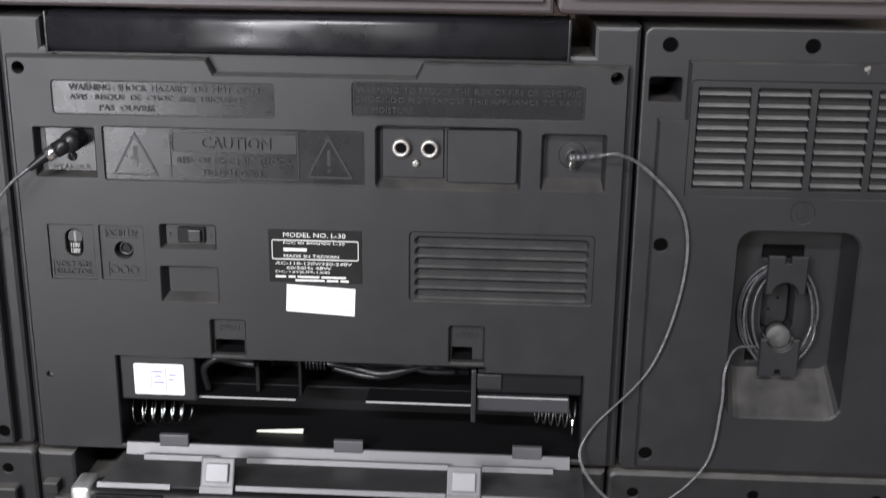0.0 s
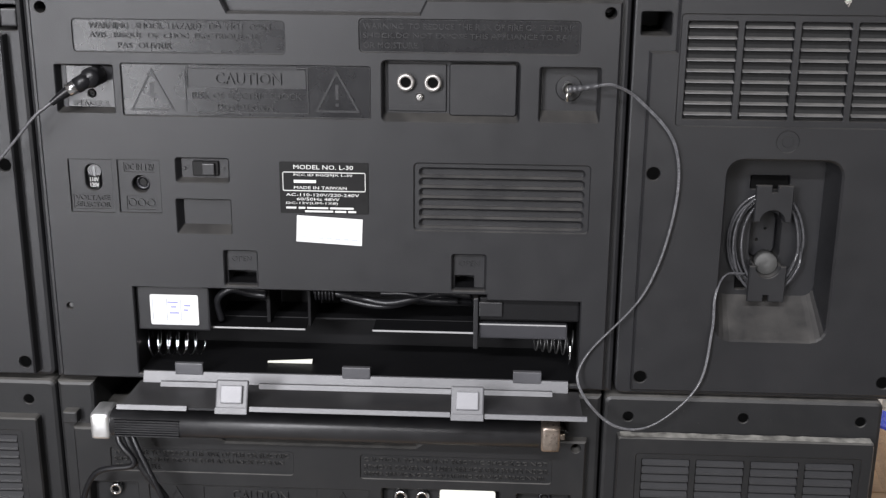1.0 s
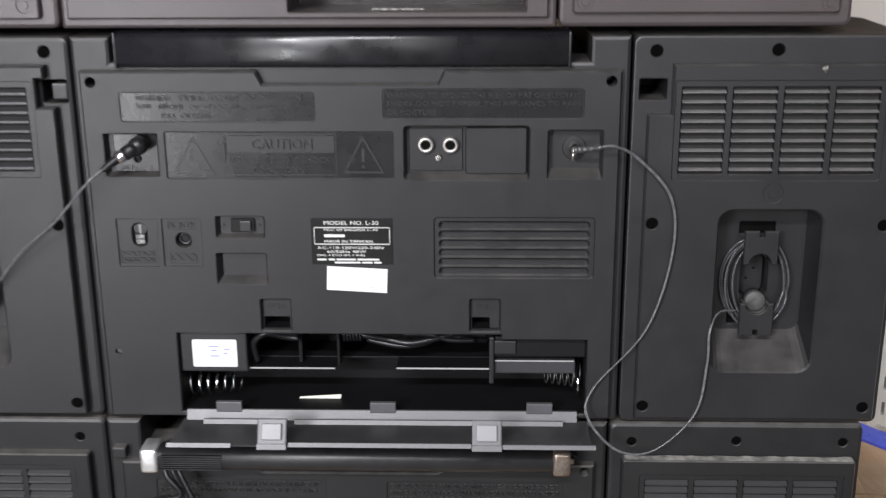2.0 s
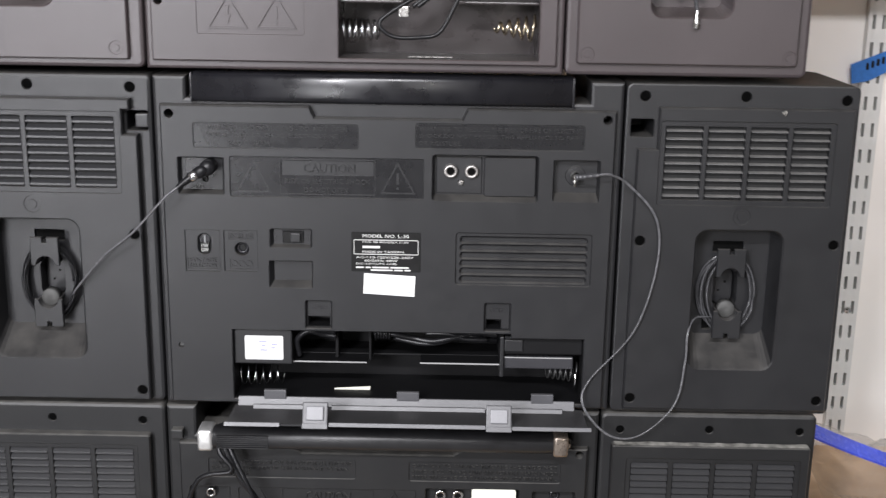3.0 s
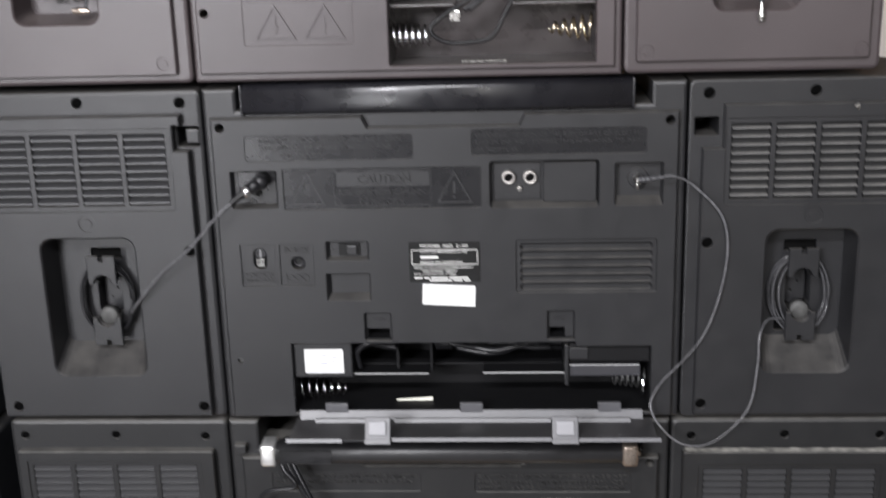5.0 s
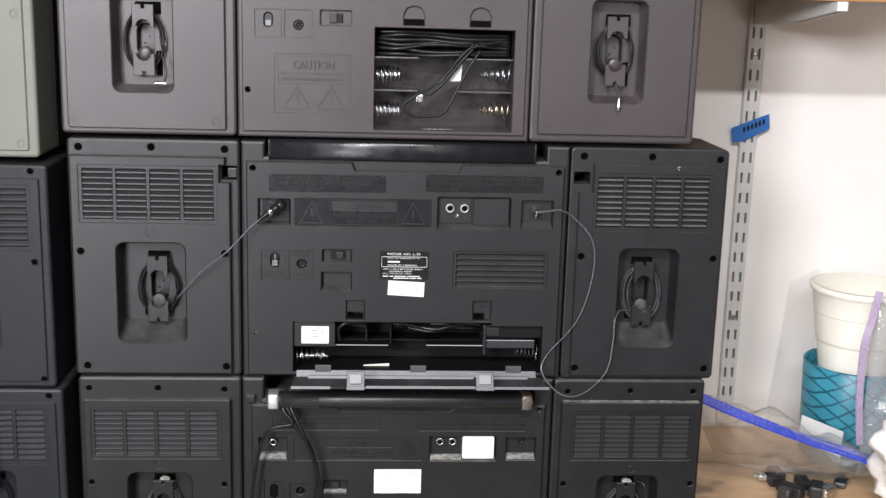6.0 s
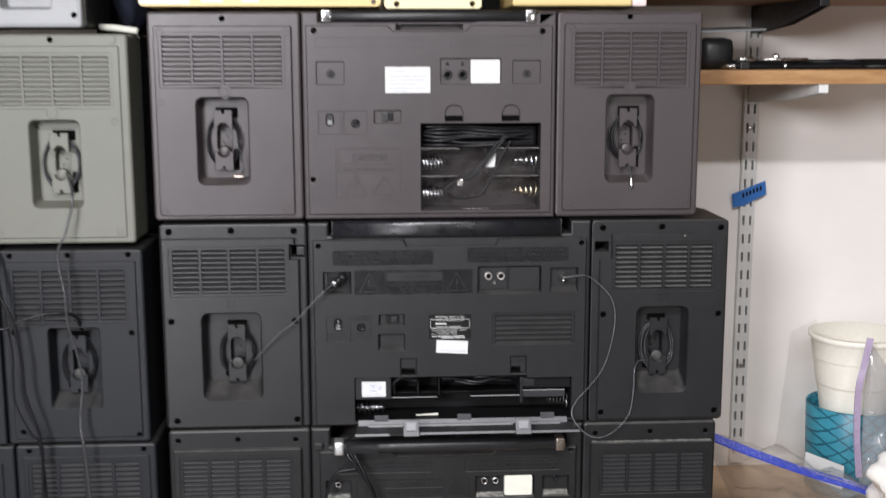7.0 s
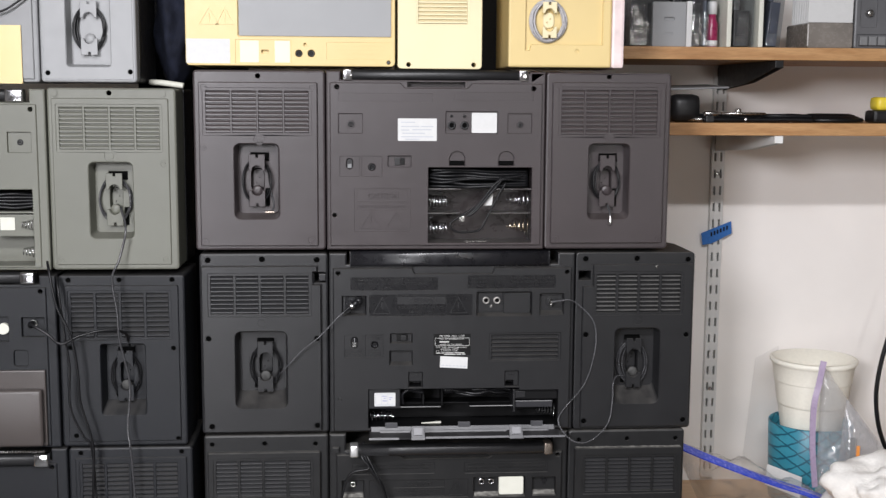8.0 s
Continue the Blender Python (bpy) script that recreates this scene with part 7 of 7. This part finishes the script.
t = thing("tape_measure", "yellow and black tape measure on the pine shelf", "tool", (0.799, 0.35, SZ))
part("housing", boxm(0.764, 0.834, 0.330, 0.370, SZ, SZ + 0.022, 0.006), SATIN, t)
part("dome", boxm(0.771, 0.827, 0.332, 0.368, SZ + 0.022, SZ + 0.045, 0.009), RULER, t, "yellow upper half", True)

# things on the upper shelf
UZ = 0.8557


def case_box(x0, x1, y0, h, shell_mat, spine_mat, label, lean=0.0, depth=0.10):
    t = thing("plastic_case", label, "case", ((x0 + x1) / 2, y0 + depth / 2, UZ), "cases on the upper shelf")
    m = pose((x0 + x1) / 2, y0 + depth / 2, UZ, 0, lean, 0)
    w = (x1 - x0) / 2
    bm = boxm(-w, w, -depth / 2, depth / 2, 0.0006, h, 0.0015)
    bmesh.ops.transform(bm, matrix=m, verts=bm.verts)
    part("box", bm, shell_mat, t)
    bm = boxm(-w * 0.72, w * 0.78, -depth / 2 + 0.012, depth / 2 - 0.004, 0.003, h * 0.62, 0.001)
    block(bm, -w * 0.55, w * 0.3, -depth / 2 + 0.006, -depth / 2 + 0.011, h * 0.2, h * 0.5, 0.0008)
    block(bm, -w * 0.8, -w * 0.1, -depth / 2 + 0.02, depth / 2 - 0.02, h * 0.63, h * 0.9, 0.0008)
    bmesh.ops.transform(bm, matrix=m, verts=bm.verts)
    part("insert", bm, spine_mat, t, "contents of the case")
    return t


BLUE_GREY = simple("blue_grey_card", (0.045, 0.055, 0.085), 0.5)
for x0_, x1_, y_, h_, a_, b_, lab, ln in (
        (0.318, 0.356, 0.300, 0.125, CLEAR, SATIN, "clear plastic case with dark contents on the pine shelf", 0),
        (0.428, 0.446, 0.305, 0.120, CLEAR, SATIN, "clear plastic case with dark contents on the pine shelf", 0),
        (0.447, 0.456, 0.302, 0.125, CLEAR, BLUE_GREY, "clear plastic case with a blue-grey insert on the pine shelf", 0),
        (0.486, 0.494, 0.300, 0.115, CREAM, CREAM, "white cardboard sleeve standing on the pine shelf", 0),
        (0.499, 0.534, 0.305, 0.100, CLEAR, SATIN, "clear plastic case with a dark circuit on the pine shelf", 0),
        (0.541, 0.549, 0.300, 0.110, CREAM, CREAM, "white cardboard sleeve standing on the pine shelf", 0),
        (0.556, 0.580, 0.305, 0.125, CLEAR, BLUE_GREY, "clear plastic case leaning on the pine shelf", 5)):
    case_box(x0_, x1_, y_, h_, a_, b_, lab, ln)
for x0_, x1_, h_ in ((0.305, 0.420, 0.16), (0.424, 0.520, 0.15), (0.524, 0.594, 0.17)):
    t = thing("storage_box", "dark plastic storage box behind the row of cases", "box", ((x0_ + x1_) / 2, 0.46, UZ), "dark boxes on the upper shelf")
    part("body", boxm(x0_, x1_, 0.420, 0.505, UZ, UZ + h_ - 0.012, 0.003), SATIN, t)
    part("lid", boxm(x0_ - 0.001, x1_ + 0.001, 0.418, 0.507, UZ + h_ - 0.0118, UZ + h_, 0.003), SATIN, t)
t = thing("grey_module", "pale grey plastic module with a small window on the pine shelf", "module", (0.392, 0.34, UZ))
part("body", shell(rr(0.3585, UZ, 0.4170, UZ + 0.0750, 0.003), 0.302, 0.05, [H(rr(0.3790, UZ + 0.0440, 0.3960, UZ + 0.0490, 0.0005, 2), 0.004), H(rr(0.3800, UZ + 0.0200, 0.3940, UZ + 0.0230, 0.0005, 2), 0.001)], 0.002), SILVER, t)
part("edge_strip", boxm(0.4172, 0.4265, 0.302, 0.345, UZ, UZ + 0.0760, 0.001), PAPER, t, "white edge strip")
t = thing("marker_bottle", "magenta bottle with a white band on the pine shelf", "bottle", (0.467, 0.33, UZ))
part("bottle", lathe([(0.0095, 0.0), (0.0105, 0.002), (0.0105, 0.040), (0.0075, 0.048), (0.0070, 0.058)], 0.467, 0.325, UZ, 20), MAGENTA, t, "", True)
part("cap", lathe([(0.0085, 0.056), (0.0085, 0.075), (0.0070, 0.078)], 0.467, 0.325, UZ, 20), PAPER, t, "white cap", True)
part("label_band", lathe([(0.01075, 0.002), (0.01075, 0.012)], 0.467, 0.325, UZ, 20), PAPER, t, "white label band", True)
t = thing("card_box", "clear plastic drawer box with white cards on the pine shelf", "box", (0.650, 0.36, UZ))
part("tray", shell(rr(0.6260, UZ, 0.7060, UZ + 0.0430, 0.004), 0.300, 0.10, [], 0.002), simple("smoked_grey_plastic", (0.20, 0.18, 0.16), 0.25), t, "smoked grey drawer")
part("card", boxm(0.6268, 0.7052, 0.3018, 0.3032, UZ + 0.0432, UZ + 0.1045, 0.0004), PAPER, t, "wide white front card")
for k in range(8):
    part("card", boxm(0.6290, 0.7020, 0.306 + k * 0.0105, 0.3080 + k * 0.0105, UZ + 0.0432, UZ + 0.104 + 0.002 * (k % 3), 0.0004), PAPER, t, "white index card")
bars(t, [(0.634, 0.690, UZ + 0.0720), (0.634, 0.682, UZ + 0.0620), (0.634, 0.672, UZ + 0.0520)], 0.3060, INK, 0.0008)
t = thing("tape_deck", "dark grey cassette deck with rows of keys on the pine shelf", "tape deck", (0.79, 0.36, UZ))
part("body", shell(rr(0.7100, UZ, 0.8800, UZ + 0.1200, 0.004), 0.305, 0.14, [H(rr(0.7200, UZ + 0.0360, 0.7500, UZ + 0.1000, 0.003), 0.004), H(rr(0.7160, UZ + 0.0040, 0.8700, UZ + 0.0240, 0.001, 2), 0.003)], 0.003), plastic("dark_grey_plastic", (0.12, 0.12, 0.125), 0.4, 0.05), t)
for k in range(6):
    part("key", boxm(0.7190 + k * 0.016, 0.7325 + k * 0.016, 0.3000, 0.3080, UZ + 0.0055, UZ + 0.0205, 0.001), GREYP, t)
part("knob", lathe([(0.006, 0.0), (0.0055, -0.010), (0.004, -0.011)], 0.735, 0.309, UZ + 0.060, 18, "Y"), STEEL, t, "steel knob", True)

# what stands on the shelves is drawn forward to their front edges, at its true size
for ob in scene.objects:
    if ob.parent is None and ob not in BEFORE_SHELVES:
        x, y, z = ob.location
        base, top = (SZ, LOW_SHELF) if z < 0.80 else (UZ, HIGH_SHELF)
        ob.location = (-0.138 + (x + 0.138) * 0.9637, -1.64 + (y + 1.64) * 0.9637, top + 0.0002 + (z - base) * 0.9637)
        ob.scale = (0.9637, 0.9637, 0.9637)

# ---- things on the workbench beside the piles ----
TZ = TABLE_Z + 0.0002
t = thing("foam_bucket", "cream foam cup stack standing in a teal sleeve", "cup", (0.694, 0.40, TZ))
part("sleeve", lathe([(0.068, 0.0), (0.072, 0.004), (0.077, 0.150), (0.075, 0.152), (0.0725, 0.146), (0.070, 0.05)], 0.710, 0.410, TZ, 40), NET, t, "teal sleeve with a dark net print", True)
part("cup", lathe([(0.046, 0.100), (0.0500, 0.1035), (0.0504, 0.106), (0.0608, 0.183), (0.0613, 0.1852), (0.0626, 0.1860), (0.0631, 0.189), (0.0688, 0.228), (0.0691, 0.2292), (0.0698, 0.2298), (0.0702, 0.232), (0.0740, 0.2600), (0.0760, 0.2625), (0.0790, 0.266), (0.0790, 0.272), (0.0730, 0.273), (0.0660, 0.230)], 0.710, 0.410, TZ, 44), FOAM, t, "cream foam cup with a step line", True)


def bag_sheet(name, label, corners, bulge, mat, nu=26, nv=22, seed=0.0):
    """A crumpled film bag: two bulging sheets welded along their edge."""
    t = thing(name, label, "plastic bag", tuple(sum((Vector(c) for c in corners), Vector()) / 4))
    a, b, c, d = [Vector(v) for v in corners]
    nrm = (b - a).cross(d - a).normalized()
    for s in (-1, 1):
        bm = bmesh.new()
        g = []
        for j in range(nv + 1):
            row = []
            for i in range(nu + 1):
                p, q = i / nu, j / nv
                v = a.lerp(b, p).lerp(d.lerp(c, p), q)
                k = (16 * p * (1 - p) * q * (1 - q)) ** 0.6
                w = noise.noise(v * 16.0 + Vector((seed, s, 0))) * 0.5 + noise.noise(v * 42.0 + Vector((0, s, seed))) * 0.25
                v = v + nrm * (s * bulge * k * (0.75 + w)) + Vector((0, 0, 1)) * 0.006 * w
                v.z = max(v.z, TZ + 0.0006 + 0.0004 * (s + 1))
                row.append(bm.verts.new(v))
            g.append(row)
        for j in range(nv):
            for i in range(nu):
                bm.faces.new((g[j][i], g[j][i + 1], g[j + 1][i + 1], g[j + 1][i]))
        part("film", bm, mat, t, "", True)
    return t


def zip_strip(t, pts, mat, w=0.0055, th=0.0012):
    bm = bmesh.new()
    s = spline(pts, 8)
    rows = []
    for i, p in enumerate(s):
        n = Vector((0, -0.45, 0.9)).normalized()
        d = (s[min(i + 1, len(s) - 1)] - s[max(i - 1, 0)]).normalized()
        sd = d.cross(n).normalized()
        nn = sd.cross(d)
        rows.append([bm.verts.new(p + sd * u_ * w + nn * v_ * th) for u_, v_ in ((-1, -1), (1, -1), (1, 1), (-1, 1))])
    for a, b in zip(rows, rows[1:]):
        bridge(bm, a, b)
    bm.faces.new(rows[0]), bm.faces.new(rows[-1])
    part("zip", bm, mat, t, "coloured zip closure", False)


bag = bag_sheet("zip_bag", "clear zip bag with a blue closure, full of small dark parts", [(0.375, 0.160, 0.203), (0.690, 0.240, 0.066), (0.700, 0.330, 0.020), (0.480, 0.330, 0.030)], 0.045, FILM, seed=2.0)
zip_strip(bag, [(0.372, 0.150, 0.206), (0.450, 0.170, 0.168), (0.560, 0.205, 0.118), (0.640, 0.228, 0.086), (0.700, 0.245, 0.058)], BLUE_ZIP, 0.0092)
rnd = random.Random(21)
for k in range(10):
    x, y = rnd.uniform(0.53, 0.67), rnd.uniform(0.24, 0.32)
    h = rnd.uniform(0.008, 0.02)
    z = TZ + 0.002
    t = thing("small_part", "small dark metal part inside the clear bag", "part", (x, y, z), "parts in the clear bag")
    bm = boxm(-0.016, 0.016, -0.009, 0.009, 0, h, 0.003)
    block(bm, -0.006, 0.024, -0.003, 0.003, h * 0.3, h * 0.7, 0.001)
    bmesh.ops.transform(bm, matrix=pose(x, y, z, 0, 0, rnd.uniform(0, 180)), verts=bm.verts)
    part("body", bm, (SATIN, DARK_STEEL, SATIN, STEEL)[k % 4], t)
t = thing("printed_card", "white printed card inside the clear bag", "card", (0.62, 0.33, 0.08))
bm = boxm(-0.035, 0.035, -0.001, 0.001, -0.02, 0.02, 0.0003)
bmesh.ops.transform(bm, matrix=pose(0.620, 0.300, 0.085, -38, 22, 0), verts=bm.verts)
part("card", bm, PAPER, t)
bag = bag_sheet("zip_bag", "milky zip bag with a purple closure leaning on the cup", [(0.672, 0.285, 0.030), (0.800, 0.290, 0.030), (0.790, 0.300, 0.155), (0.680, 0.300, 0.300)], 0.030, MILKY, seed=7.0)
zip_strip(bag, [(0.6790, 0.290, 0.3050), (0.6715, 0.288, 0.2650), (0.6630, 0.285, 0.2240), (0.6640, 0.285, 0.1520), (0.6720, 0.285, 0.0780)], PURPLE_ZIP, 0.0052)
bag = bag_sheet("zip_bag", "crumpled milky zip bag with grey and orange print", [(0.684, 0.240, 0.030), (0.800, 0.245, 0.030), (0.785, 0.250, 0.150), (0.704, 0.246, 0.248)], 0.026, MILKY, seed=4.0)
bars(bag, [(0.7000, 0.7085, 0.1200)], 0.2120, GREYP, 0.070, "print_bar", "grey printed bar")
bars(bag, [(0.7110, 0.7170, 0.1250)], 0.2120, ORANGE, 0.050, "print_bar", "orange printed bar")
bag_sheet("clear_bag", "tall clear bag standing against the painted wall", [(0.612, 0.508, 0.020), (0.690, 0.508, 0.020), (0.680, 0.510, 0.285), (0.634, 0.510, 0.260)], 0.010, FAINT_FILM, seed=11.0)
t = thing("cloth", "white terry cloth heaped on the workbench", "cloth", (0.82, 0.19, TZ))
bm = bmesh.new()
bmesh.ops.create_icosphere(bm, subdivisions=5, radius=1.0)
for v in bm.verts:
    n = noise.noise(v.co * 1.7 + Vector((3, 1, 0))) * 0.32 + noise.noise(v.co * 4.5) * 0.14 + noise.noise(v.co * 12) * 0.05
    p = Vector((0.790, 0.165, TZ + 0.066)) + Vector((v.co.x * 0.138, v.co.y * 0.085, v.co.z * 0.104)) * (1 + n)
    p.z = max(p.z, TZ)
    v.co = p
part("fold", bm, CLOTH, t, "", True)
t = thing("hanging_cable", "dark cable hanging beside the wall", "cable", (0.80, 0.42, TZ))
part("cable", tube(bmesh.new(), spline([(0.880, 0.425, 0.400), (0.856, 0.42, 0.318), (0.8440, 0.42, 0.264), (0.8390, 0.42, 0.209), (0.8460, 0.42, 0.154), (0.8620, 0.42, 0.108), (0.900, 0.41, TZ + 0.006)]), 0.0045), CORD, t, "", True)
t = thing("pocket_knife", "red and steel pocket tool on the pine bench", "tool", (0.485, 0.055, TZ))
bm = boxm(-0.032, 0.032, -0.013, 0.013, 0.0, 0.016, 0.005)
bmesh.ops.transform(bm, matrix=pose(0.487, 0.060, TZ, 0, 0, 28), verts=bm.verts)
part("grip", bm, RED, t, "glossy red grip", True)
bm = boxm(-0.045, 0.02, -0.004, 0.004, 0.005, 0.011, 0.001)
bmesh.ops.transform(bm, matrix=pose(0.478, 0.040, TZ, 0, 0, 28), verts=bm.verts)
part("blade", bm, STEEL, t)
t = thing("ruler", "yellow steel ruler lying askew on the bench", "ruler", (0.33, -0.02, TZ))
ASKEW = pose(0.445, 0.045, TZ, 0, 0, 27)
bm = boxm(-0.25, 0.0, -0.026, 0.0, 0.0, 0.0012, 0.0003)
bmesh.ops.transform(bm, matrix=ASKEW, verts=bm.verts)
part("rule", bm, RULER, t)
bm = bmesh.new()
for k in range(24):
    block(bm, -0.24 + k * 0.01, -0.2394 + k * 0.01, -0.010 if k % 5 == 0 else -0.006, 0.0, 0.0012, 0.0014, 0)
bmesh.ops.transform(bm, matrix=ASKEW, verts=bm.verts)
part("graduation", bm, BLACK_INK, t, "black graduation marks")

# lamps that give the room its light
t = thing("ceiling_light", "long white ceiling light housing", "lamp", (-0.15, -1.75, CEIL_Z - 0.05))
part("housing", boxm(-0.78, 0.48, -1.85, -1.65, CEIL_Z - 0.05, CEIL_Z - 0.0005, 0.004), WHITE_METAL, t)


def floor_lamp(at, target, half):
    """A lamp head on a round-footed pole, close behind its lit face."""
    m = look(at, target)
    px, py, pz = m @ Vector((0, 0, 0.055))
    t = thing("floor_lamp", "floor lamp with a square white head on a black pole", "lamp", (px, py, FLOOR_Z), "floor lamps")
    part("pole", tube(bmesh.new(), [Vector((px, py, FLOOR_Z + 0.02)), Vector((px, py, pz))], 0.010, 12), SATIN, t, "", True)
    part("base", lathe([(0.13, 0.0), (0.13, 0.015), (0.02, 0.03)], px, py, FLOOR_Z, 28), SATIN, t)
    bm = boxm(-half, half, -half, half, 0.01, 0.05, 0.006)
    bmesh.ops.transform(bm, matrix=m, verts=bm.verts)
    part("head", bm, WHITE_METAL, t)


floor_lamp((-1.00, -2.5, 1.20), (-0.1, 0.0, 0.45), 0.24)
floor_lamp((-0.74, -1.45, 0.20), (-0.1, 0.0, 0.45), 0.16)
floor_lamp((0.80, -2.80, 0.72), (0.1, 0.0, 0.6), 0.12)
